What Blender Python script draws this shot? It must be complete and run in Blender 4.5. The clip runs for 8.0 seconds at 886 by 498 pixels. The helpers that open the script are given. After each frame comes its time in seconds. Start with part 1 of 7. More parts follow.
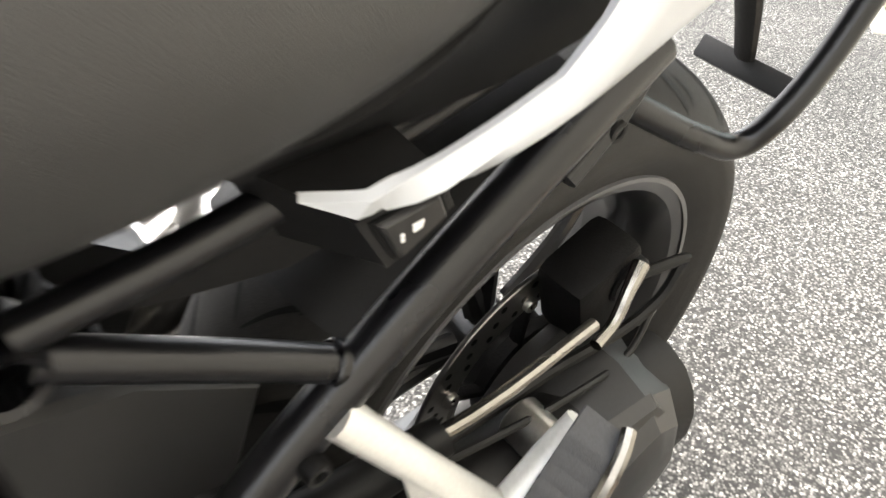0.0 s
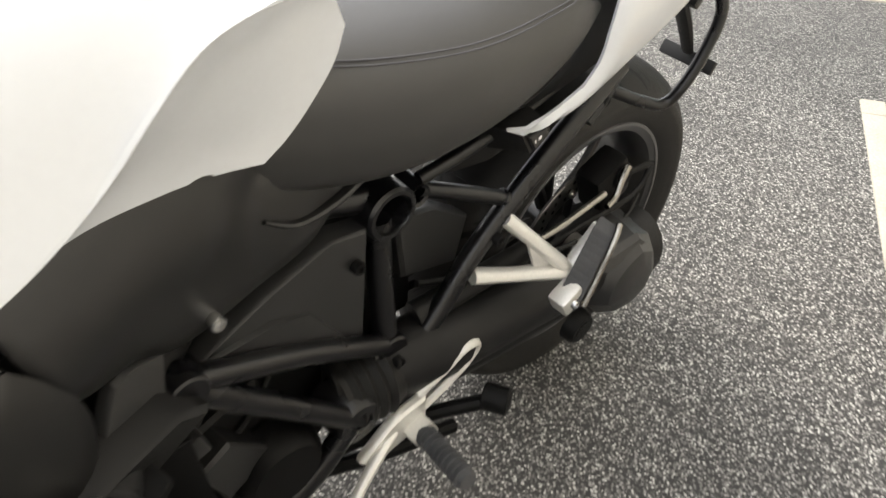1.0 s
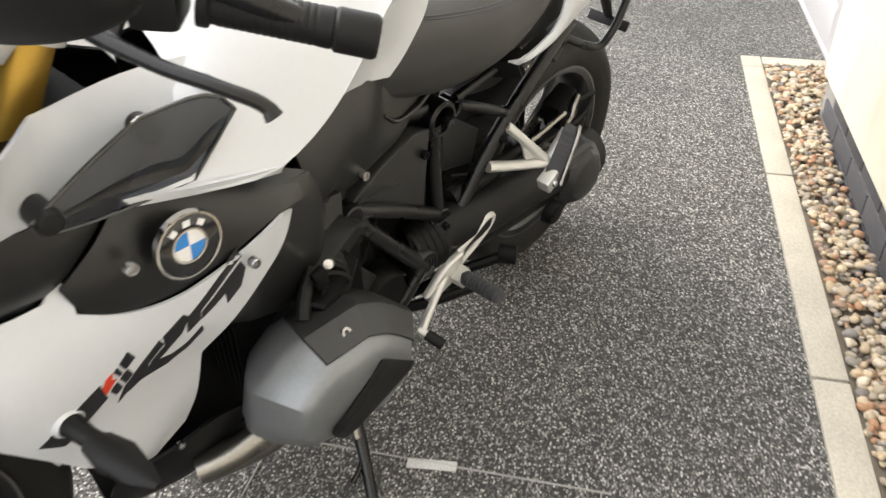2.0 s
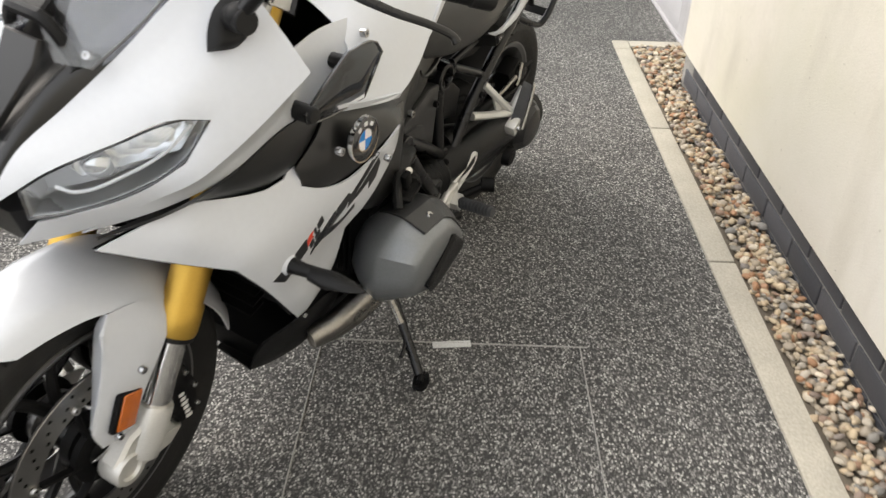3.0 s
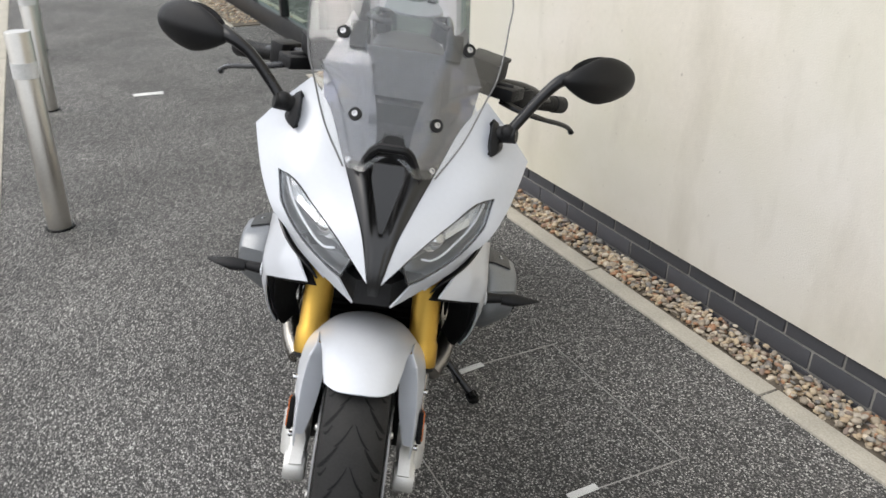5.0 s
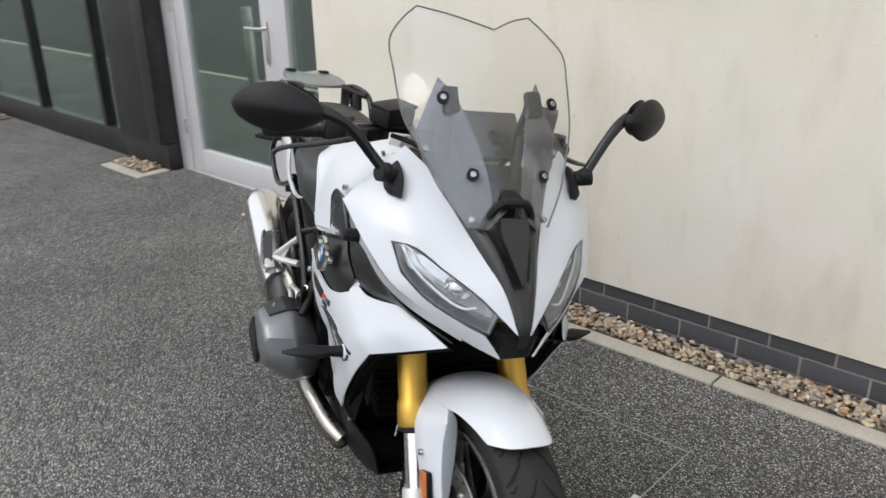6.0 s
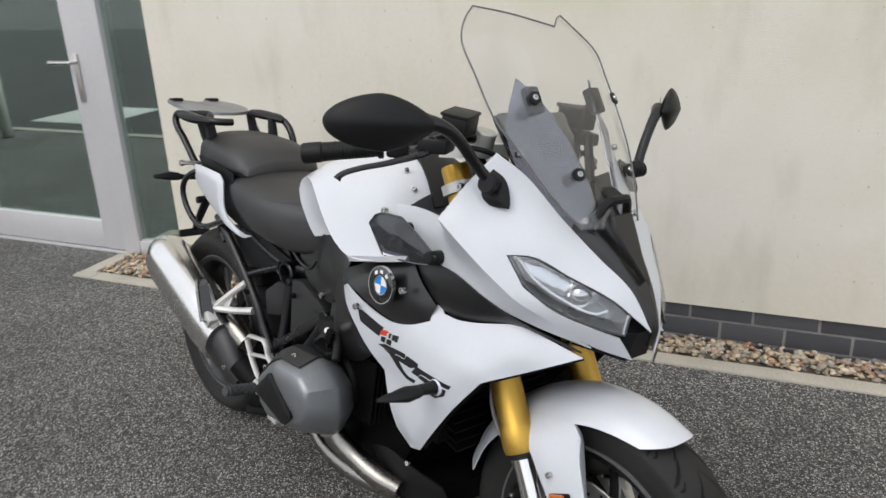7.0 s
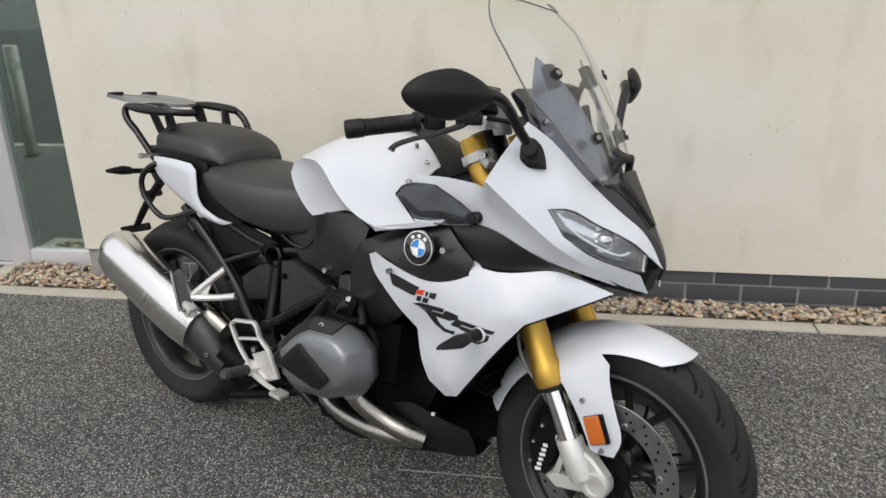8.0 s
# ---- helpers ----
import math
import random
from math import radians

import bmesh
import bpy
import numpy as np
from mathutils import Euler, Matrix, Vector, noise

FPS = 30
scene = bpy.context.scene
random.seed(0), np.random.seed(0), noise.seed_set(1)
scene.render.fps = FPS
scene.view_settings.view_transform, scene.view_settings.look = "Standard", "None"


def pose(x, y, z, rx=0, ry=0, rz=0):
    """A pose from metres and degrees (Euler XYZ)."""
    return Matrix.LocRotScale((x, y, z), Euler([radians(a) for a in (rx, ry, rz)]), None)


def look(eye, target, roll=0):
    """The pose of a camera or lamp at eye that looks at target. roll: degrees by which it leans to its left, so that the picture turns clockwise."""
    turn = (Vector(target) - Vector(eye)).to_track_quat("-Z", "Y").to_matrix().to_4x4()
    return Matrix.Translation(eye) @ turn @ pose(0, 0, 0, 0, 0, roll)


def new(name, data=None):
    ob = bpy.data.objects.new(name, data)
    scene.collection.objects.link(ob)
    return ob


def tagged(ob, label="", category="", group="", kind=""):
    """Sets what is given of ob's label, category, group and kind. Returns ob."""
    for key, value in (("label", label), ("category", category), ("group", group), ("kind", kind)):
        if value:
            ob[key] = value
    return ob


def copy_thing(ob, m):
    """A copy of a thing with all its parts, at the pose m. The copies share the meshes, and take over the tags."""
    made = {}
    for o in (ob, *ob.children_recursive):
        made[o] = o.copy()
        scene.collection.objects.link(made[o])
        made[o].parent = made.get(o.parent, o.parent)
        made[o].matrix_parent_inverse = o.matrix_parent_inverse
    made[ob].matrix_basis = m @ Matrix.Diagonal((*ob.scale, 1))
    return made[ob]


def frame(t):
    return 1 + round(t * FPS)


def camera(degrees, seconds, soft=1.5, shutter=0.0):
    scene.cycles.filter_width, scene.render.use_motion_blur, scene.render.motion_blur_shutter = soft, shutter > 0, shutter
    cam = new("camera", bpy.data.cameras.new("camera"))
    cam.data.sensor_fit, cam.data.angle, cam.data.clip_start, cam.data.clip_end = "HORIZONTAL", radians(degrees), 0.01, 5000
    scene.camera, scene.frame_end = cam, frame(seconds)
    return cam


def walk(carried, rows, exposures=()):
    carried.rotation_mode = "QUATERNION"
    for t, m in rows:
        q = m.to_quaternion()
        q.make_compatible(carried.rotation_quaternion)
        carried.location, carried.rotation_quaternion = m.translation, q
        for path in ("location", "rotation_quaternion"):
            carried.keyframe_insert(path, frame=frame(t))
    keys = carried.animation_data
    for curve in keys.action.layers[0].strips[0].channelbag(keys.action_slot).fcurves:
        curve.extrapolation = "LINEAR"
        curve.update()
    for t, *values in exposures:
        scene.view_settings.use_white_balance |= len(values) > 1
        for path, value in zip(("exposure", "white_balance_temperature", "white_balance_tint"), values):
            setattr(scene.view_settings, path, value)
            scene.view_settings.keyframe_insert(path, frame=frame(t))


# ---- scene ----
cam = camera(59.3, 8.0, shutter=0.3)
PATH = [
    (0, (1.636, -0.751, 0.804), (0.042, -1.273, -0.285), 5.6),
    (0.5, (1.905, -0.703, 0.973), (0.364, -1.298, -0.154), 2.3),
    (1, (2.212, -0.658, 1.062), (0.671, -1.229, -0.079), 0.7),
    (1.5, (2.484, -0.639, 1.122), (0.926, -1.140, -0.027), 0.2),
    (1.7, (2.604, -0.639, 1.145), (1.025, -1.117, 0.014), -0.9),
    (2.8, (3.174, -0.874, 1.259), (1.521, -0.980, 0.139), 1.0),
    (3, (3.294, -0.921, 1.274), (1.628, -0.968, 0.169), 0.9),
    (3.5, (3.552, -1.116, 1.336), (1.871, -1.004, 0.258), 1.0),
    (4, (3.735, -1.381, 1.378), (2.046, -1.063, 0.355), 1.1),
    (4.5, (3.703, -1.651, 1.428), (2.025, -1.121, 0.479), 0.9),
    (5, (3.645, -1.965, 1.451), (2.036, -1.159, 0.579), 0.7),
    (5.2, (3.606, -2.085, 1.461), (2.040, -1.169, 0.619), 0.5),
    (6.3, (3.065, -2.692, 1.452), (1.949, -1.191, 0.743), -1.6),
    (6.5, (2.949, -2.754, 1.456), (1.936, -1.180, 0.753), -1.9),
    (7, (2.636, -2.829, 1.421), (1.891, -1.108, 0.726), -2.5),
    (7.5, (2.402, -2.927, 1.417), (1.902, -1.121, 0.719), -2.4),
    (8, (2.284, -3.127, 1.417), (1.956, -1.285, 0.712), -1.6),
]
EXPOSURES = [(0, 2.3, 6680, 10), (0.5, 2.16, 6660, 10), (1, 1.52, 6760, 10), (1.5, 1.55, 6760, 10), (3, 0.98, 6780, 10), (3.5, 0.93, 6850, 10), (4.5, 0.7, 6500, 10), (5, 0.58, 6420, 10), (6.5, 0.3, 6350, 10), (7.2, 0.24, 6400, 10), (8, 0.24, 6500, 10)]
walk(cam, [(t, look(eye, target, roll)) for t, eye, target, roll in PATH], EXPOSURES)

# ---- world, sun and exposure ----
world = bpy.data.worlds.new("sky")
scene.world = world
world.use_nodes = True
wn = world.node_tree.nodes
sky = wn.new("ShaderNodeTexSky")
sky.sky_type, sky.sun_disc = "NISHITA", False
sky.sun_elevation, sky.sun_rotation = radians(52), radians(200)
sky.air_density, sky.dust_density, sky.ozone_density = 1.0, 4.0, 1.0
# cloud cover evens the clear sky out towards a pale grey
veil = wn.new("ShaderNodeMixRGB")
veil.inputs["Fac"].default_value = 0.8
veil.inputs["Color2"].default_value = (7.2, 7.35, 7.6, 1)
world.node_tree.links.new(sky.outputs["Color"], veil.inputs["Color1"])
world.node_tree.links.new(veil.outputs["Color"], wn["Background"].inputs["Color"])
wn["Background"].inputs["Strength"].default_value = 0.15
sun_data = bpy.data.lights.new("sun", "SUN")
sun_data.energy, sun_data.angle, sun_data.color = 0.8, radians(40), (1.0, 0.96, 0.9)
sun = new("sun", sun_data)
sun.matrix_world = look((-3.0, -8.0, 11.0), (0, 0, 0))

# ---- materials ----
def mat(name, color, rough=0.5, metal=0.0, coat=0.0, vary=0.15, scale=40.0, bump=0.0, bump_scale=300.0, dust=0.0, spec=0.5):
    """A painted, plastic or metal surface: colour and gloss wander at two scales, with a fine relief."""
    m = bpy.data.materials.new(name)
    m.use_nodes = True
    nt, n = m.node_tree, m.node_tree.nodes
    b = n["Principled BSDF"]
    tc = n.new("ShaderNodeTexCoord")
    big, fine = n.new("ShaderNodeTexNoise"), n.new("ShaderNodeTexNoise")
    big.inputs["Scale"].default_value, big.inputs["Detail"].default_value = scale * 0.2, 5
    fine.inputs["Scale"].default_value, fine.inputs["Detail"].default_value = scale * 6, 3
    for t in (big, fine):
        nt.links.new(tc.outputs["Object"], t.inputs["Vector"])
    add = n.new("ShaderNodeMath"); add.operation = "ADD"
    nt.links.new(big.outputs["Fac"], add.inputs[0]); nt.links.new(fine.outputs["Fac"], add.inputs[1])
    ramp = n.new("ShaderNodeMapRange")
    ramp.inputs["From Min"].default_value, ramp.inputs["From Max"].default_value = 0.65, 1.35
    ramp.inputs["To Min"].default_value, ramp.inputs["To Max"].default_value = 1 - vary, 1 + vary
    nt.links.new(add.outputs[0], ramp.inputs["Value"])
    mul = n.new("ShaderNodeMixRGB"); mul.blend_type = "MULTIPLY"; mul.inputs["Fac"].default_value = 1
    mul.inputs["Color1"].default_value = (*color, 1)
    nt.links.new(ramp.outputs["Result"], mul.inputs["Color2"])
    last = mul.outputs["Color"]
    if dust:
        dn = n.new("ShaderNodeTexNoise"); dn.inputs["Scale"].default_value, dn.inputs["Detail"].default_value = 9, 8
        nt.links.new(tc.outputs["Object"], dn.inputs["Vector"])
        dr = n.new("ShaderNodeMapRange")
        dr.inputs["From Min"].default_value, dr.inputs["From Max"].default_value = 0.45, 0.75
        dr.inputs["To Max"].default_value = dust
        nt.links.new(dn.outputs["Fac"], dr.inputs["Value"])
        dm = n.new("ShaderNodeMixRGB"); dm.inputs["Color2"].default_value = (0.30, 0.28, 0.25, 1)
        nt.links.new(dr.outputs["Result"], dm.inputs["Fac"]); nt.links.new(last, dm.inputs["Color1"])
        last = dm.outputs["Color"]
    nt.links.new(last, b.inputs["Base Color"])
    rr = n.new("ShaderNodeMapRange")
    rr.inputs["To Min"].default_value, rr.inputs["To Max"].default_value = rough * 0.82, min(1, rough * 1.2)
    nt.links.new(big.outputs["Fac"], rr.inputs["Value"]); nt.links.new(rr.outputs["Result"], b.inputs["Roughness"])
    b.inputs["Metallic"].default_value, b.inputs["Coat Weight"].default_value = metal, coat
    b.inputs["Coat Roughness"].default_value = 0.06
    b.inputs["Specular IOR Level"].default_value = spec
    if bump:
        bn = n.new("ShaderNodeTexNoise"); bn.inputs["Scale"].default_value, bn.inputs["Detail"].default_value = bump_scale, 4
        nt.links.new(tc.outputs["Object"], bn.inputs["Vector"])
        bp = n.new("ShaderNodeBump"); bp.inputs["Strength"].default_value, bp.inputs["Distance"].default_value = bump, 0.002
        nt.links.new(bn.outputs["Fac"], bp.inputs["Height"]); nt.links.new(bp.outputs["Normal"], b.inputs["Normal"])
    return m


def glass(name, tint, rough=0.02, see=0.85, gloss=0.08, sheen=(1, 1, 1)):
    """A thin clear or smoked sheet: mostly see-through, with a sharp sheen."""
    m = bpy.data.materials.new(name)
    m.use_nodes = True
    nt, n = m.node_tree, m.node_tree.nodes
    n.remove(n["Principled BSDF"])
    out = n["Material Output"]
    tr, gl, df = n.new("ShaderNodeBsdfTransparent"), n.new("ShaderNodeBsdfGlossy"), n.new("ShaderNodeBsdfDiffuse")
    tr.inputs["Color"].default_value = (*tint, 1)
    gl.inputs["Roughness"].default_value = rough
    gl.inputs["Color"].default_value = (*sheen, 1)
    df.inputs["Color"].default_value = (*[c * 0.5 for c in tint], 1)
    fr = n.new("ShaderNodeLayerWeight"); fr.inputs["Blend"].default_value = 0.5
    pw = n.new("ShaderNodeMath"); pw.operation = "POWER"; pw.inputs[1].default_value = 4.0
    sc = n.new("ShaderNodeMath"); sc.operation = "MULTIPLY"; sc.inputs[1].default_value = 0.35
    nt.links.new(fr.outputs["Facing"], pw.inputs[0]); nt.links.new(pw.outputs[0], sc.inputs[0])
    a, c = n.new("ShaderNodeMixShader"), n.new("ShaderNodeMixShader")
    a.inputs["Fac"].default_value = 1 - see
    nt.links.new(tr.outputs[0], a.inputs[1]); nt.links.new(df.outputs[0], a.inputs[2])
    mx = n.new("ShaderNodeMath"); mx.operation = "ADD"; mx.inputs[1].default_value = gloss; mx.use_clamp = True
    nt.links.new(sc.outputs[0], mx.inputs[0]); nt.links.new(mx.outputs[0], c.inputs["Fac"])
    nt.links.new(a.outputs[0], c.inputs[1]); nt.links.new(gl.outputs[0], c.inputs[2])
    nt.links.new(c.outputs[0], out.inputs["Surface"])
    return m


def speckle(name, colors, cell, rough=0.9, bump=0.6, stain=0.25, warp=0.35):
    """Exposed aggregate: cells of stone in several tones, laid in a dark binder."""
    m = bpy.data.materials.new(name)
    m.use_nodes = True
    nt, n = m.node_tree, m.node_tree.nodes
    b = n["Principled BSDF"]
    tc = n.new("ShaderNodeTexCoord")
    nz = n.new("ShaderNodeTexNoise"); nz.inputs["Scale"].default_value = 0.9 / cell
    nt.links.new(tc.outputs["Object"], nz.inputs["Vector"])
    off = n.new("ShaderNodeVectorMath"); off.operation = "MULTIPLY_ADD"
    off.inputs[1].default_value = (cell * warp,) * 3
    nt.links.new(nz.outputs["Color"], off.inputs[0]); nt.links.new(tc.outputs["Object"], off.inputs[2])
    vo = n.new("ShaderNodeTexVoronoi"); vo.inputs["Scale"].default_value = 1 / cell
    nt.links.new(off.outputs[0], vo.inputs["Vector"])
    sep = n.new("ShaderNodeSeparateColor"); nt.links.new(vo.outputs["Color"], sep.inputs[0])
    ramp = n.new("ShaderNodeValToRGB"); ramp.color_ramp.interpolation = "CONSTANT"
    el = ramp.color_ramp.elements
    for i, (p, c) in enumerate(colors):
        e = el[i] if i < 2 else el.new(p)
        e.position, e.color = p, (*c, 1)
    nt.links.new(sep.outputs[0], ramp.inputs["Fac"])
    edge = n.new("ShaderNodeMapRange")
    edge.inputs["From Min"].default_value, edge.inputs["From Max"].default_value = 0.35, 0.75
    nt.links.new(vo.outputs["Distance"], edge.inputs["Value"])
    dark = n.new("ShaderNodeMixRGB"); dark.inputs["Color2"].default_value = (0.038, 0.0365, 0.035, 1)
    nt.links.new(edge.outputs[0], dark.inputs["Fac"]); nt.links.new(ramp.outputs[0], dark.inputs["Color1"])
    st = n.new("ShaderNodeTexNoise"); st.inputs["Scale"].default_value, st.inputs["Detail"].default_value = 1.3, 8
    nt.links.new(tc.outputs["Object"], st.inputs["Vector"])
    sr = n.new("ShaderNodeMapRange"); sr.inputs["From Min"].default_value, sr.inputs["From Max"].default_value = 0.3, 0.7
    sr.inputs["To Min"].default_value, sr.inputs["To Max"].default_value = 1 - stain, 1 + stain
    nt.links.new(st.outputs["Fac"], sr.inputs["Value"])
    mul = n.new("ShaderNodeMixRGB"); mul.blend_type = "MULTIPLY"; mul.inputs["Fac"].default_value = 1
    nt.links.new(dark.outputs[0], mul.inputs["Color1"]); nt.links.new(sr.outputs[0], mul.inputs["Color2"])
    nt.links.new(mul.outputs[0], b.inputs["Base Color"])
    b.inputs["Roughness"].default_value = rough
    bp = n.new("ShaderNodeBump"); bp.inputs["Strength"].default_value, bp.inputs["Distance"].default_value = bump, cell * 0.5
    bp.invert = True
    nt.links.new(vo.outputs["Distance"], bp.inputs["Height"]); nt.links.new(bp.outputs["Normal"], b.inputs["Normal"])
    return m


def per_piece(name, stops, rough=0.75, bump=0.4, bump_scale=60, island=False, vary=0.2):
    """Pieces that differ from one another in tone, each with its own grain."""
    m = mat(name, (1, 1, 1), rough, vary=vary, scale=60, bump=bump, bump_scale=bump_scale)
    nt, n = m.node_tree, m.node_tree.nodes
    if island:
        src = n.new("ShaderNodeNewGeometry").outputs["Random Per Island"]
    else:
        src = n.new("ShaderNodeObjectInfo").outputs["Random"]
    ramp = n.new("ShaderNodeValToRGB")
    el = ramp.color_ramp.elements
    for i, (p, c) in enumerate(stops):
        e = el[i] if i < 2 else el.new(p)
        e.position, e.color = p, (*c, 1)
    nt.links.new(src, ramp.inputs["Fac"])
    mul = [x for x in n if x.bl_idname == "ShaderNodeMixRGB" and x.blend_type == "MULTIPLY"][0]
    nt.links.new(ramp.outputs[0], mul.inputs["Color1"])
    return m


WHITE = mat("white_paint", (0.60, 0.62, 0.655), 0.3, coat=0.45, vary=0.02, scale=20, bump=0.03, bump_scale=900)
BLACK = mat("black_plastic", (0.0075, 0.0075, 0.008), 0.45, vary=0.2, scale=60, bump=0.2, bump_scale=1400, dust=0.010, spec=0.26)
SATIN = mat("satin_black_panel", (0.007, 0.007, 0.0074), 0.36, vary=0.15, scale=30, bump=0.06, bump_scale=1200, dust=0.008, spec=0.62)
DEEP = mat("black_engine_parts", (0.003, 0.003, 0.0033), 0.5, vary=0.3, scale=50, bump=0.3, bump_scale=500, dust=0.008, spec=0.15)
FRAME = mat("black_powder_coat", (0.004, 0.004, 0.005), 0.28, coat=0.15, vary=0.2, scale=80, bump=0.1, bump_scale=1600, spec=0.4)
GLOSSBLACK = mat("gloss_black", (0.012, 0.012, 0.014), 0.12, coat=0.8, vary=0.1, scale=30)
SEAT = mat("black_seat_vinyl", (0.014, 0.0137, 0.014), 0.5, vary=0.10, scale=60, bump=0.22, bump_scale=1500, dust=0.008, spec=0.85)
THREAD = mat("grey_stitching", (0.075, 0.075, 0.085), 0.8, vary=0.2, scale=300)
RUBBER = mat("tyre_rubber", (0.0165, 0.016, 0.0155), 0.62, vary=0.25, scale=50, bump=0.3, bump_scale=800, dust=0.03, spec=0.25)
PEGRUB = mat("grey_rubber", (0.045, 0.047, 0.052), 0.7, vary=0.2, scale=80, bump=0.3, bump_scale=900, dust=0.1)
GOLD = mat("gold_anodised", (0.56, 0.345, 0.065), 0.40, metal=0.8, vary=0.06, scale=60)
CHROME = mat("polished_steel", (0.78, 0.77, 0.75), 0.1, metal=1.0, vary=0.06, scale=40)
MUFFLER = mat("satin_muffler_steel", (0.74, 0.73, 0.71), 0.19, metal=1.0, vary=0.08, scale=40, bump=0.03, bump_scale=700)
HEADER = mat("used_exhaust_steel", (0.31, 0.295, 0.27), 0.27, metal=1.0, vary=0.15, scale=30, bump=0.05, bump_scale=600)
BRUSHED = mat("brushed_steel", (0.62, 0.60, 0.57), 0.3, metal=1.0, vary=0.12, scale=60)
SILVER = mat("silver_cast_metal", (0.66, 0.65, 0.62), 0.42, metal=0.55, vary=0.08, scale=60, bump=0.12, bump_scale=900)
GREYMETAL = mat("grey_magnesium_paint", (0.215, 0.225, 0.235), 0.34, metal=0.6, coat=0.15, vary=0.08, scale=40, bump=0.08, bump_scale=1200)
DARKGREY = mat("dark_grey_cover", (0.018, 0.0182, 0.019), 0.38, vary=0.15, scale=50, bump=0.12, bump_scale=1300, dust=0.012, spec=0.55)
DISC = mat("brake_disc_steel", (0.30, 0.295, 0.29), 0.35, metal=1.0, vary=0.15, scale=120)
RIM = mat("black_wheel_paint", (0.008, 0.008, 0.009), 0.3, coat=0.3, vary=0.2, scale=60, dust=0.05)
LINE = mat("grey_rim_line", (0.10, 0.10, 0.105), 0.4, vary=0.1)
AMBER = mat("amber_reflector", (0.55, 0.13, 0.012), 0.22, coat=0.7, vary=0.12, scale=300, bump=0.4, bump_scale=700)
BOLT = mat("stainless_bolt", (0.5, 0.5, 0.5), 0.25, metal=1.0, vary=0.1)
BLUE = mat("blue_enamel", (0.02, 0.22, 0.62), 0.2, coat=0.8, vary=0.04)
PURE = mat("white_enamel", (0.82, 0.82, 0.82), 0.2, coat=0.8, vary=0.03)
DECAL = mat("black_decal_film", (0.014, 0.014, 0.016), 0.35, vary=0.1)
RED = mat("red_decal_film", (0.62, 0.05, 0.02), 0.35, vary=0.1)
HOSE = mat("black_rubber_hose", (0.008, 0.008, 0.008), 0.5, vary=0.2, scale=100, spec=0.25)
HOUSING = mat("lamp_housing", (0.34, 0.345, 0.35), 0.28, metal=0.5, vary=0.1, scale=60)
REFLECTOR = mat("lamp_reflector", (0.88, 0.89, 0.9), 0.22, metal=0.8, vary=0.06, scale=200)
SCREEN = glass("clear_screen", (0.965, 0.968, 0.965), see=0.985, gloss=0.045)
SMOKE = glass("smoked_screen", (0.40, 0.41, 0.50), see=0.86, gloss=0.10)
DEFLECT = glass("smoked_deflector", (0.26, 0.275, 0.30), see=0.88, gloss=0.05)
LENS = glass("lamp_lens", (0.92, 0.93, 0.94), see=0.985, gloss=0.05)
PANE = glass("window_pane", (0.50, 0.60, 0.56), see=0.95, gloss=0.50, sheen=(0.80, 0.92, 0.86))
MIRROR = mat("mirror_glass", (0.8, 0.8, 0.82), 0.03, metal=1.0, vary=0.02)

DRL = bpy.data.materials.new("day_light_strip")
DRL.use_nodes = True
DRL.node_tree.nodes["Principled BSDF"].inputs["Base Color"].default_value = (0.85, 0.86, 0.88, 1)
DRL.node_tree.nodes["Principled BSDF"].inputs["Roughness"].default_value = 0.2

GROUND = speckle("exposed_aggregate", [(0.0, (0.034, 0.033, 0.032)), (0.28, (0.088, 0.086, 0.081)), (0.50, (0.170, 0.165, 0.155)), (0.70, (0.29, 0.28, 0.264)), (0.88, (0.50, 0.49, 0.455))], 0.0047)
ROAD = speckle("worn_asphalt", [(0.0, (0.03, 0.03, 0.03)), (0.5, (0.055, 0.054, 0.052)), (0.75, (0.085, 0.083, 0.08)), (0.92, (0.15, 0.145, 0.14))], 0.009)
CONCRETE = mat("pale_concrete", (0.42, 0.39, 0.325), 0.85, vary=0.22, scale=25, bump=0.5, bump_scale=260)
PATCHC = mat("grey_concrete", (0.20, 0.19, 0.18), 0.88, vary=0.25, scale=12, bump=0.5, bump_scale=200)
LINEPAINT = mat("worn_white_paint", (0.62, 0.62, 0.60), 0.8, vary=0.25, scale=40, bump=0.5, bump_scale=220)
CHALK = mat("chalk_scratch", (0.33, 0.32, 0.30), 0.9, vary=0.35, scale=60)
STEEL = mat("satin_stainless_post", (0.52, 0.50, 0.46), 0.34, metal=1.0, vary=0.1, scale=30)
ALU = mat("grey_aluminium_frame", (0.60, 0.59, 0.60), 0.42, metal=0.25, vary=0.05, scale=20)
CLADDING = mat("black_cladding", (0.014, 0.014, 0.015), 0.35, vary=0.15, scale=15, dust=0.06)
MORTAR = mat("grey_mortar", (0.30, 0.29, 0.27), 0.9, vary=0.2, scale=40, bump=0.6, bump_scale=300)
BRICK = per_piece("dark_blue_brick", [(0.0, (0.045, 0.047, 0.055)), (1.0, (0.075, 0.076, 0.085))], 0.6, 0.5, 120)
PEBBLE_STOPS = [(0.0, (0.38, 0.29, 0.19)), (0.2, (0.52, 0.42, 0.28)), (0.42, (0.26, 0.22, 0.17)), (0.6, (0.60, 0.52, 0.40)), (0.78, (0.17, 0.165, 0.155)), (0.93, (0.36, 0.20, 0.11))]
PEBBLE = per_piece("river_pebble", PEBBLE_STOPS, 0.62, 0.3, 90)
PEBBLE_BED = per_piece("river_pebble_bed", PEBBLE_STOPS, 0.62, 0.3, 90, island=True)
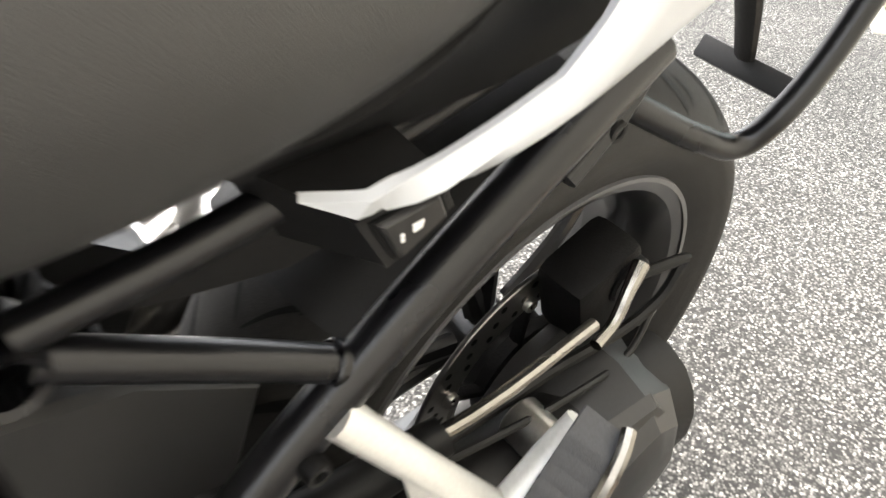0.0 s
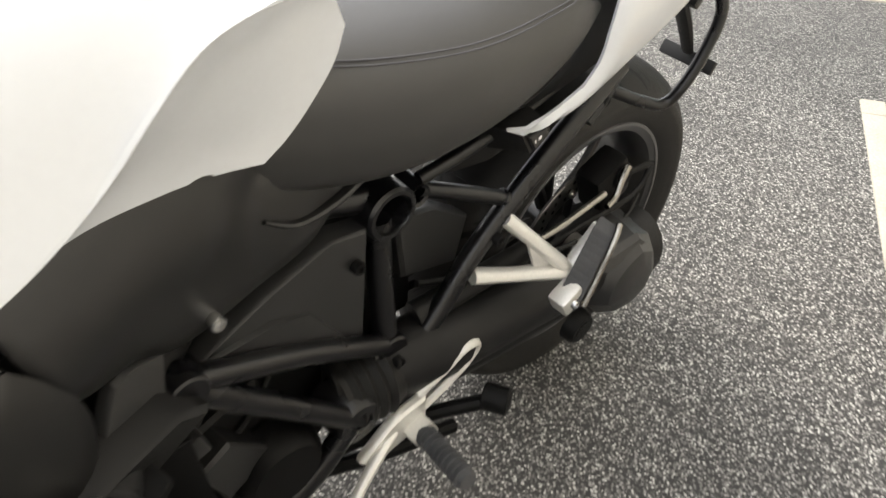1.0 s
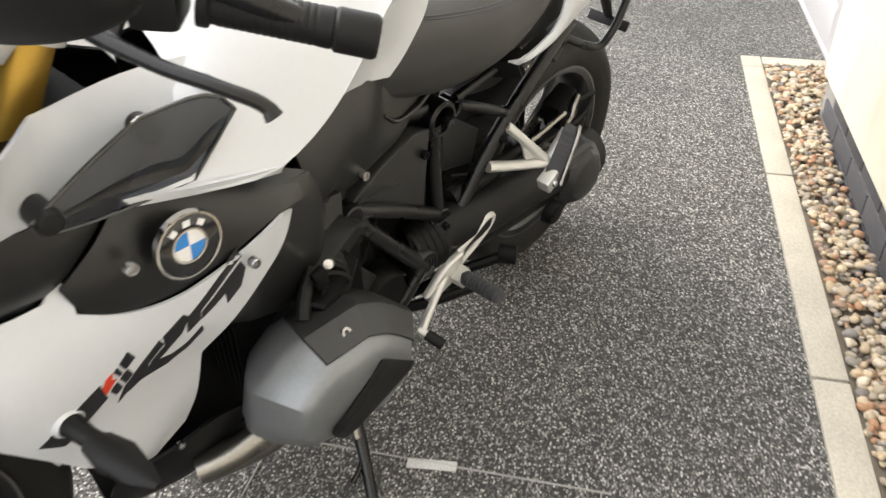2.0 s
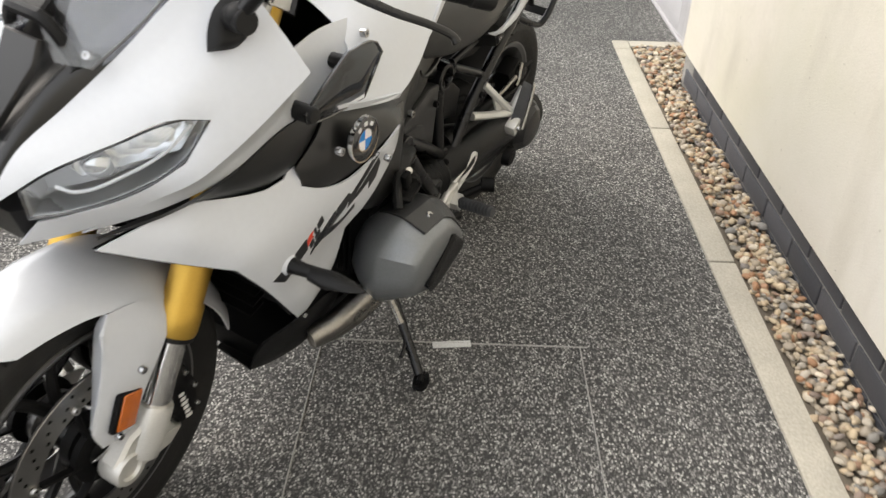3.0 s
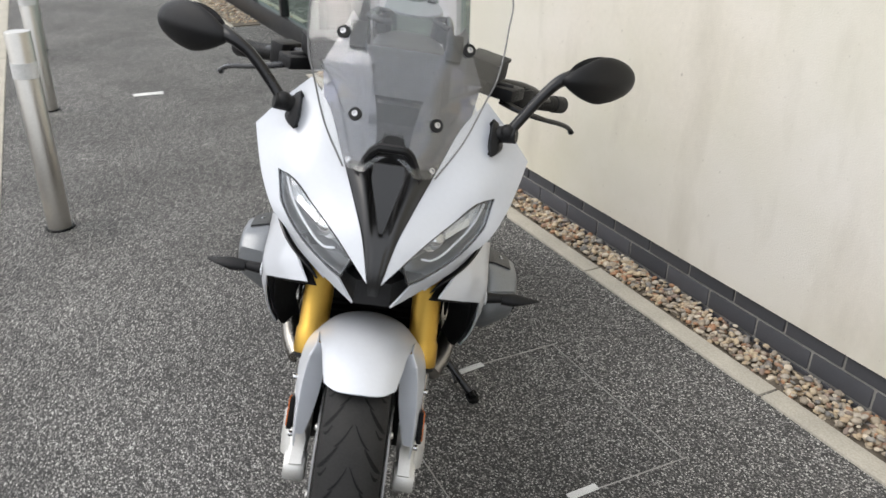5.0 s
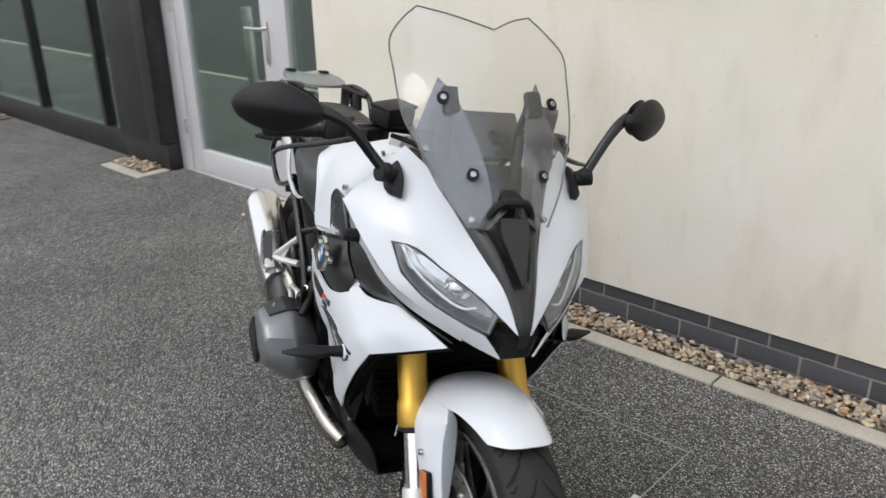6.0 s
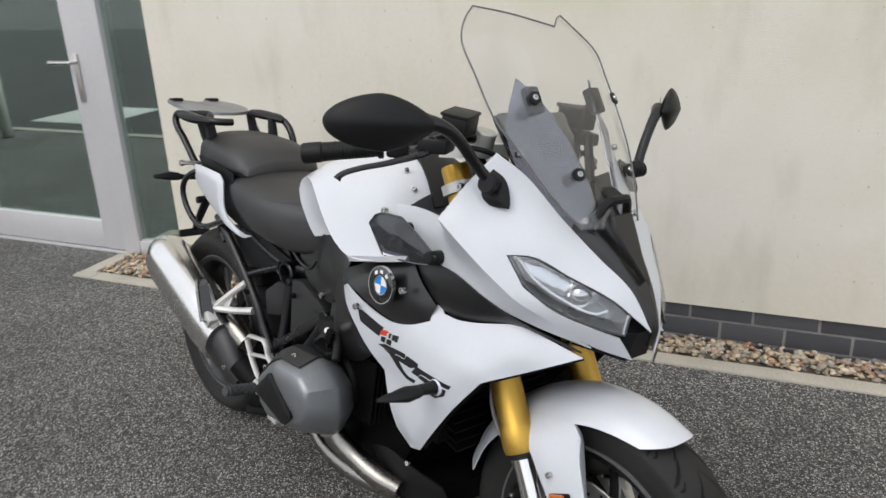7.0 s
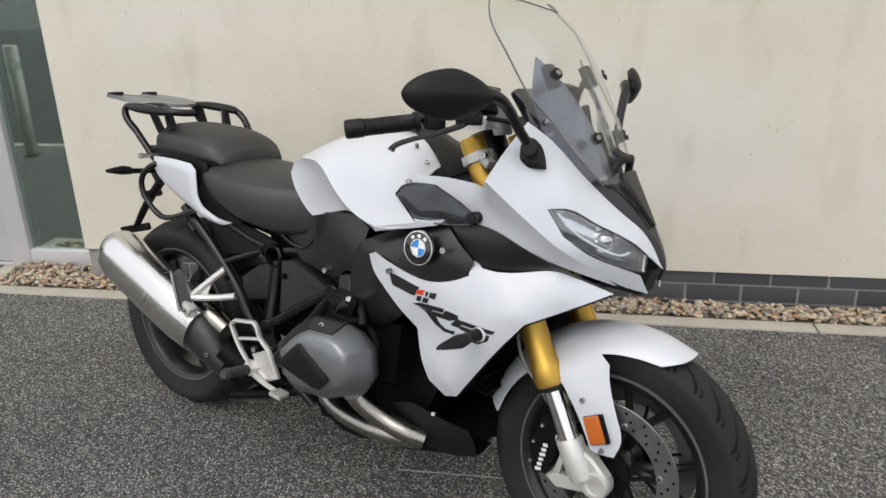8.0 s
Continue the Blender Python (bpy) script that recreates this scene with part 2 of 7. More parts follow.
SOIL = mat("gravel_base", (0.12, 0.10, 0.075), 0.95, vary=0.4, scale=60, bump=0.8, bump_scale=150)
# dark colour carries the dimness of the added room
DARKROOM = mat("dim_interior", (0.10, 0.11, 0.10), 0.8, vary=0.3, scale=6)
BLINDS = mat("pale_blind", (0.35, 0.38, 0.36), 0.7, vary=0.1)


def render_wall():
    """Cream render: trowel grain, broad clouds of damp, faint green algae and small scuffs."""
    m = mat("cream_render", (0.76, 0.71, 0.61), 0.9, vary=0.04, scale=8, bump=0.55, bump_scale=170)
    nt, n = m.node_tree, m.node_tree.nodes
    b = n["Principled BSDF"]
    src = b.inputs["Base Color"].links[0].from_socket
    tc = n.new("ShaderNodeTexCoord")
    for scale, lo, hi, col, amount, stretch in ((1.6, 0.42, 0.64, (0.62, 0.60, 0.45), 0.6, (1, 1, 0.8)), (0.8, 0.45, 0.7, (0.84, 0.81, 0.76), 0.7, (1, 1, 1)),
                                                (5.0, 0.54, 0.72, (0.52, 0.485, 0.39), 0.42, (1, 1, 0.35)), (60, 0.675, 0.74, (0.33, 0.29, 0.22), 0.55, (1, 1, 0.7))):
        mp = n.new("ShaderNodeMapping"); mp.inputs["Scale"].default_value = stretch
        nt.links.new(tc.outputs["Object"], mp.inputs["Vector"])
        nz = n.new("ShaderNodeTexNoise"); nz.inputs["Scale"].default_value, nz.inputs["Detail"].default_value = scale, 7
        nt.links.new(mp.outputs[0], nz.inputs["Vector"])
        mr = n.new("ShaderNodeMapRange")
        mr.inputs["From Min"].default_value, mr.inputs["From Max"].default_value, mr.inputs["To Max"].default_value = lo, hi, amount
        nt.links.new(nz.outputs["Fac"], mr.inputs["Value"])
        mx = n.new("ShaderNodeMixRGB"); mx.inputs["Color2"].default_value = (*col, 1)
        nt.links.new(mr.outputs[0], mx.inputs["Fac"]); nt.links.new(src, mx.inputs["Color1"])
        src = mx.outputs[0]
    nt.links.new(src, b.inputs["Base Color"])
    return m


RENDER = render_wall()

# ---- mesh helpers ----
from mathutils.bvhtree import BVHTree
from mathutils.geometry import delaunay_2d_cdt


def part(name, bm, material, parent=None, label="", sharp=35):
    """Links a bmesh as one mesh object under a thing or a part."""
    me = bpy.data.meshes.new(name)
    bm.normal_update()
    bm.to_mesh(me)
    bm.free()
    for p in me.polygons:
        p.use_smooth = True
    me.set_sharp_from_angle(angle=radians(sharp))
    me.materials.append(material)
    ob = new(name, me)
    ob.parent = parent
    return tagged(ob, label=label)


def thing(name, label, category, m=None, group="", kind=""):
    ob = new(name)
    ob.empty_display_size = 0.1
    if m is not None:
        ob.matrix_world = m
    return tagged(ob, label, category, group, kind)


def flip(bm):
    """The same shape on the other side of the bike."""
    for v in bm.verts:
        v.co.y = -v.co.y
    bmesh.ops.reverse_faces(bm, faces=bm.faces)
    return bm


def merge(*bms):
    me = bpy.data.meshes.new("tmp")
    out = bmesh.new()
    for b in bms:
        b.to_mesh(me)
        out.from_mesh(me)
        b.free()
    bpy.data.meshes.remove(me)
    return out


def moved(bm, m):
    bmesh.ops.transform(bm, matrix=m, verts=bm.verts)
    return bm


def spline(pts, n=6, closed=False, corner=50):
    """A smooth line through the points; it stays sharp where it turns by more than corner degrees."""
    P = [Vector(p) for p in pts]
    k = len(P)
    tang = []
    for i in range(k):
        if not closed and i in (0, k - 1):
            tang.append((None, None))
            continue
        a, b = P[i] - P[i - 1], P[(i + 1) % k] - P[i]
        if a.angle(b, 0) > radians(corner):
            tang.append((None, None))
        else:
            d = (a.normalized() + b.normalized()).normalized()
            tang.append((d, d))
    out = []
    for i in range(k if closed else k - 1):
        p, q = P[i], P[(i + 1) % k]
        L = (q - p).length
        m0 = tang[i][1] * L if tang[i][1] is not None else (q - p)
        m1 = tang[(i + 1) % k][0] * L if tang[(i + 1) % k][0] is not None else (q - p)
        for j in range(n):
            s = j / n
            out.append((2 * s**3 - 3 * s**2 + 1) * p + (s**3 - 2 * s**2 + s) * m0 + (-2 * s**3 + 3 * s**2) * q + (s**3 - s**2) * m1)
    if not closed:
        out.append(P[-1])
    return out


def tube(pts, r, seg=12, n=6, closed=False, corner=100, squash=1.0, caps=True):
    """A round bar swept along a smooth line. r: one radius, or one for each given point."""
    bm = bmesh.new()
    line = spline(pts, n, closed, corner)
    if isinstance(r, (int, float)):
        rad = [r] * len(line)
    else:
        rad = [float(v) for v in np.interp(np.arange(len(line)) / n, np.arange(len(r)), r)]
    rings, up = [], None
    k = len(line)
    for i, p in enumerate(line):
        if closed:
            d = (line[(i + 1) % k] - line[i - 1]).normalized()
        else:
            d = (line[min(i + 1, k - 1)] - line[max(i - 1, 0)]).normalized()
        if up is None:
            up = Vector((0, 0, 1)) if abs(d.z) < 0.9 else Vector((1, 0, 0))
        up = (up - d * up.dot(d)).normalized()
        s = d.cross(up)
        rings.append([bm.verts.new(p + rad[i] * (math.cos(a) * s + squash * math.sin(a) * up)) for a in np.linspace(0, 2 * math.pi, seg, endpoint=False)])
    for i in range(k if closed else k - 1):
        a, b = rings[i], rings[(i + 1) % k]
        for j in range(seg):
            bm.faces.new((a[j], a[(j + 1) % seg], b[(j + 1) % seg], b[j]))
    if caps and not closed:
        bm.faces.new(rings[0][::-1])
        bm.faces.new(rings[-1])
    bmesh.ops.recalc_face_normals(bm, faces=bm.faces)
    return bm


def lathe(profile, seg=32, m=None):
    """Turns a line of (radius, height) round the y axis: height runs along y."""
    bm = bmesh.new()
    rings = []
    for r, h in profile:
        if r < 1e-5:
            rings.append([bm.verts.new((0, h, 0))])
        else:
            rings.append([bm.verts.new((r * math.cos(a), h, r * math.sin(a))) for a in np.linspace(0, 2 * math.pi, seg, endpoint=False)])
    for a, b in zip(rings, rings[1:]):
        for j in range(seg):
            q = [a[j % len(a)], a[(j + 1) % len(a)], b[(j + 1) % len(b)], b[j % len(b)]]
            q = list(dict.fromkeys(q))
            if len(q) > 2:
                bm.faces.new(q)
    bmesh.ops.recalc_face_normals(bm, faces=bm.faces)
    return moved(bm, m) if m is not None else bm


def along(p, q):
    """A pose whose y axis runs from p towards q."""
    d = Vector(q) - Vector(p)
    return Matrix.Translation(p) @ d.to_track_quat("Y", "Z").to_matrix().to_4x4()


def rod(p, q, r, r2=None, seg=20, chamfer=0.1):
    """A turned bar from p to q with eased ends."""
    L = (Vector(q) - Vector(p)).length
    r2 = r if r2 is None else r2
    c = min(r, r2) * chamfer
    return lathe([(0, 0), (r - c, 0), (r, c), (r2, L - c), (r2 - c, L), (0, L)], seg, along(p, q))


def box(size, m, bevel=0.004, seg=2):
    bm = bmesh.new()
    bmesh.ops.create_cube(bm, size=1)
    bmesh.ops.scale(bm, vec=size, verts=bm.verts)
    if bevel:
        bmesh.ops.bevel(bm, geom=bm.edges[:], offset=min(bevel, min(size) * 0.45), segments=seg, profile=0.6, affect="EDGES")
    return moved(bm, m)


def ball(c, size, m=None, u=20, v=12):
    bm = bmesh.new()
    bmesh.ops.create_uvsphere(bm, u_segments=u, v_segments=v, radius=1)
    bmesh.ops.scale(bm, vec=size, verts=bm.verts)
    return moved(bm, Matrix.Translation(c) @ (m if m is not None else Matrix()))


def thicken(bm, t):
    """Gives an open sheet a thickness t, inwards."""
    bm.normal_update()
    outer = bm.verts[:]
    faces = bm.faces[:]
    rim = [e for e in bm.edges if e.is_boundary]
    inner = {v: bm.verts.new(v.co - v.normal * t) for v in outer}
    for fc in faces:
        bm.faces.new([inner[v] for v in reversed(fc.verts)])
    for e in rim:
        fc = e.link_faces[0]
        vs = list(fc.verts)
        a, b = e.verts
        if vs[(vs.index(a) + 1) % len(vs)] != b:
            a, b = b, a
        bm.faces.new((b, a, inner[a], inner[b]))
    return bm


def grid(rows, n=5, t=0.003, out=(0, 0, 1)):
    """A smooth sheet through rows of points, thickened away from the side that out points to."""
    lines = [spline(r, n, corner=170) for r in rows]
    cols = [spline([l[j] for l in lines], n, corner=170) for j in range(len(lines[0]))]
    bm = bmesh.new()
    vs = [[bm.verts.new(p) for p in c] for c in cols]
    for a, b in zip(vs, vs[1:]):
        for i in range(len(a) - 1):
            try:
                bm.faces.new((a[i], a[i + 1], b[i + 1], b[i]))
            except ValueError:
                pass
    bmesh.ops.remove_doubles(bm, verts=bm.verts, dist=1e-5)
    bm.normal_update()
    s = sum((fc.normal * fc.calc_area() for fc in bm.faces), Vector())
    if s.dot(Vector(out)) < 0:
        bmesh.ops.reverse_faces(bm, faces=bm.faces)
    return thicken(bm, t) if t else bm


def patch(pts, bulge=0.0, t=0.003, inner=(), out=(0, 1, 0), step=0.012, n=5, corner=40, reach=0.04):
    """A panel with the outline pts, stretched smoothly over its edge and the inner points, bowed out by bulge."""
    rim = spline(pts, n, closed=True, corner=corner)
    R = np.array([tuple(p) for p in rim])
    c = R.mean(0)
    _, _, vt = np.linalg.svd(R - c)
    nrm = vt[2] if vt[2] @ np.array(out) >= 0 else -vt[2]
    ex = vt[0]
    ey = np.cross(nrm, ex)
    uv = lambda p: np.stack([(p - c) @ ex, (p - c) @ ey], -1)
    E = uv(R)
    src = R if not inner else np.concatenate([R, np.array(inner, float)])
    S, H = uv(src), (src - c) @ nrm
    S += 1e-6 * np.sin(np.arange(len(S)) * 7.3)[:, None]

    def kern(d):
        return d * d * np.log(d + 1e-9)

    d = np.linalg.norm(S[:, None] - S[None], axis=-1)
    Q = np.concatenate([np.ones((len(S), 1)), S], 1)
    Amat = np.block([[kern(d) + 1e-7 * np.eye(len(S)), Q], [Q.T, np.zeros((3, 3))]])
    w = np.linalg.lstsq(Amat, np.concatenate([H, np.zeros(3)]), rcond=None)[0]
    lo, hi = E.min(0), E.max(0)
    pts2 = []
    A0, B0 = E, np.roll(E, -1, 0)
    for iy, y in enumerate(np.arange(lo[1], hi[1], step * 0.87)):
        for x in np.arange(lo[0] + (iy % 2) * step / 2, hi[0], step):
            q = np.array([x, y])
            cross = (A0[:, 1] > y) != (B0[:, 1] > y)
            xs = A0[:, 0] + (y - A0[:, 1]) / np.where(cross, B0[:, 1] - A0[:, 1], 1) * (B0[:, 0] - A0[:, 0])
            if np.count_nonzero(cross & (x < xs)) % 2 == 0:
                continue
            AB = B0 - A0
            s = np.clip(((q - A0) * AB).sum(1) / ((AB**2).sum(1) + 1e-12), 0, 1)
            dist = np.sqrt((((A0 + s[:, None] * AB) - q) ** 2).sum(1).min())
            if dist > step * 0.45:
                pts2.append((x, y, dist))
    P2 = np.array(pts2).reshape(-1, 3)
    ks = kern(np.linalg.norm(P2[:, None, :2] - S[None], axis=-1)) if len(P2) else np.zeros((0, len(S)))
    hgt = ks @ w[: len(S)] + w[len(S)] + P2[:, :2] @ w[len(S) + 1 :]
    s = np.clip(P2[:, 2] / reach, 0, 1)
    hgt = hgt + bulge * (1 - (1 - s) ** 2)
    allv = [Vector(p) for p in E] + [Vector(p[:2]) for p in P2]
    k = len(E)
    vo, _, fo, ov, _, _ = delaunay_2d_cdt(allv, [], [list(range(k))], 1, 1e-6)
    bm = bmesh.new()
    made = []
    for v, orig in zip(vo, ov):
        o = orig[0] if orig else -1
        if 0 <= o < k:
            p = R[o]
        elif o >= k:
            p = c + ex * v[0] + ey * v[1] + nrm * hgt[o - k]
        else:
            p = c + ex * v[0] + ey * v[1]
        made.append(bm.verts.new(p))
    for fc in fo:
        try:
            bm.faces.new([made[i] for i in fc])
        except ValueError:
            pass
    bm.normal_update()
    tot = sum((fc.normal * fc.calc_area() for fc in bm.faces), Vector())
    if tot.dot(Vector(nrm)) < 0:
        bmesh.ops.reverse_faces(bm, faces=bm.faces)
    return thicken(bm, t) if t else bm


def stack(loops, n=4, corner=40, close=True):
    """A solid skinned over closed outlines with the same number of points, capped at both ends."""
    bm = bmesh.new()
    rings = [[bm.verts.new(p) for p in spline(l, n, True, corner)] for l in loops]
    for a, b in zip(rings, rings[1:]):
        for j in range(len(a)):
            bm.faces.new((a[j], a[(j + 1) % len(a)], b[(j + 1) % len(a)], b[j]))
    if close:
        bm.faces.new(rings[0][::-1])
        bm.faces.new(rings[-1])
    bmesh.ops.recalc_face_normals(bm, faces=bm.faces)
    return bm


def plate(xz, y0, y1, bevel=0.003, corner=40, n=3):
    """A flat plate with the outline xz between two values of y, with eased edges."""
    c = Vector((sum(p[0] for p in xz) / len(xz), sum(p[1] for p in xz) / len(xz)))

    def loop(y, k):
        return [((p[0] - c.x) * k + c.x, y, (p[1] - c.y) * k + c.y) for p in xz]

    size = max((Vector(p) - c).length for p in xz)
    k = 1 - bevel / size * 1.4
    s = 1 if y1 > y0 else -1
    return stack([loop(y0, k), loop(y0 + s * bevel, 1), loop(y1 - s * bevel, 1), loop(y1, k)], n, corner)


def bolt(p, d, r=0.006):
    """A socket-head screw at p that looks along d."""
    h = r * 0.7
    return lathe([(0, h * 0.4), (r * 0.42, h * 0.4), (r * 0.5, h), (r * 0.9, h), (r, h * 0.7), (r, -h)], 12, along(p, Vector(p) + Vector(d)))


def cast(pts, depth, bevel=0.003, out=(0, 1, 0), n=2, corner=8, swell=0.0):
    """A cast or moulded block with the outline pts: straight edges, eased rim, depth towards the inside."""
    P = [Vector(p) for p in pts]
    c = sum(P, Vector()) / len(P)
    nrm = Vector()
    for a, b in zip(P, P[1:] + P[:1]):
        nrm += (a - c).cross(b - c)
    nrm.normalize()
    if nrm.dot(Vector(out)) < 0:
        nrm = -nrm
    size = max((p - c).length for p in P)
    k = 1 - 1.6 * bevel / size
    loops = [[p - nrm * depth for p in P], [p - nrm * bevel for p in P], [c + (p - c) * k for p in P]]
    if swell:
        loops.append([c + (p - c) * 0.5 + nrm * swell for p in P])
    return stack(loops, n, corner)

# ---- setting: ground, kerbs, wall, door ----
def slab(x0, x1, y0, y1, z0, z1, bevel=0.0):
    return box((x1 - x0, y1 - y0, z1 - z0), pose((x0 + x1) / 2, (y0 + y1) / 2, (z0 + z1) / 2), bevel)


def structure(ob, label, category):
    return tagged(ob, label, category, kind="structure")


g = bmesh.new()
bmesh.ops.create_grid(g, x_segments=2, y_segments=2, size=400)
structure(part("ground", g, GROUND), "dark exposed aggregate paving with pale stone flecks", "ground")
structure(part("road", slab(-60, 60, -14, -2.42, -0.03, 0.004), ROAD), "worn dark asphalt of the car park", "road")

# flush edging between paving and road
edging = structure(thing("kerb_road", "pale concrete edging strip beside the road", "kerb"), "", "")
x = -30.0
k = 0
edge_mesh = None
while x < 12:
    if edge_mesh is None:
        e = part("edging_stone", slab(-0.455, 0.455, -0.05, 0.05, -0.06, 0.008, 0.004), CONCRETE, edging)
        edge_mesh = e.data
    else:
        e = new("edging_stone", edge_mesh)
        e.parent = edging
    e.location = (x, -2.372, 0.0)
    x += 0.918

patch_ob = part("concrete_patch", slab(-0.70, 0.235, -4.4, -2.52, 0.0, 0.008, 0.002), PATCHC)
structure(patch_ob, "grey concrete repair patch in the asphalt", "patch")
structure(part("road_marking", slab(-4.6, -3.62, -3.6, -2.72, 0, 0.0075, 0.001), LINEPAINT), "worn white painted road marking", "road marking")
structure(part("road_marking", slab(-0.9, -0.53, -6.4, -6.3, 0, 0.0075, 0.001), LINEPAINT), "worn white painted bay line", "road marking")

# thin marks left on the paving
for (xa, ya, xb, yb, w, tone, nm, lab) in (
        (1.81, -0.985, 1.80, -0.89, 0.022, LINEPAINT, "tape_strip", "short strip of white tape stuck on the paving"),
        (2.425, -0.983, 2.424, -0.892, 0.022, LINEPAINT, "tape_strip", "short strip of white tape stuck on the paving"),
        (-2.195, -1.51, -2.188, -1.305, 0.07, LINEPAINT, "tape_strip", "broad strip of white tape stuck on the paving"),
        (1.80, -1.265, 1.80, -0.60, 0.003, CHALK, "chalk_line", "thin pale chalk line drawn on the paving"),
        (2.425, -1.20, 2.44, -0.60, 0.003, CHALK, "chalk_line", "thin pale chalk line drawn on the paving"),
        (1.80, -0.618, 2.44, -0.612, 0.003, CHALK, "chalk_line", "thin pale chalk line drawn on the paving"),
        (1.80, -1.262, 2.40, -1.262, 0.003, CHALK, "chalk_line", "thin pale chalk line drawn on the paving")):
    d = Vector((xb - xa, yb - ya, 0))
    m = pose((xa + xb) / 2, (ya + yb) / 2, 0.002, 0, 0, math.degrees(math.atan2(d.y, d.x)))
    bm = box((d.length, w, 0.004), m, 0.0008, 1)
    structure(part(nm, bm, tone), lab, "ground mark")

# kerb and pebble bed along the wall
KERB_OUT, KERB_IN = -0.203, -0.126
kerb = structure(thing("kerb_wall", "pale concrete edging round the pebble bed", "kerb"), "", "")
kerb_mesh = None
for i, x in enumerate(np.arange(-0.092 + 0.12, 9, 0.918)):
    if kerb_mesh is None:
        e = part("edging_stone", slab(-0.455, 0.455, KERB_OUT, KERB_IN, -0.08, 0.008, 0.005), CONCRETE, kerb)
        kerb_mesh = e.data
    else:
        e = new("edging_stone", kerb_mesh)
        e.parent = kerb
    e.location = (x, 0, 0)
e = part("edging_stone", slab(-0.55, -0.43, KERB_OUT + 0.0002, KERB_IN - 0.0002, -0.08, 0.0079, 0.005), CONCRETE, kerb)
e = part("edging_stone", slab(-0.548, -0.468, KERB_IN + 0.003, 0.135, -0.08, 0.0078, 0.005), CONCRETE, kerb)
structure(part("gravel_base", slab(-0.46, 9, KERB_IN, 0.13, -0.03, 0.003), SOIL), "sandy base under the pebbles", "ground")

kerb2 = structure(thing("kerb_column", "pale concrete edging round a small pebble bed", "kerb"), "", "")
part("edging_stone", slab(-2.30, -1.757, -0.215, -0.135, -0.08, 0.008, 0.005), CONCRETE, kerb2)
part("edging_stone", slab(-1.835, -1.757, -0.132, 0.03, -0.08, 0.008, 0.005), CONCRETE, kerb2)
structure(part("gravel_base", slab(-2.36, -1.836, -0.134, 0.03, -0.03, 0.003), SOIL), "sandy base under the pebbles", "ground")
kerb3 = structure(thing("kerb_far", "pale concrete edging of a far pebble bed", "kerb"), "", "")
part("edging_stone", slab(-14, -4.6, -0.34, -0.26, -0.08, 0.008, 0.005), CONCRETE, kerb3)
structure(part("gravel_base", slab(-14, -4.6, -0.255, 0.02, -0.03, 0.012), SOIL), "sandy base under the pebbles", "ground")

# the wall: rendered above, dark bricks below
BASE = 0.158
wall = part("wall_north", slab(0, 14, 0, 0.32, BASE, 5.5, 0.004), RENDER)
structure(wall, "cream rendered wall with faint green and damp stains", "wall")
plinth = part("wall_plinth", slab(0.004, 14, 0.019, 0.30, -0.3, BASE - 0.002), MORTAR)
structure(plinth, "dark blue engineering brick plinth with pale mortar joints", "wall")

# door, side light and dark column
DY = 0.15
door = structure(thing("door_1", "closed glazed door in a grey aluminium frame", "door"), "", "")


def bar(x0, x1, z0, z1, y0, y1, parent, name="frame_bar", bev=0.005, material=ALU):
    return part(name, slab(x0, x1, y0, y1, z0, z1, bev), material, parent)


leaf = bar(-1.60, -1.475, 0.02, 2.08, DY - 0.012, DY + 0.045, door, "door_stile")
bar(-0.655, -0.52, 0.02, 2.08, DY - 0.012, DY + 0.045, door, "door_stile")
bar(-1.475, -0.655, 0.02, 0.175, DY - 0.0115, DY + 0.044, door, "door_rail")
bar(-1.475, -0.655, 1.93, 2.08, DY - 0.0115, DY + 0.044, door, "door_rail")
pn = bar(-1.475, -0.655, 0.175, 1.93, DY + 0.012, DY + 0.022, door, "pane", 0, PANE)
pn.visible_shadow = False
h = part("door_handle", merge(tube([(-0.60, DY - 0.012, 1.02), (-0.60, DY - 0.06, 1.02), (-0.62, DY - 0.065, 1.02), (-0.735, DY - 0.065, 1.02)], 0.010, 10),
                              box((0.03, 0.012, 0.24), pose(-0.60, DY - 0.018, 0.94), 0.004)), BRUSHED, door, "brushed steel lever handle")
for z in (0.32, 1.12, 1.85):
    part("hinge", merge(rod((-1.63, DY - 0.024, z - 0.05), (-1.63, DY - 0.024, z - 0.002), 0.010), rod((-1.63, DY - 0.024, z + 0.002), (-1.63, DY - 0.024, z + 0.05), 0.010)), BRUSHED, door)
frame_ob = structure(thing("door_frame", "grey aluminium door frame with a narrow side light", "door frame"), "", "")
bar(-1.75, -1.605, 0, 2.14, DY - 0.02, DY + 0.08, frame_ob)
bar(-0.515, -0.405, 0, 2.14, DY - 0.02, DY + 0.08, frame_ob)
bar(-0.06, 0.0, 0.09, 2.14, DY - 0.019, DY + 0.08, frame_ob)
bar(-0.405, 0.0, 0.0, 0.088, DY - 0.018, DY + 0.08, frame_ob)
bar(-1.605, -0.515, 2.085, 2.14, DY - 0.018, DY + 0.08, frame_ob)
bar(-0.405, -0.06, 2.085, 2.14, DY - 0.018, DY + 0.08, frame_ob)
sg = bar(-0.405, -0.06, 0.09, 2.085, DY + 0.01, DY + 0.02, frame_ob, "pane", 0, PANE)
sg.visible_shadow = False
bar(-1.605, -0.515, 0.0, 0.014, DY - 0.02, DY + 0.08, frame_ob, "threshold", 0.003)
structure(part("wall_over_door", slab(-14, -0.002, 0.02, 0.32, 2.142, 5.5), RENDER), "cream rendered wall above the door", "wall")

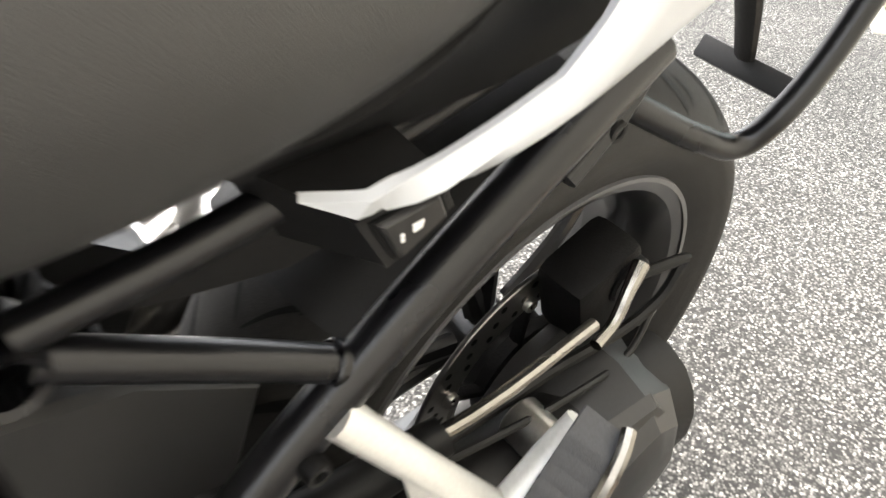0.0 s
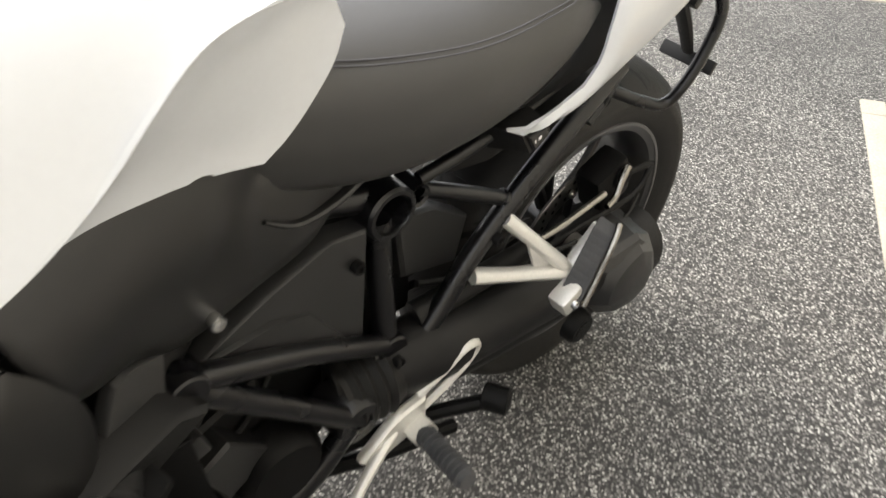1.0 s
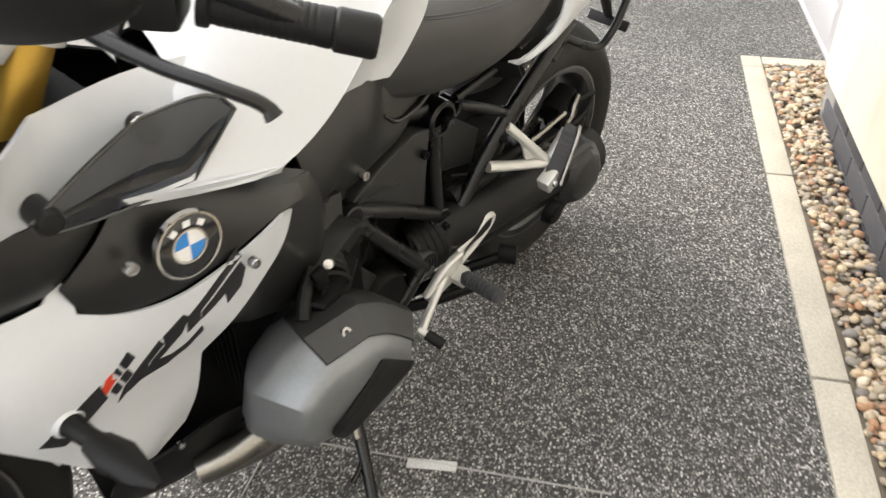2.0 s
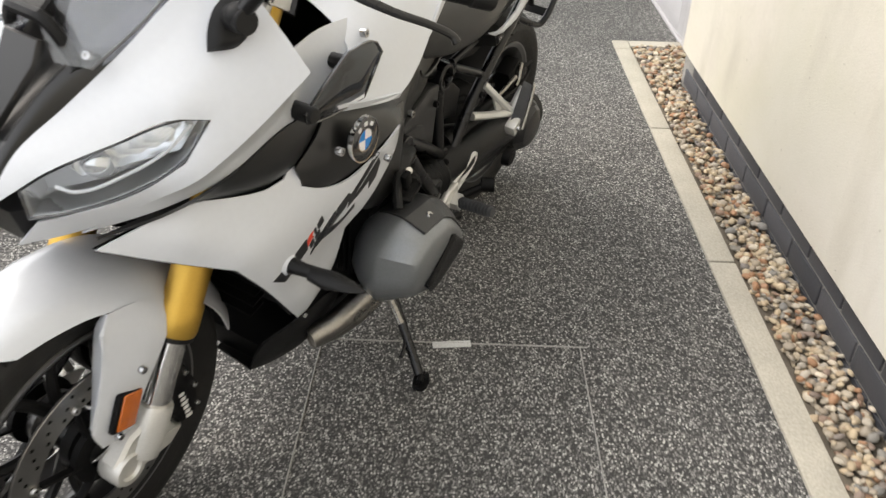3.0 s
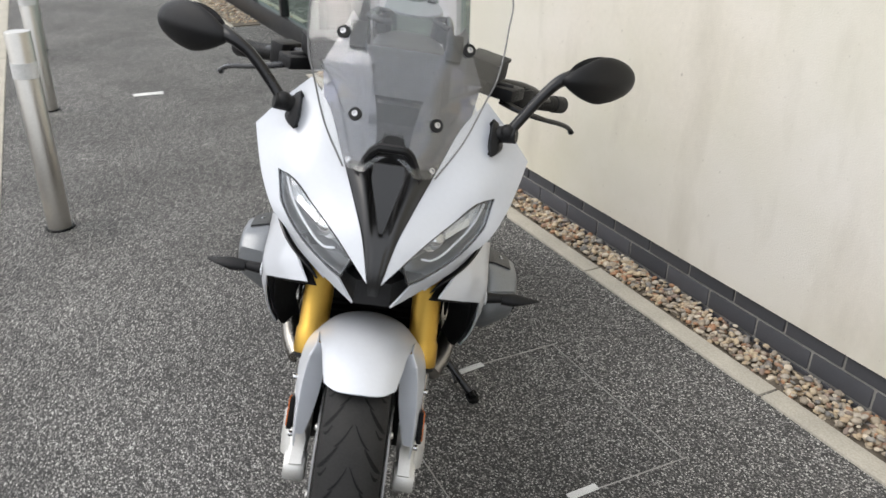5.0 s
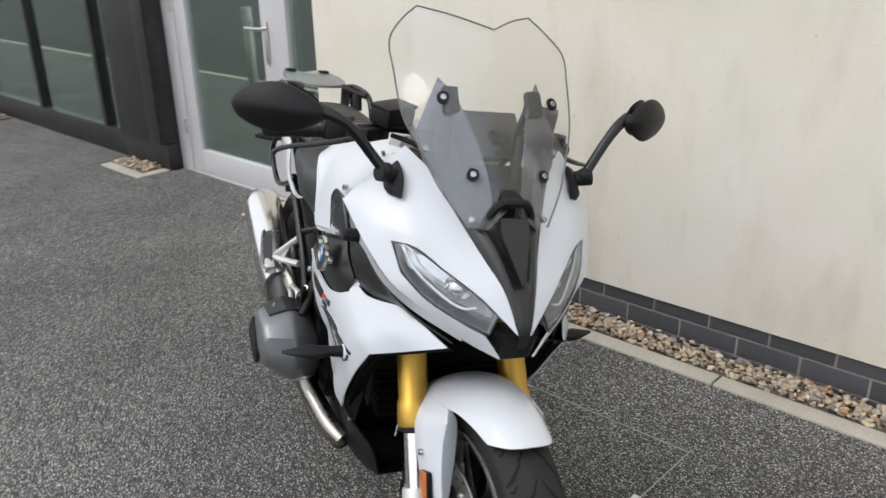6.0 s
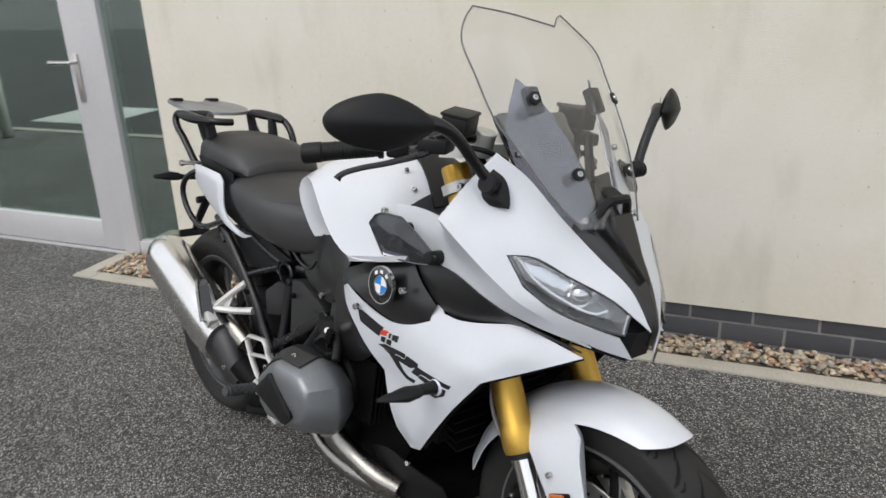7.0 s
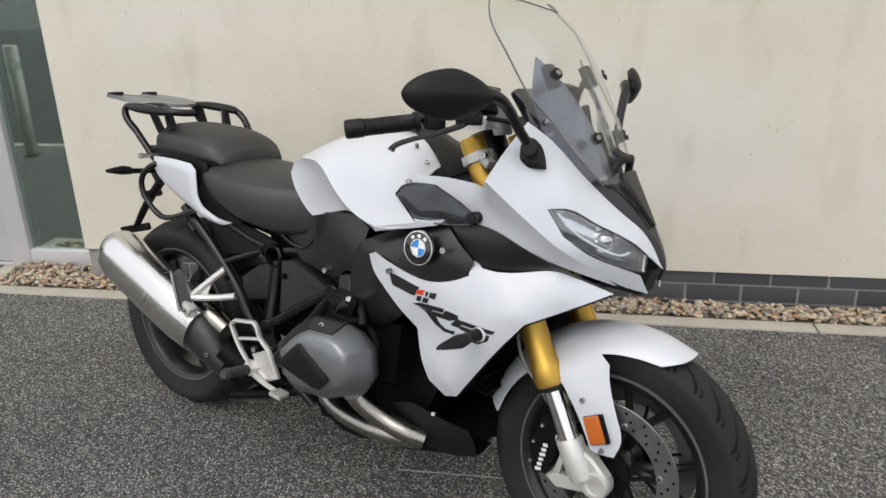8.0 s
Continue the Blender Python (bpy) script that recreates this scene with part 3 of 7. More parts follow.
col = structure(thing("column", "black clad column with a stepped base", "column"), "", "")
part("cladding_panel", slab(-2.36, -1.752, 0.0, 0.25, 0.19, 2.14, 0.006), CLADDING, col)
part("base_panel", slab(-2.37, -1.751, 0.03, 0.25, 0.0, 0.187, 0.006), CLADDING, col)
part("corner_trim", slab(-1.90, -1.752, -0.012, -0.001, 0.19, 2.14, 0.003), CLADDING, col)
win = structure(thing("window_1", "dark full-height window with a low sill beside the column", "window"), "", "")
bar(-14, -2.372, 0.0, 0.19, 0.05, 0.14, win, "sill", 0.004, CLADDING)
bar(-14, -2.372, 0.19, 2.14, 0.09, 0.10, win, "pane", 0, PANE)
for x in np.arange(-13.5, -2.6, 1.2):
    bar(x - 0.03, x + 0.03, 0.19, 2.14, 0.05, 0.13, win, "mullion", 0.004, CLADDING)
# dim room added behind the glass, its dimness put into one dark colour
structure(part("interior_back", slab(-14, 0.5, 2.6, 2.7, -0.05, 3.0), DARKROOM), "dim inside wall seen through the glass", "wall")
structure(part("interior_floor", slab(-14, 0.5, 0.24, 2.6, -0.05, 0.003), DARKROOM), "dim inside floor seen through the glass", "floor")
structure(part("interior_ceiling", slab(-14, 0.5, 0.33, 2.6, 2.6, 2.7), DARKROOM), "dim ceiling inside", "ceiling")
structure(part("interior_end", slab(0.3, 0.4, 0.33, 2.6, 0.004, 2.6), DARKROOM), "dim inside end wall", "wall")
blind = structure(thing("window_blind", "pale vertical slat blind behind the side light", "blind"), "", "")
for i in range(14):
    part("slat", slab(-0.33 + i * 0.017, -0.3235 + i * 0.017, 0.30, 0.304, 0.55, 1.35, 0), BLINDS, blind)


# steel bollards along the road
def bollard():
    b = thing("bollard", "round stainless steel bollard with a white reflective band", "bollard", group="bollards along the road")
    part("post", lathe([(0, 0.86), (0.046, 0.86), (0.05, 0.854), (0.05, -0.03), (0, -0.03)], 32, pose(0, 0, 0, 90)), STEEL, b)
    part("band", lathe([(0.0502, 0.675), (0.0514, 0.676), (0.0514, 0.739), (0.0502, 0.74)], 32, pose(0, 0, 0, 90)), LINEPAINT, b, "white reflective band")
    part("collar", lathe([(0.05, 0.0), (0.062, 0.001), (0.06, 0.006), (0.05, 0.007)], 32, pose(0, 0, 0, 90)), DEEP, b, "dark joint round the foot")
    return b


first = bollard()
first.location = (0.045, -2.078, 0)
for x in (-2.03, -4.12, -6.2):
    copy_thing(first, pose(x, -2.05, 0))


# ---- motorcycle ----
bike = thing("motorcycle", "white touring motorcycle with gold fork leaning on its side stand", "motorcycle", pose(0.963, -0.912, 0, -8.2, 0, -25.8) @ Matrix.Scale(1.038, 4))


# the bar is turned a touch to the left
ON_BAR = {"grip", "bar_end", "switch_box", "lever"}
TURNED = Matrix.Translation((-0.022, 0.004, -0.026))

def both(name, make, material, parent=bike, label="", sharp=35):
    """The same part on the left (first) and on the right of the bike."""
    a = part(name, moved(make(), TURNED) if name in ON_BAR else make(), material, parent if not isinstance(parent, tuple) else parent[0], label, sharp)
    b = part(name, flip(make()), material, parent if not isinstance(parent, tuple) else parent[1], label, sharp)
    return a, b


# wheels
def crown(R, width, a):
    """Radius and offset of the tread at a, from -1 to 1 across the tyre."""
    ang = a * radians(74)
    return R - 0.651 * width / 2 * (1 - math.cos(ang)), width / 2 * math.sin(ang) / math.sin(radians(74))


def tyre(R, width, rim):
    prof = [crown(R, width, a) for a in np.linspace(-1, 1, 35)]
    sh = prof[-1]
    side = [(sh[0] - 0.012, sh[1] * 0.995), (rim + 0.030, width * 0.475), (rim + 0.026, width * 0.472), (rim + 0.010, width * 0.42), (rim - 0.006, width * 0.37)]
    return lathe([(r, -y) for r, y in reversed(side)] + prof + side, 160)


def tread(R, width, pitch, front):
    """Long tapered grooves from near the crown out to the shoulders, their shade laid on as dark strips."""
    bm = bmesh.new()
    lean = 1 if front else -1
    for i in range(pitch):
        for s in (-1, 1):
            for v0, v1, off, slope, w in ((0.03, 0.40, 0.0, 1.5, 0.0028), (0.30, 0.86, 0.45, 0.9, 0.0050), (0.52, 0.80, 0.95, 0.5, 0.0028)):
                line = []
                for q in np.linspace(0, 1, 9):
                    v = v0 + (v1 - v0) * q
                    bend = 0.25 * math.sin(math.pi * q)
                    th = 2 * math.pi / pitch * (i + off - lean * (slope * (v - v0) + bend * 0.4))
                    r, y = crown(R, width, s * v)
                    half = w * (0.12 + math.sin(math.pi * min(1.0, q * 0.9 + 0.08)) ** 0.7)
                    line.append([bm.verts.new(((r + 0.0006) * math.cos(th + d * half / R), y, (r + 0.0006) * math.sin(th + d * half / R))) for d in (-1, 1)])
                for a, b in zip(line, line[1:]):
                    bm.faces.new((a[0], a[1], b[1], b[0]))
    bmesh.ops.recalc_face_normals(bm, faces=bm.faces)
    return bm


def spokes(n, r0, r1, w0, w1, y0, y1, split):
    out = []
    for i in range(n):
        for s in (-1, 1) if split else (0,):
            a = 2 * math.pi * i / n
            a0, a1 = a + s * 0.10, a + s * split
            p = [Vector((r * math.cos(q), y, r * math.sin(q))) for r, q, y in ((r0, a0, y0), ((r0 + r1) / 2, a + s * (0.10 * 0.4 + split * 0.45), (y0 + y1) / 2), (r1, a1, y1))]
            out.append(tube(p, [w0, (w0 + w1) * 0.46, w1], 8, 4, squash=1.3))
    return out


def wheel(name, c, R, width, rim, spoke_n, split, pitch, front):
    C = Matrix.Translation(c)
    w = width * 0.36
    hoop = lathe([(rim - 0.030, -w * 0.5), (rim - 0.024, -w * 0.8), (rim - 0.012, -w - 0.004), (rim + 0.003, -w - 0.009), (rim + 0.006, -w - 0.005), (rim - 0.004, -w + 0.004),
                  (rim - 0.014, 0), (rim - 0.004, w - 0.004), (rim + 0.006, w + 0.005), (rim + 0.003, w + 0.009), (rim - 0.012, w + 0.004), (rim - 0.024, w * 0.8), (rim - 0.030, w * 0.5), (rim - 0.034, 0), (rim - 0.030, -w * 0.5)], 96)
    hub = lathe([(0, -0.062), (0.022, -0.062), (0.024, -0.05), (0.046, -0.046), (0.05, -0.03), (0.036, -0.02), (0.036, 0.02), (0.05, 0.03), (0.046, 0.046), (0.024, 0.05), (0.022, 0.062), (0, 0.062)], 32)
    ob = part(name, moved(merge(hoop, hub), C), RIM, bike, "black cast alloy wheel with thin spokes")
    for sp in spokes(spoke_n, 0.042, rim - 0.026, 0.0105, 0.0065, 0.0, 0.0, split):
        part("spoke", moved(sp, C), RIM, ob)
    part("tyre", moved(tyre(R, width, rim), C), RUBBER, ob, "dusty black road tyre with slanted grooves", 40)
    # flat dark strips on the tyre, for the shade inside the grooves
    tagged(part("groove_shade_strips", moved(tread(R, width, pitch, front), C), DEEP, ob), kind="stuff")
    for s in (-1, 1):
        part("rim_line", moved(lathe([(rim - 0.001, s * (w + 0.0096)), (rim + 0.0035, s * (w + 0.0102)), (rim + 0.0045, s * (w + 0.007))], 96), C), LINE, ob, "thin grey line on the rim")
    return ob


def brake_disc(c, y, r0, r1, parent, side):
    C = Matrix.Translation((c[0], y, c[2]))
    ring = []
    d = part("brake_disc", moved(lathe([(r0, -0.0025), (r1 - 0.001, -0.0025), (r1, -0.0015), (r1, 0.0015), (r1 - 0.001, 0.0025), (r0, 0.0025), (r0, -0.0025)], 72), C), DISC, bike, "drilled steel brake disc")
    # the disc is not pierced: flat dark discs give the shade of its holes
    holes = []
    for k in range(3):
        for i in range(22):
            a = 2 * math.pi * (i + k * 0.36) / 22
            r = r0 + (r1 - r0) * (0.24 + 0.26 * k)
            holes.append(lathe([(0, 0), (0.0036, 0)], 8, Matrix.Translation((c[0] + r * math.cos(a), y + side * 0.0029, c[2] + r * math.sin(a)))))
    tagged(part("hole_shade_discs", merge(*holes), DEEP, d), kind="stuff")
    arms = [tube([(0.045 * math.cos(a), 0, 0.045 * math.sin(a)), ((r0 + 0.008) * math.cos(a + 0.25), 0, (r0 + 0.008) * math.sin(a + 0.25))], 0.008, 8, 2, squash=0.5) for a in np.arange(6) * math.pi / 3]
    part("disc_carrier", moved(lathe([(0.03, -0.006), (0.058, -0.006), (0.058, 0.006), (0.03, 0.006), (0.03, -0.006)], 32), C), DEEP, d)
    for arm in arms:
        part("carrier_arm", moved(arm, C), DEEP, d)
    for i in range(6):
        a = i * math.pi / 3 + 0.25
        part("rivet", bolt((c[0] + (r0 + 0.008) * math.cos(a), y + side * 0.003, c[2] + (r0 + 0.008) * math.sin(a)), (0, side, 0), 0.007), BRUSHED, d)
    return d


FRONT, REAR = (1.520, 0, 0.296), (0.062, 0, 0.305)
fw = wheel("front_wheel", FRONT, 0.300, 0.117, 0.215, 5, 0.30, 26, True)
brake_disc(FRONT, 0.068, 0.118, 0.166, fw, 1)
brake_disc(FRONT, -0.068, 0.118, 0.166, fw, -1)
rw = wheel("rear_wheel", REAR, 0.306, 0.174, 0.212, 5, 0.30, 24, False)
brake_disc(REAR, 0.055, 0.095, 0.132, rw, 1)

# fork
TOP, LOW = Vector((1.152, 0.103, 0.965)), Vector((1.398, 0.116, 0.481))
AX = (LOW - TOP).normalized()


def fork_gold():
    L = (LOW - TOP).length
    return lathe([(0, -0.02), (0.027, -0.02), (0.028, -0.016), (0.028, L * 0.62), (0.0305, L * 0.72), (0.0305, L * 0.9), (0.034, L * 0.91), (0.034, L * 0.985), (0.032, L), (0, L)], 32, along(TOP, LOW))


fl, fr_ = both("fork_leg", fork_gold, GOLD, label="gold anodised fork tube")
legs = (fl, fr_)
FOOT = LOW + AX * 0.155
both("dust_seal", lambda: lathe([(0.0235, 0), (0.031, 0), (0.031, 0.008), (0.0235, 0.012)], 28, along(LOW, FOOT)), HOSE, legs)
both("slider", lambda: rod(LOW, FOOT, 0.0225, seg=28), CHROME, legs, "polished steel fork slider")


def fork_foot():
    ax = Vector((1.524, 0.110, 0.290))
    a = FOOT - AX * 0.035
    sleeve = lathe([(0.0225, 0), (0.028, 0), (0.0295, 0.004), (0.0295, 0.055), (0.026, 0.090), (0, 0.094)], 28, along(a, FOOT))
    n = Vector((-AX.z, 0, AX.x))
    web = cast([FOOT - AX * 0.01 + n * 0.025 + Vector((0, 0.014, 0)), (1.512, 0.126, 0.345), (1.548, 0.128, 0.312), (1.546, 0.128, 0.270), (1.508, 0.128, 0.262), (1.492, 0.126, 0.296), (1.462, 0.124, 0.330), FOOT - n * 0.025 + Vector((0, 0.014, 0))], 0.030, 0.006)
    eye = lathe([(0.0135, -0.02), (0.028, -0.02), (0.031, -0.014), (0.031, 0.018), (0.028, 0.023), (0.019, 0.023), (0.0135, 0.012)], 32, Matrix.Translation(ax))
    boss = rod((1.432, 0.098, 0.368), (1.432, 0.126, 0.368), 0.010)
    arm1 = cast([(1.462, 0.122, 0.382), (1.440, 0.122, 0.380), (1.424, 0.122, 0.368), (1.438, 0.122, 0.354), (1.472, 0.122, 0.350)], 0.018, 0.004)
    arm2 = cast([(1.502, 0.124, 0.296), (1.470, 0.122, 0.290), (1.440, 0.121, 0.284), (1.417, 0.120, 0.279), (1.403, 0.120, 0.268), (1.430, 0.120, 0.249), (1.497, 0.124, 0.262)], 0.018, 0.004)
    arm3 = cast([(1.454, 0.121, 0.356), (1.441, 0.121, 0.352), (1.420, 0.120, 0.278), (1.436, 0.120, 0.276)], 0.012, 0.003)
    return merge(sleeve, web, eye, boss, arm1, arm2, arm3)


both("fork_foot", fork_foot, SILVER, legs, "cast silver fork foot with axle clamp")
both("axle_end", lambda: lathe([(0, 0.010), (0.008, 0.010), (0.009, 0.016), (0.0125, 0.016), (0.0125, 0.0)], 20, Matrix.Translation((1.524, 0.110, 0.288))), DEEP, legs)


def caliper():
    lo = [(1.416, 0.415), (1.384, 0.402), (1.364, 0.350), (1.360, 0.305), (1.368, 0.262), (1.402, 0.266), (1.424, 0.311), (1.426, 0.367)]
    return merge(plate(lo, 0.078, 0.118, 0.007), plate(lo, 0.036, 0.058, 0.006), box((0.03, 0.06, 0.06), pose(1.390, 0.084, 0.335, 0, -12), 0.006))


both("brake_caliper", caliper, DEEP, legs, "black four-piston brake caliper")


def caliper_mark():
    return merge(*[box((0.007, 0.0012, 0.011 + 0.003 * (i % 3 == 0)), pose(1.385 + 0.0026 * i, 0.1186, 0.277 + 0.0122 * i, 0, 78), 0) for i in range(6)])


# writing on the caliper kept as small plain bars
for s, leg in zip((1, -1), legs):
    bm = caliper_mark()
    part("white_mark", bm if s > 0 else flip(bm), PURE, leg, "small white bars of writing on the caliper")
    for q in ((1.432, 0.128, 0.368), (1.388, 0.120, 0.384), (1.370, 0.120, 0.340), (1.366, 0.120, 0.292)):
        part("caliper_bolt", bolt((q[0], s * q[1], q[2]), (0, s, 0), 0.005), BOLT, leg)
both("brake_hose", lambda: tube([(1.415, 0.095, 0.425), (1.400, 0.099, 0.467), (1.360, 0.101, 0.527), (1.325, 0.088, 0.617), (1.337, 0.058, 0.697), (1.304, 0.028, 0.756)], 0.0042, 8, 6), HOSE)
part("brake_hose", tube([(1.305, -0.116, 0.582), (1.317, -0.121, 0.541), (1.339, -0.123, 0.505), (1.374, -0.124, 0.472), (1.402, -0.123, 0.436)], 0.0045, 8, 6), mat("braided_hose", (0.209, 0.199, 0.202), 0.45, metal=0.4, vary=0.2, scale=300), bike, "grey brake hose")
both("hose_fitting", lambda: tube([(1.419, 0.095, 0.412), (1.415, 0.095, 0.429), (1.402, 0.099, 0.463)], 0.0052, 8, 4), BRUSHED)


# front fender
def fender_arch():
    rows = []
    for q in np.linspace(0, 1, 9):
        k = min(1.0, max(0.0, (q - 0.22) / 0.3))
        half = 0.082 * min(1.0, 0.80 + 0.9 * q) * (1 - 0.15 * max(0, q - 0.7)) + 0.024 * k * k * (3 - 2 * k)
        drop = 0.034 + 0.018 * min(1, q * 2.5)
        row = []
        for v in (-1, -0.9, -0.6, 0, 0.6, 0.9, 1):
            a = radians(64 + 100 * q + 7 * abs(v) ** 3.5 * (1 - q) ** 3)
            r = 0.322 - drop * abs(v) ** 2.6
            row.append((FRONT[0] + r * math.cos(a), v * half, FRONT[2] + r * math.sin(a)))
        rows.append(row)
    return grid(rows, 4, 0.003, (0.004, 0, 0.999))


fend = part("front_fender", fender_arch(), WHITE, bike, "glossy white front fender")


def fender_leg():
    return patch([(1.400, 0.108, 0.538), (1.443, 0.097, 0.563), (1.492, 0.093, 0.572), (1.517, 0.103, 0.556), (1.524, 0.109, 0.522), (1.545, 0.114, 0.465), (1.566, 0.115, 0.404), (1.555, 0.117, 0.364),
                  (1.530, 0.119, 0.362), (1.505, 0.123, 0.366), (1.473, 0.128, 0.432), (1.443, 0.130, 0.478), (1.410, 0.122, 0.517)], 0.004, 0.003, (), (0, 1, 0), 0.01)


def fender_flange():
    return patch([(1.492, 0.093, 0.572), (1.517, 0.103, 0.556), (1.524, 0.109, 0.522), (1.545, 0.114, 0.465), (1.566, 0.115, 0.404), (1.556, 0.098, 0.398), (1.532, 0.084, 0.445), (1.512, 0.075, 0.505), (1.499, 0.074, 0.548), (1.490, 0.082, 0.566)],
                 0.001, 0.004, (), (1, 0, 0.2), 0.01)


both("fender_flange", fender_flange, WHITE, (fend, fend), "white front face of the fender side")
both("fender_side", fender_leg, WHITE, (fend, fend), "white fender side covering the fork foot")


def fender_reflector():
    m = pose(1.512, 0.130, 0.418, 0, -24, 4)
    return box((0.038, 0.010, 0.060), m, 0.003)


both("reflector", fender_reflector, AMBER, (fend, fend), "amber side reflector")
both("reflector_base", lambda: box((0.046, 0.010, 0.064), pose(1.515, 0.127, 0.418, 0, -24, 4), 0.003), DEEP, (fend, fend))
for s in (1, -1):
    part("fender_bolt", bolt((1.478, s * 0.131, 0.474), (0, s, 0), 0.006), BOLT, fend)
    part("fender_bolt", bolt((1.530, s * 0.126, 0.374), (0, s, 0), 0.006), BOLT, fend)


# upper fairing
CREASE = [(1.288, 0.271, 0.925), (1.334, 0.255, 0.886), (1.384, 0.233, 0.843), (1.425, 0.205, 0.805), (1.453, 0.168, 0.778), (1.496, 0.112, 0.738), (1.517, 0.083, 0.722)]


def cheek():
    return patch([CREASE[0], (1.300, 0.222, 0.982), (1.315, 0.167, 1.038), (1.354, 0.128, 1.001), (1.414, 0.091, 0.933), (1.478, 0.057, 0.872), (1.534, 0.032, 0.825), (1.573, 0.013, 0.757),
                  (1.548, 0.046, 0.788), (1.526, 0.073, 0.813), (1.470, 0.128, 0.849), (1.422, 0.180, 0.880), (1.395, 0.206, 0.878), (1.428, 0.193, 0.827), (1.472, 0.155, 0.789), (1.524, 0.099, 0.761), (1.546, 0.065, 0.747),
                  (1.556, 0.035, 0.704)] + CREASE[:0:-1], 0.003, 0.0035, (), (0.5, 1, 0.3), 0.011, 5, 24, 0.05)


def flank():
    return patch(CREASE[:-1] + [(1.509, 0.093, 0.722), (1.437, 0.164, 0.755), (1.358, 0.205, 0.784), (1.254, 0.221, 0.825), (1.172, 0.214, 0.826), (1.093, 0.199, 0.851), (1.011, 0.159, 0.891), (1.117, 0.164, 0.900), (1.214, 0.184, 0.901), (1.261, 0.233, 0.904)],
                 -0.002, 0.0035, (), (0, 1, 0), 0.012, 5, 24)



fair = both("upper_fairing", cheek, WHITE, label="glossy white upper fairing panel")
both("fairing_flank", flank, WHITE, fair, "white fairing flank with a sharp crease")
for s, o in zip((1, -1), fair):
    part("fairing_bolt", bolt((1.047, s * 0.198, 0.883), (0, s, 0.2), 0.007), BOLT, o)


# headlamps
LAMP = [(1.548, 0.046, 0.786), (1.526, 0.073, 0.811), (1.470, 0.128, 0.847), (1.422, 0.179, 0.878), (1.393, 0.203, 0.877), (1.426, 0.191, 0.829), (1.472, 0.153, 0.791), (1.524, 0.097, 0.763), (1.552, 0.061, 0.753)]


def inset(pts, k, shift):
    c = sum((Vector(p) for p in pts), Vector()) / len(pts)
    return [tuple(c + (Vector(p) - c) * k + Vector(shift)) for p in pts]


def lamp_bezel():
    o, i = LAMP, inset(LAMP, 0.955, (-0.003, -0.003, 0.001))
    b = inset(LAMP, 0.86, (-0.04, -0.035, 0.0))
    bm = bmesh.new()
    rings = [[bm.verts.new(p) for p in spline(l, 5, True, 40)] for l in (inset(LAMP, 1.012, (-0.004, -0.003, 0)), o, i, b)]
    for a, c in zip(rings, rings[1:]):
        for j in range(len(a)):
            bm.faces.new((a[j], a[(j + 1) % len(a)], c[(j + 1) % len(a)], c[j]))
    bm.faces.new(rings[-1])
    bmesh.ops.recalc_face_normals(bm, faces=bm.faces)
    return bm


def lamp_bowl():
    a = patch(inset([LAMP[1], LAMP[2], LAMP[3], LAMP[4], LAMP[5], (1.463, 0.148, 0.810), (1.513, 0.100, 0.791)], 0.90, (-0.014, -0.013, 0.004)), -0.010, 0.002, (), (1, 0.8, 0), 0.008, 4, 40, 0.02)
    return a


def lamp_strip():
    return tube([(1.408, 0.185, 0.869), (1.432, 0.170, 0.839), (1.468, 0.140, 0.810), (1.512, 0.098, 0.788), (1.523, 0.078, 0.793)], 0.0024, 8, 6)


lamps = both("headlamp", lamp_bezel, HOUSING, label="narrow headlamp with a black bezel", sharp=25)
both("lamp_rim", lambda: tube(inset(LAMP, 1.0, (-0.001, -0.001, 0)), 0.0024, 8, 5, True, 40), GLOSSBLACK, lamps)
both("lamp_reflector", lamp_bowl, REFLECTOR, lamps, "bright stepped lamp reflector")
both("day_light_strip", lamp_strip, DRL, lamps, "thin white day light strip")
both("lamp_louvre", lambda: merge(*[box((0.004, 0.05, 0.030), pose(1.415 + 0.012 * i, 0.150 - 0.012 * i, 0.852 - 0.008 * i, 0, -20, 45), 0.001) for i in range(4)]), REFLECTOR, lamps)
both("projector", lambda: merge(ball((1.473, 0.096, 0.813), (0.022, 0.022, 0.02)), lathe([(0.020, 0), (0.026, 0.002), (0.026, -0.02)], 24, along((1.473, 0.096, 0.813), (1.536, 0.139, 0.809)))), CHROME, lamps, "bright projector lens")
lenses = both("lens", lambda: patch(inset(LAMP, 0.985, (0.0, 0.0, 0)), 0.007, 0.002, (), (1, 0.8, 0), 0.010, 5, 40, 0.03), LENS, lamps, "clear headlamp lens")
for o in lenses:
    o.visible_shadow = False


# nose
def nose():
    rows = []
    for x, w, z, ridge, mid in ((1.347, 0.120, 0.993, -0.01, -0.03), (1.415, 0.089, 0.928, 0.008, -0.012), (1.452, 0.069, 0.893, 0.014, -0.006), (1.480, 0.055, 0.868, 0.014, 0.0), (1.533, 0.031, 0.821, 0.006, 0.006), (1.571, 0.012, 0.756, 0.001, 0.002), (1.566, 0.009, 0.728, 0.001, 0.001)):
        half = [(x + mid, 0.0, z + mid), (x + mid, w * 0.38, z + mid), (x + ridge, w * 0.58, z + ridge), (x + ridge * 0.8, w * 0.8, z + ridge * 0.8), (x, w, z)]
        rows.append([(a, -b, c) for a, b, c in reversed(half[1:])] + half)
    return grid(rows, 5, 0.004, (0.996, 0, 0.598))


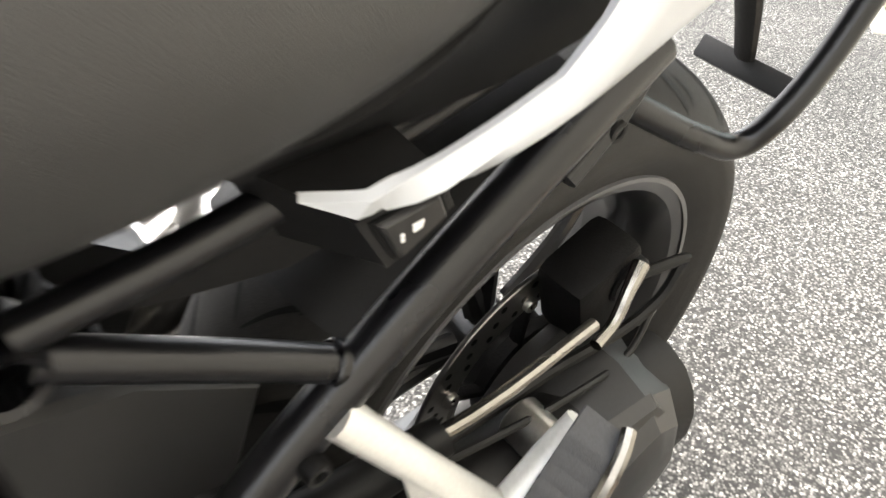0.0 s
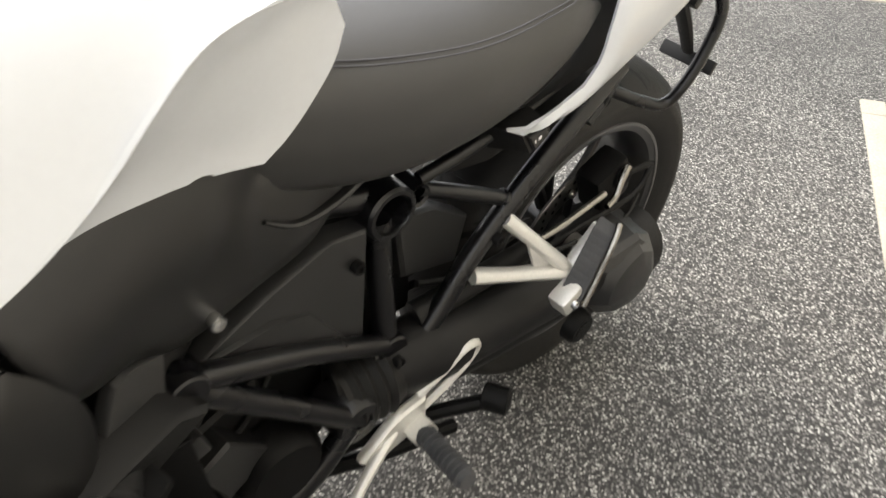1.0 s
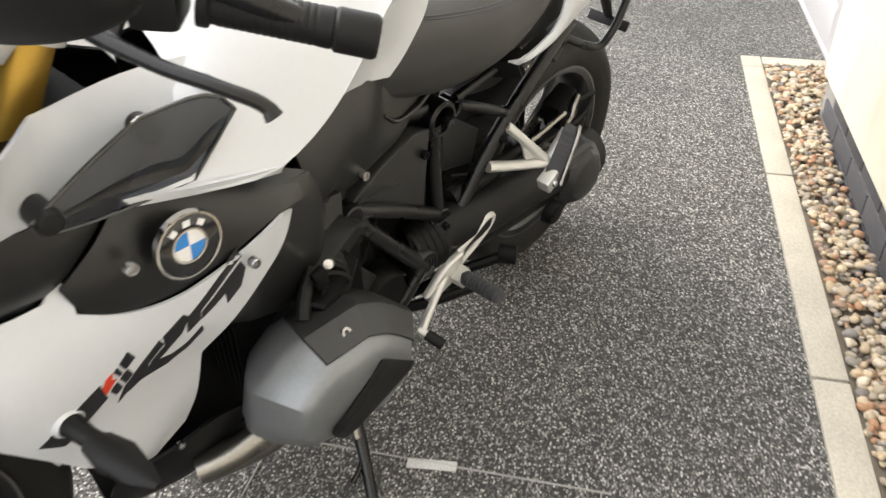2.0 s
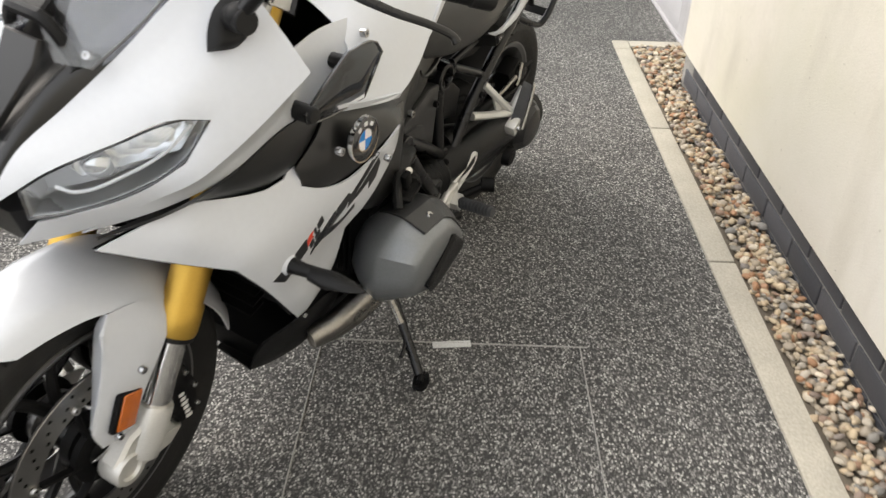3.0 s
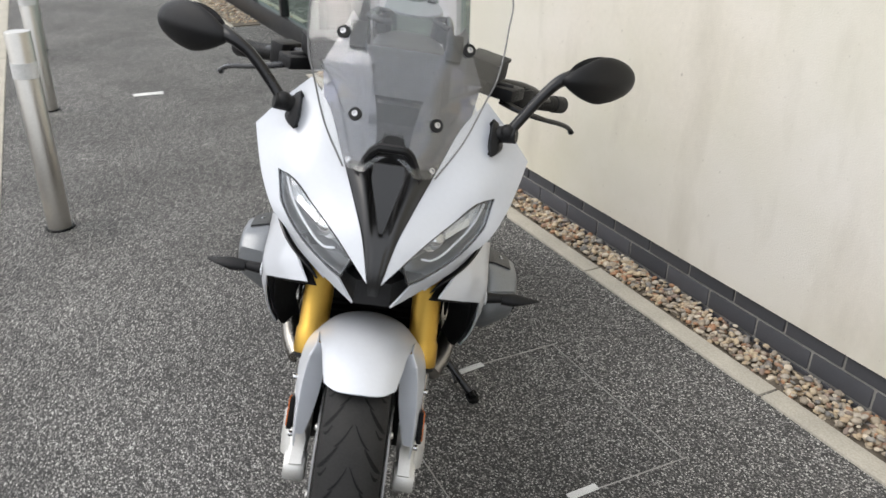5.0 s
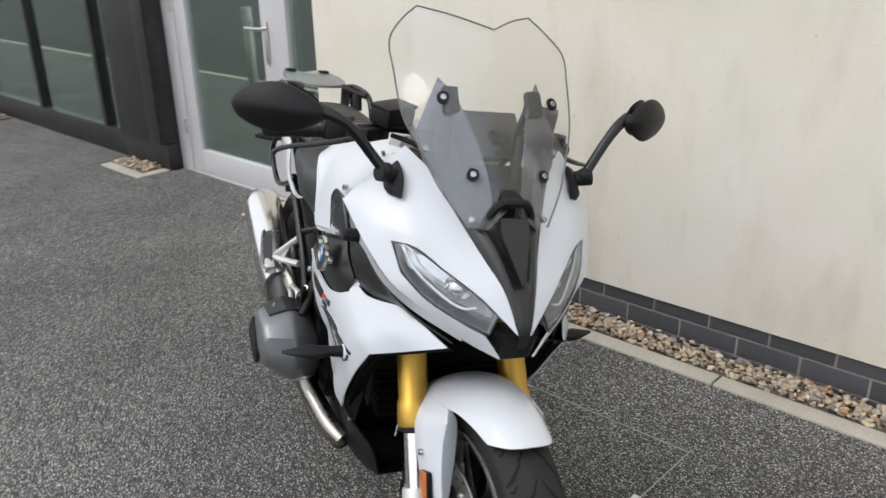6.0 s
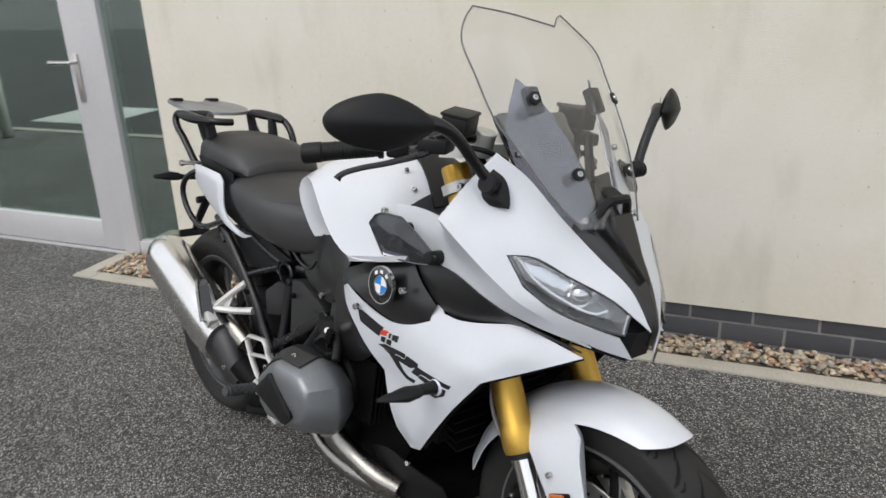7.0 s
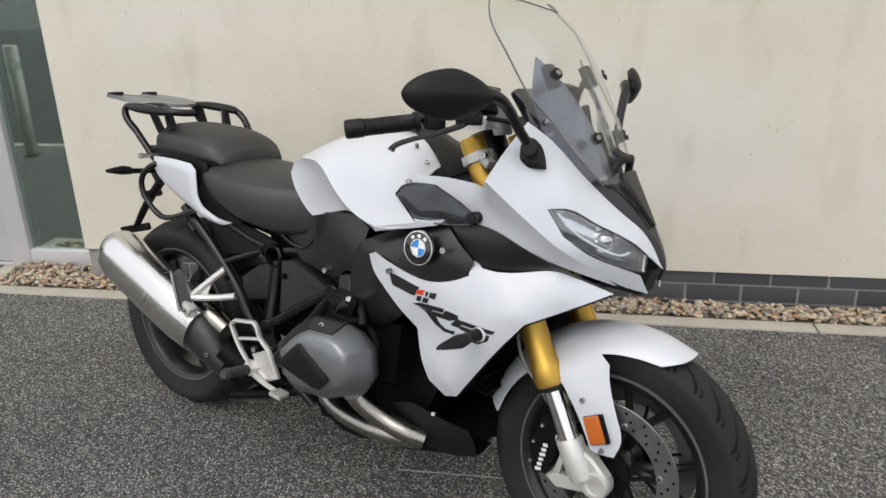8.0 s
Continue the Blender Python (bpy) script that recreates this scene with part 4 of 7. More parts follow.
ns = part("nose_panel", nose(), SATIN, bike, "satin black nose panel between the headlamps")
part("nose_hood", tube([(1.472, -0.038, 0.885), (1.447, -0.054, 0.913), (1.458, -0.034, 0.958), (1.463, -0.023, 0.969), (1.463, 0.023, 0.969), (1.458, 0.034, 0.958), (1.447, 0.054, 0.913), (1.472, 0.038, 0.885)], 0.0085, 8, 4, corner=30), BLACK, ns, "black arch over the nose intake")
part("hood_lid", cast([(1.461, 0.023, 0.974), (1.461, -0.023, 0.974), (1.431, -0.017, 0.990), (1.431, 0.017, 0.990)], 0.005, 0.003, (0.5, 0, 1)), BLACK, ns)
part("intake_floor", cast([(1.474, 0.028, 0.946), (1.474, -0.028, 0.946), (1.487, -0.029, 0.920), (1.543, -0.004, 0.840), (1.543, 0.004, 0.840), (1.487, 0.029, 0.920)], 0.010, 0.002, (0.996, 0, 0.598)), SATIN, ns, "recessed panel of the nose")
part("intake_mark", cast([(1.479, 0.017, 0.936), (1.479, -0.017, 0.936), (1.484, -0.015, 0.926), (1.484, 0.015, 0.926)], 0.003, 0.001, (0.996, 0, 0.598)), BLACK, ns)
part("chin", stack([[(1.508, -0.075, 0.755), (1.508, 0.075, 0.755), (1.469, 0.101, 0.720), (1.469, -0.101, 0.720)], [(1.557, -0.031, 0.753), (1.557, 0.031, 0.753), (1.540, 0.033, 0.696), (1.540, -0.033, 0.696)]], 3, 40), BLACK, ns, "black chin under the headlamps")

# windscreen
SCR = [(1.453, 0.083, 0.921), (1.407, 0.126, 0.980), (1.355, 0.159, 1.050), (1.321, 0.177, 1.088), (1.265, 0.187, 1.170), (1.229, 0.188, 1.221), (1.196, 0.153, 1.262), (1.182, 0.123, 1.285), (1.220, 0.069, 1.277), (1.270, 0.006, 1.259)]


def screen():
    edge = SCR + [(p[0], -p[1], p[2]) for p in reversed(SCR[:-1])] + [(1.473, -0.047, 0.924), (1.451, 0, 0.959), (1.473, 0.047, 0.924)]
    return patch(edge, 0.0, 0.003, [(1.429, 0, 1.009), (1.424, 0.073, 1.010), (1.424, -0.073, 1.010), (1.385, 0, 1.086), (1.342, 0.113, 1.132), (1.342, -0.113, 1.132), (1.328, 0, 1.171), (1.266, 0.098, 1.233), (1.266, -0.098, 1.233)], (1, 0, 0.5), 0.014, 5, 40)


ws = part("windscreen", screen(), SCREEN, bike, "tall clear windscreen with a notched top edge", 60)
ws.visible_shadow = False
part("screen_rim", tube([Vector(p) for p in SCR] + [Vector((p[0], -p[1], p[2])) for p in reversed(SCR[:-1])], 0.0018, 6, 5, corner=40), mat("screen_edge", (0.121, 0.120, 0.120), 0.3), ws, "dark polished edge of the screen")


def wing():
    return patch([(1.287, 0.105, 1.165), (1.299, 0.130, 1.107), (1.315, 0.149, 1.068), (1.349, 0.135, 1.001), (1.400, 0.101, 0.943), (1.431, 0.079, 0.917), (1.447, 0.051, 0.913), (1.444, 0.030, 0.944), (1.420, 0.034, 0.994), (1.375, 0.052, 1.067), (1.320, 0.078, 1.133)], 0.0, 0.003, (), (0.989, 0.292, 0.493), 0.012, 5, 24)


wings = both("screen_wing", wing, SMOKE, label="smoked grey screen support wing")
for o in wings:
    o.visible_shadow = False
for s, o in zip((1, -1), wings):
    for p in ((1.426, 0.073, 1.012), (1.344, 0.114, 1.135), (1.449, 0.075, 0.934), (1.343, 0.136, 1.040)):
        q = Vector((p[0], s * p[1], p[2]))
        part("screen_bolt", bolt(q, (1, s * 0.3, 0.6), 0.006), BOLT, o)
        if p[0] < 1.43 and p[2] > 1.01 and p[1] < 0.12:
            part("rubber_washer", lathe([(0.004, 0.002), (0.0118, 0.002), (0.0125, -0.002)], 18, along(q, q + Vector((1, s * 0.3, 0.6)))), HOSE, o)
both("screen_bracket", lambda: merge(tube([(1.302, 0.073, 0.995), (1.302, 0.073, 1.076), (1.317, 0.083, 1.133)], 0.007, 8, 4), tube([(1.361, 0.048, 0.979), (1.327, 0.068, 1.065)], 0.009, 8, 3), box((0.02, 0.03, 0.05), pose(1.317, 0.088, 1.127, 0, -30), 0.004)), BLACK, wings, "black screen height bracket")
part("dash_base", stack([[(1.242, -0.126, 0.895), (1.242, 0.126, 0.895), (1.422, 0.077, 0.895), (1.422, -0.077, 0.895)], [(1.273, -0.119, 0.995), (1.273, 0.119, 0.995), (1.352, 0.088, 0.980), (1.352, -0.088, 0.980)]], 3, 40), DEEP, bike, "black inner fairing under the screen")
disp = part("display", box((0.022, 0.19, 0.105), pose(1.264, 0.000, 1.052, 0, -38), 0.008), GLOSSBLACK, bike, "black instrument display")
part("display_glass", box((0.002, 0.165, 0.085), pose(1.254, 0.000, 1.060 - 0.016, 0, -38), 0.0008), GLOSSBLACK, disp)


# mirrors
def mirror_shell():
    bm = bmesh.new()
    bmesh.ops.create_uvsphere(bm, u_segments=32, v_segments=20, radius=1)
    for v in bm.verts:
        x, y, z = v.co
        ridge = 0.45 + 0.55 * (1 - abs(z)) / max(0.05, math.hypot(x, y))
        taper = 1 - 0.42 * max(0.0, -y) ** 1.5 - 0.10 * max(0.0, y)
        bulge = 0.036 * ridge if x > 0 else 0.008
        v.co = (x * bulge + 0.010 * abs(z), y * 0.090, z * (0.043 if z > 0 else 0.048) * taper - 0.004 * y * y)
    return moved(bm, pose(1.265, 0.387, 1.091, 0, 0, 31))


def mirror_pair(name, make, material, parent=bike, label="", sharp=35):
    """The two mirrors are turned a little differently by hand."""
    p = parent if isinstance(parent, tuple) else (parent, parent)
    return part(name, moved(make(), Matrix.Translation((0.028, -0.016, 0.020))), material, p[0], label, sharp), part(name, moved(flip(make()), Matrix.Translation((0.012, -0.008, 0.002))), material, p[1], label, sharp)


mir = mirror_pair("mirror", mirror_shell, BLACK, label="black oval rear-view mirror on a long stem", sharp=32)
part("stem", tube([(1.351, 0.211, 0.994), (1.342, 0.232, 1.024), (1.332, 0.268, 1.075), (1.326, 0.292, 1.101), (1.314, 0.317, 1.110)], [0.0105, 0.010, 0.0105, 0.0115, 0.015], 12, 6), FRAME, mir[0])
part("stem", tube([(1.349, -0.213, 0.994), (1.340, -0.236, 1.021), (1.332, -0.280, 1.069), (1.327, -0.309, 1.087), (1.310, -0.335, 1.094)], [0.0105, 0.010, 0.0105, 0.0115, 0.015], 12, 6), FRAME, mir[1])
mirror_pair("mirror_glass", lambda: moved(lathe([(0, 0), (0.95, 0), (1, 0.02)], 32, pose(0, 0, 0, 0, 0, 90)), pose(1.258, 0.383, 1.091, 0, 0, 31) @ Matrix.Diagonal((0.012, 0.074, 0.039, 1))), MIRROR, mir, "mirror glass")
both("mirror_foot", lambda: merge(patch([(1.306, 0.185, 0.986), (1.326, 0.183, 1.012), (1.355, 0.181, 0.998), (1.369, 0.181, 0.971), (1.375, 0.186, 0.951), (1.339, 0.203, 0.953), (1.312, 0.198, 0.964)], 0.012, 0.014, (), (0.3, 1, 0.2), 0.006, 4, 60, 0.012),
                                  rod((1.342, 0.194, 0.988), (1.354, 0.228, 0.994), 0.0155), ball((1.350, 0.211, 0.996), (0.016, 0.016, 0.016))), BLACK, mir, "black mirror foot with ball joint")

# handlebar
bars = part("handlebar", tube([(1.209, -0.099, 1.047), (1.194, -0.170, 1.049), (1.121, -0.259, 1.031), (1.044, -0.336, 1.007)], 0.011, 12, 6), FRAME, bike, "black handlebar")
part("handlebar", tube([(1.209, 0.099, 1.047), (1.194, 0.170, 1.049), (1.121, 0.259, 1.031), (1.025, 0.340, 0.982)], 0.011, 12, 6), FRAME, bike, "black handlebar")
GRIP_IN, GRIP_OUT = Vector((1.110, 0.262, 1.022)), Vector((1.046, 0.334, 1.008))
GD = (GRIP_OUT - GRIP_IN).normalized()


def grip():
    L = (GRIP_OUT - GRIP_IN).length + 0.01
    prof = [(0.011, -0.004), (0.021, -0.003), (0.021, 0.006), (0.017, 0.008)]
    for i in range(14):
        prof += [(0.0168, 0.012 + i * (L - 0.02) / 14), (0.0176, 0.014 + i * (L - 0.02) / 14), (0.0176, 0.012 + (i + 0.8) * (L - 0.02) / 14)]
    return lathe(prof + [(0.018, L), (0.011, L)], 24, along(GRIP_IN, GRIP_OUT))


both("grip", grip, HOSE, (bars, bars), "ribbed black rubber grip")
both("bar_end", lambda: lathe([(0, 0.0), (0.0165, 0.0), (0.0195, 0.004), (0.0195, 0.036), (0.017, 0.040), (0.008, 0.040), (0.007, 0.036), (0, 0.036)], 24, along(GRIP_OUT + GD * 0.010, GRIP_OUT + GD * 0.1)), BLACK, (bars, bars), "black bar end weight")
both("switch_box", lambda: merge(box((0.042, 0.055, 0.05), pose(1.140, 0.245, 1.033, 0, 0, -48), 0.008), box((0.02, 0.02, 0.012), pose(1.120, 0.232, 1.047, 0, 0, -48), 0.003)), BLACK, (bars, bars), "black switch housing")
both("lever", lambda: tube([(1.194, 0.205, 1.035), (1.209, 0.235, 1.027), (1.188, 0.305, 1.007), (1.161, 0.349, 0.995), (1.140, 0.373, 0.981), (1.138, 0.378, 0.974)], [0.010, 0.009, 0.007, 0.0065, 0.007, 0.009], 10, 6, squash=0.75), FRAME, (bars, bars), "black hand lever with a ball end")
both("master_cylinder", lambda: merge(box((0.055, 0.075, 0.026), pose(1.199, 0.205, 1.037, 0, 0, -35), 0.006), rod((1.194, 0.165, 1.047), (1.209, 0.225, 1.042), 0.012)), BLACK, (bars, bars))
part("reservoir", merge(box((0.050, 0.080, 0.034), pose(1.209, -0.160, 1.075, 4, 8, 30), 0.006), box((0.054, 0.084, 0.007), pose(1.210, -0.159, 1.094, 4, 8, 30), 0.003)), BLACK, bars, "black brake fluid reservoir")
part("reservoir", merge(box((0.050, 0.07, 0.036), pose(1.219, 0.164, 1.082, -4, 8, -30), 0.006), box((0.055, 0.075, 0.008), pose(1.219, 0.164, 1.102, -4, 8, -30), 0.003)), BLACK, bars, "black clutch fluid reservoir")
both("bar_hose", lambda: tube([(1.214, 0.160, 1.036), (1.254, 0.119, 1.026), (1.263, 0.068, 0.995), (1.242, 0.048, 0.925)], 0.005, 8, 5), HOSE, (bars, bars))


def yoke():
    a = stack([[(1.132, -0.138, 1.001), (1.132, 0.138, 1.001), (1.193, 0.134, 1.008), (1.238, 0.059, 1.016), (1.238, -0.059, 1.016), (1.193, -0.134, 1.008)],
               [(1.143, -0.134, 1.027), (1.143, 0.134, 1.027), (1.199, 0.129, 1.033), (1.238, 0.054, 1.038), (1.238, -0.054, 1.038), (1.199, -0.129, 1.033)]], 3, 40)
    return merge(a, rod((1.204, 0.099, 1.016), (1.219, 0.099, 1.062), 0.022), rod((1.204, -0.099, 1.016), (1.219, -0.099, 1.062), 0.022), rod((1.157, 0, 0.987), (1.148, 0, 1.049), 0.026))


yk = part("top_yoke", yoke(), SILVER, bike, "cast silver top yoke")


def clamp_ring():
    p = TOP + AX * 0.015
    ring = lathe([(0.0285, 0), (0.036, 0.001), (0.036, 0.021), (0.0285, 0.022)], 32, along(p, p + AX))
    return merge(ring, box((0.05, 0.022, 0.020), pose(p.x + 0.035, p.y + 0.020, p.z - 0.006, 0, 26, 20), 0.004))


both("fork_clamp", clamp_ring, SILVER, (yk, yk), "silver fork clamp")
for s in (1, -1):
    part("clamp_bolt", bolt((1.20, s * 0.138, 0.955), (0, s, 0.1), 0.007), BOLT, yk)
part("steering_head", rod((1.111, 0, 0.988), (1.277, 0, 0.657), 0.045), FRAME, bike, "black steering head")


# tank
def tank_dome():
    half = [[(0.640, 0, 0.900), (0.632, 0.06, 0.896), (0.632, 0.100, 0.888), (0.655, 0.136, 0.882)],
            [(0.770, 0, 0.958), (0.766, 0.075, 0.951), (0.764, 0.145, 0.925), (0.772, 0.192, 0.888)],
            [(0.885, 0, 0.974), (0.884, 0.092, 0.960), (0.874, 0.170, 0.908), (0.850, 0.212, 0.830)],
            [(0.975, 0, 0.964), (0.982, 0.098, 0.947), (0.990, 0.186, 0.888), (1.000, 0.246, 0.780)],
            [(1.045, 0, 0.918), (1.048, 0.102, 0.900), (1.082, 0.192, 0.868), (1.178, 0.240, 0.824)]]
    rows = [[(x, -y, z) for x, y, z in reversed(r[1:])] + r for r in half]
    return grid(rows, 5, 0.004, (0, 0, 1))


tank = part("fuel_tank", tank_dome(), WHITE, bike, "glossy white fuel tank cover")
both("tank_flank", lambda: patch([(0.655, 0.137, 0.882), (0.718, 0.168, 0.891), (0.772, 0.193, 0.888), (0.812, 0.205, 0.862), (0.850, 0.213, 0.830), (0.900, 0.226, 0.803), (0.950, 0.238, 0.788), (1.000, 0.247, 0.780), (0.992, 0.240, 0.770), (0.935, 0.220, 0.782), (0.876, 0.196, 0.790), (0.800, 0.162, 0.772), (0.740, 0.140, 0.754), (0.692, 0.130, 0.740), (0.666, 0.127, 0.755), (0.638, 0.125, 0.782), (0.617, 0.125, 0.812), (0.608, 0.125, 0.840), (0.620, 0.127, 0.866)], -0.006, 0.004, (), (0, 1, 0), 0.012, 5, 40), WHITE, (tank, tank), "white knee recess of the tank")
both("tank_skirt", lambda: patch([(0.995, 0.246, 0.781), (1.06, 0.248, 0.797), (1.12, 0.246, 0.811), (1.178, 0.242, 0.826), (1.182, 0.240, 0.816), (1.12, 0.243, 0.800), (1.06, 0.244, 0.785), (0.992, 0.241, 0.769)], 0, 0.004, (), (0, 1, 0)), WHITE, (tank, tank))
part("tank_trim", grid([[(0.859, -0.030, 0.986), (0.86, 0, 0.989), (0.859, 0.030, 0.986)], [(0.948, -0.044, 0.977), (0.949, 0, 0.983), (0.948, 0.044, 0.977)], [(1.015, -0.064, 0.943), (1.019, 0, 0.953), (1.015, 0.064, 0.943)], [(1.080, -0.091, 0.887), (1.088, 0, 0.896), (1.080, 0.091, 0.887)]], 5, 0.006, (0.004, 0, 0.999)), BLACK, tank, "black centre trim on the tank")
part("filler_cap", lathe([(0, 0.008), (0.03, 0.008), (0.034, 0.004), (0.036, -0.012)], 32, pose(0.905, 0, 0.988, 90 - 2)), GLOSSBLACK, tank, "gloss black filler cap")
for s in (1, -1):
    part("tank_bolt", bolt((1.030, s * 0.108, 0.917), (0.3, s * 0.6, 0.7), 0.006), BOLT, tank)
    part("tank_bolt", bolt((0.990, s * 0.098, 0.951), (0.2, s * 0.3, 0.9), 0.005), BOLT, tank)


def deflector():
    return patch([(1.033, 0.222, 0.857), (1.049, 0.221, 0.876), (1.071, 0.222, 0.885), (1.143, 0.230, 0.892), (1.205, 0.238, 0.870), (1.261, 0.245, 0.845), (1.257, 0.246, 0.832), (1.240, 0.245, 0.826), (1.101, 0.237, 0.808)], 0.004, 0.0035, (), (0, 1, 0), 0.011, 5, 24)


dfl = both("wind_deflector", deflector, DEFLECT, label="smoked plastic wind deflector beside the tank")
for o in dfl:
    o.visible_shadow = False
both("deflector_rim", lambda: tube([(1.033, 0.223, 0.857), (1.049, 0.222, 0.876), (1.071, 0.223, 0.885), (1.143, 0.231, 0.892), (1.205, 0.239, 0.870), (1.261, 0.246, 0.845), (1.257, 0.247, 0.832), (1.240, 0.246, 0.826), (1.101, 0.238, 0.808)], 0.0022, 6, 5, True, 24), GLOSSBLACK, dfl, "dark polished edge of the deflector")
both("deflector_plug", lambda: lathe([(0, 0.014), (0.010, 0.013), (0.013, 0.008), (0.013, -0.03), (0, -0.03)], 18, along((1.247, 0.240, 0.840), (1.251, 0.295, 0.845))), BLACK, dfl, "black plug holding the deflector")
both("deflector_plug", lambda: lathe([(0, 0.004), (0.009, 0.003), (0.012, -0.002), (0.012, -0.03), (0, -0.03)], 18, along((1.126, 0.224, 0.866), (1.128, 0.293, 0.872))), BLACK, dfl, "black plug holding the deflector")


# black middle panels
def mid_panel():
    return patch([(0.932, 0.213, 0.732), (0.983, 0.205, 0.755), (1.081, 0.216, 0.793), (1.175, 0.222, 0.812), (1.206, 0.227, 0.782), (1.246, 0.221, 0.744), (1.235, 0.228, 0.714), (1.202, 0.236, 0.696), (1.144, 0.242, 0.687), (1.090, 0.246, 0.697), (1.004, 0.250, 0.725), (0.955, 0.233, 0.712)], 0.010, 0.004, (), (0, 1, 0), 0.012, 5, 40, 0.06)


def wedge_panel():
    return patch([(1.178, 0.218, 0.812), (1.267, 0.224, 0.824), (1.365, 0.209, 0.786), (1.431, 0.178, 0.753), (1.499, 0.106, 0.712), (1.413, 0.162, 0.743), (1.302, 0.196, 0.723), (1.249, 0.217, 0.745), (1.210, 0.223, 0.782)], 0.006, 0.004, (), (0, 1, 0), 0.012, 5, 40)


mids = both("side_cover", mid_panel, SATIN, label="satin black side cover below the tank")
both("fairing_wedge", wedge_panel, SATIN, label="satin black wedge between the fairings")


def shroud():
    return patch([(0.906, 0.207, 0.693), (0.930, 0.216, 0.731), (0.982, 0.227, 0.741), (1.014, 0.246, 0.722), (1.046, 0.244, 0.643), (1.074, 0.233, 0.589), (1.036, 0.225, 0.561), (0.971, 0.218, 0.539), (0.929, 0.214, 0.541), (0.898, 0.206, 0.560), (0.888, 0.199, 0.639)], 0.010, 0.004, (), (0, 1, 0), 0.014, 5, 40, 0.03)


both("radiator_shroud", shroud, SATIN, label="dark grey plastic shroud under the tank")


def badge(parent, s):
    C = Vector((1.132, s * 0.2635, 0.760))
    m = along(C, C + Vector((0.02, s, 0.08))) @ Matrix.Scale(1.1, 4)
    r = part("badge_ring", lathe([(0.0165, 0.0022), (0.030, 0.0022), (0.032, 0.0012), (0.033, -0.006), (0, -0.006)], 40, m), GLOSSBLACK, parent, "round badge with a black ring and blue and white quarters")
    part("badge_rim", lathe([(0.0315, 0.0026), (0.0335, 0.0026), (0.034, -0.004)], 40, m), CHROME, r)
    part("badge_rim", lathe([(0.0160, 0.0026), (0.0178, 0.0026), (0.0178, 0.001)], 40, m), CHROME, r)
    for q in range(4):
        bm = bmesh.new()
        c = bm.verts.new((0, 0.0016, 0))
        arc = [bm.verts.new((0.0162 * math.cos(a), 0.0016, 0.0162 * math.sin(a))) for a in np.linspace(q * math.pi / 2, (q + 1) * math.pi / 2, 9)]
        for a, b in zip(arc, arc[1:]):
            bm.faces.new((c, b, a))
        bmesh.ops.transform(bm, matrix=m, verts=bm.verts)
        part("badge_quarter", bm, BLUE if q % 2 == 0 else PURE, r)
    for i, w in enumerate((-0.42, 0.0, 0.42)):
        a = math.pi / 2 + w * 1.5
        p = m @ Vector((0.0238 * math.cos(a), 0.0026, 0.0238 * math.sin(a)))
        part("badge_mark", moved(box((0.007, 0.0008, 0.006), Matrix(), 0), Matrix.Translation(p) @ m.to_3x3().to_4x4() @ pose(0, 0, 0, 0, -math.degrees(a) + 90, 0)), PURE, r)


for s, o in zip((1, -1), mids):
    badge(bike, s)
    part("cover_bolt", bolt((1.194, s * 0.2615, 0.766), (0, s, 0.1), 0.007), BOLT, o)


# lower fairing
def lower_fairing():
    return patch([(0.980, 0.243, 0.714), (1.003, 0.254, 0.724), (1.047, 0.256, 0.710), (1.097, 0.253, 0.695), (1.149, 0.248, 0.687), (1.202, 0.240, 0.697), (1.239, 0.228, 0.714), (1.233, 0.216, 0.740), (1.244, 0.207, 0.745), (1.262, 0.215, 0.733), (1.302, 0.210, 0.731), (1.413, 0.173, 0.752), (1.517, 0.123, 0.714),
                  (1.449, 0.172, 0.677), (1.373, 0.219, 0.637), (1.317, 0.228, 0.565), (1.264, 0.227, 0.491), (1.221, 0.217, 0.433), (1.187, 0.211, 0.422), (1.140, 0.212, 0.448), (1.125, 0.221, 0.493), (1.116, 0.232, 0.570), (1.079, 0.247, 0.607), (1.035, 0.252, 0.649), (0.999, 0.249, 0.682)], 0.0, 0.004,
                 [(1.197, 0.246, 0.651), (1.286, 0.239, 0.655), (1.354, 0.216, 0.690), (1.190, 0.231, 0.533), (1.272, 0.241, 0.593), (1.111, 0.253, 0.649), (1.430, 0.185, 0.700), (1.352, 0.229, 0.654), (1.296, 0.240, 0.578), (1.244, 0.238, 0.504), (1.208, 0.229, 0.456)], (0, 1, 0), 0.012, 5, 24)


lows = both("lower_fairing", lower_fairing, WHITE, label="glossy white lower fairing with black stripes")
both("fairing_liner", lambda: moved(lower_fairing(), Matrix.Translation((1.209, 0.213, 0.602)) @ Matrix.Scale(0.975, 4) @ Matrix.Translation((-1.21, -0.232, -0.61))), DEEP, lows, "black inner side of the lower fairing")
both("fairing_return", lambda: patch([(1.517, 0.121, 0.712), (1.449, 0.170, 0.675), (1.373, 0.217, 0.635), (1.318, 0.217, 0.563), (1.265, 0.212, 0.489), (1.222, 0.202, 0.431), (1.199, 0.167, 0.452), (1.259, 0.169, 0.526), (1.322, 0.163, 0.620), (1.419, 0.131, 0.671)], 0, 0.003, (), (0.5, 0.3, -0.8), 0.012, 5, 24), DEEP, lows, "black inner return of the lower fairing")
both("air_scoop", lambda: patch([(1.145, 0.226, 0.736), (1.245, 0.207, 0.740), (1.239, 0.205, 0.704), (1.197, 0.218, 0.681), (1.133, 0.229, 0.680), (1.090, 0.233, 0.691)], -0.01, 0.003), DEEP, lows, "dark air scoop")
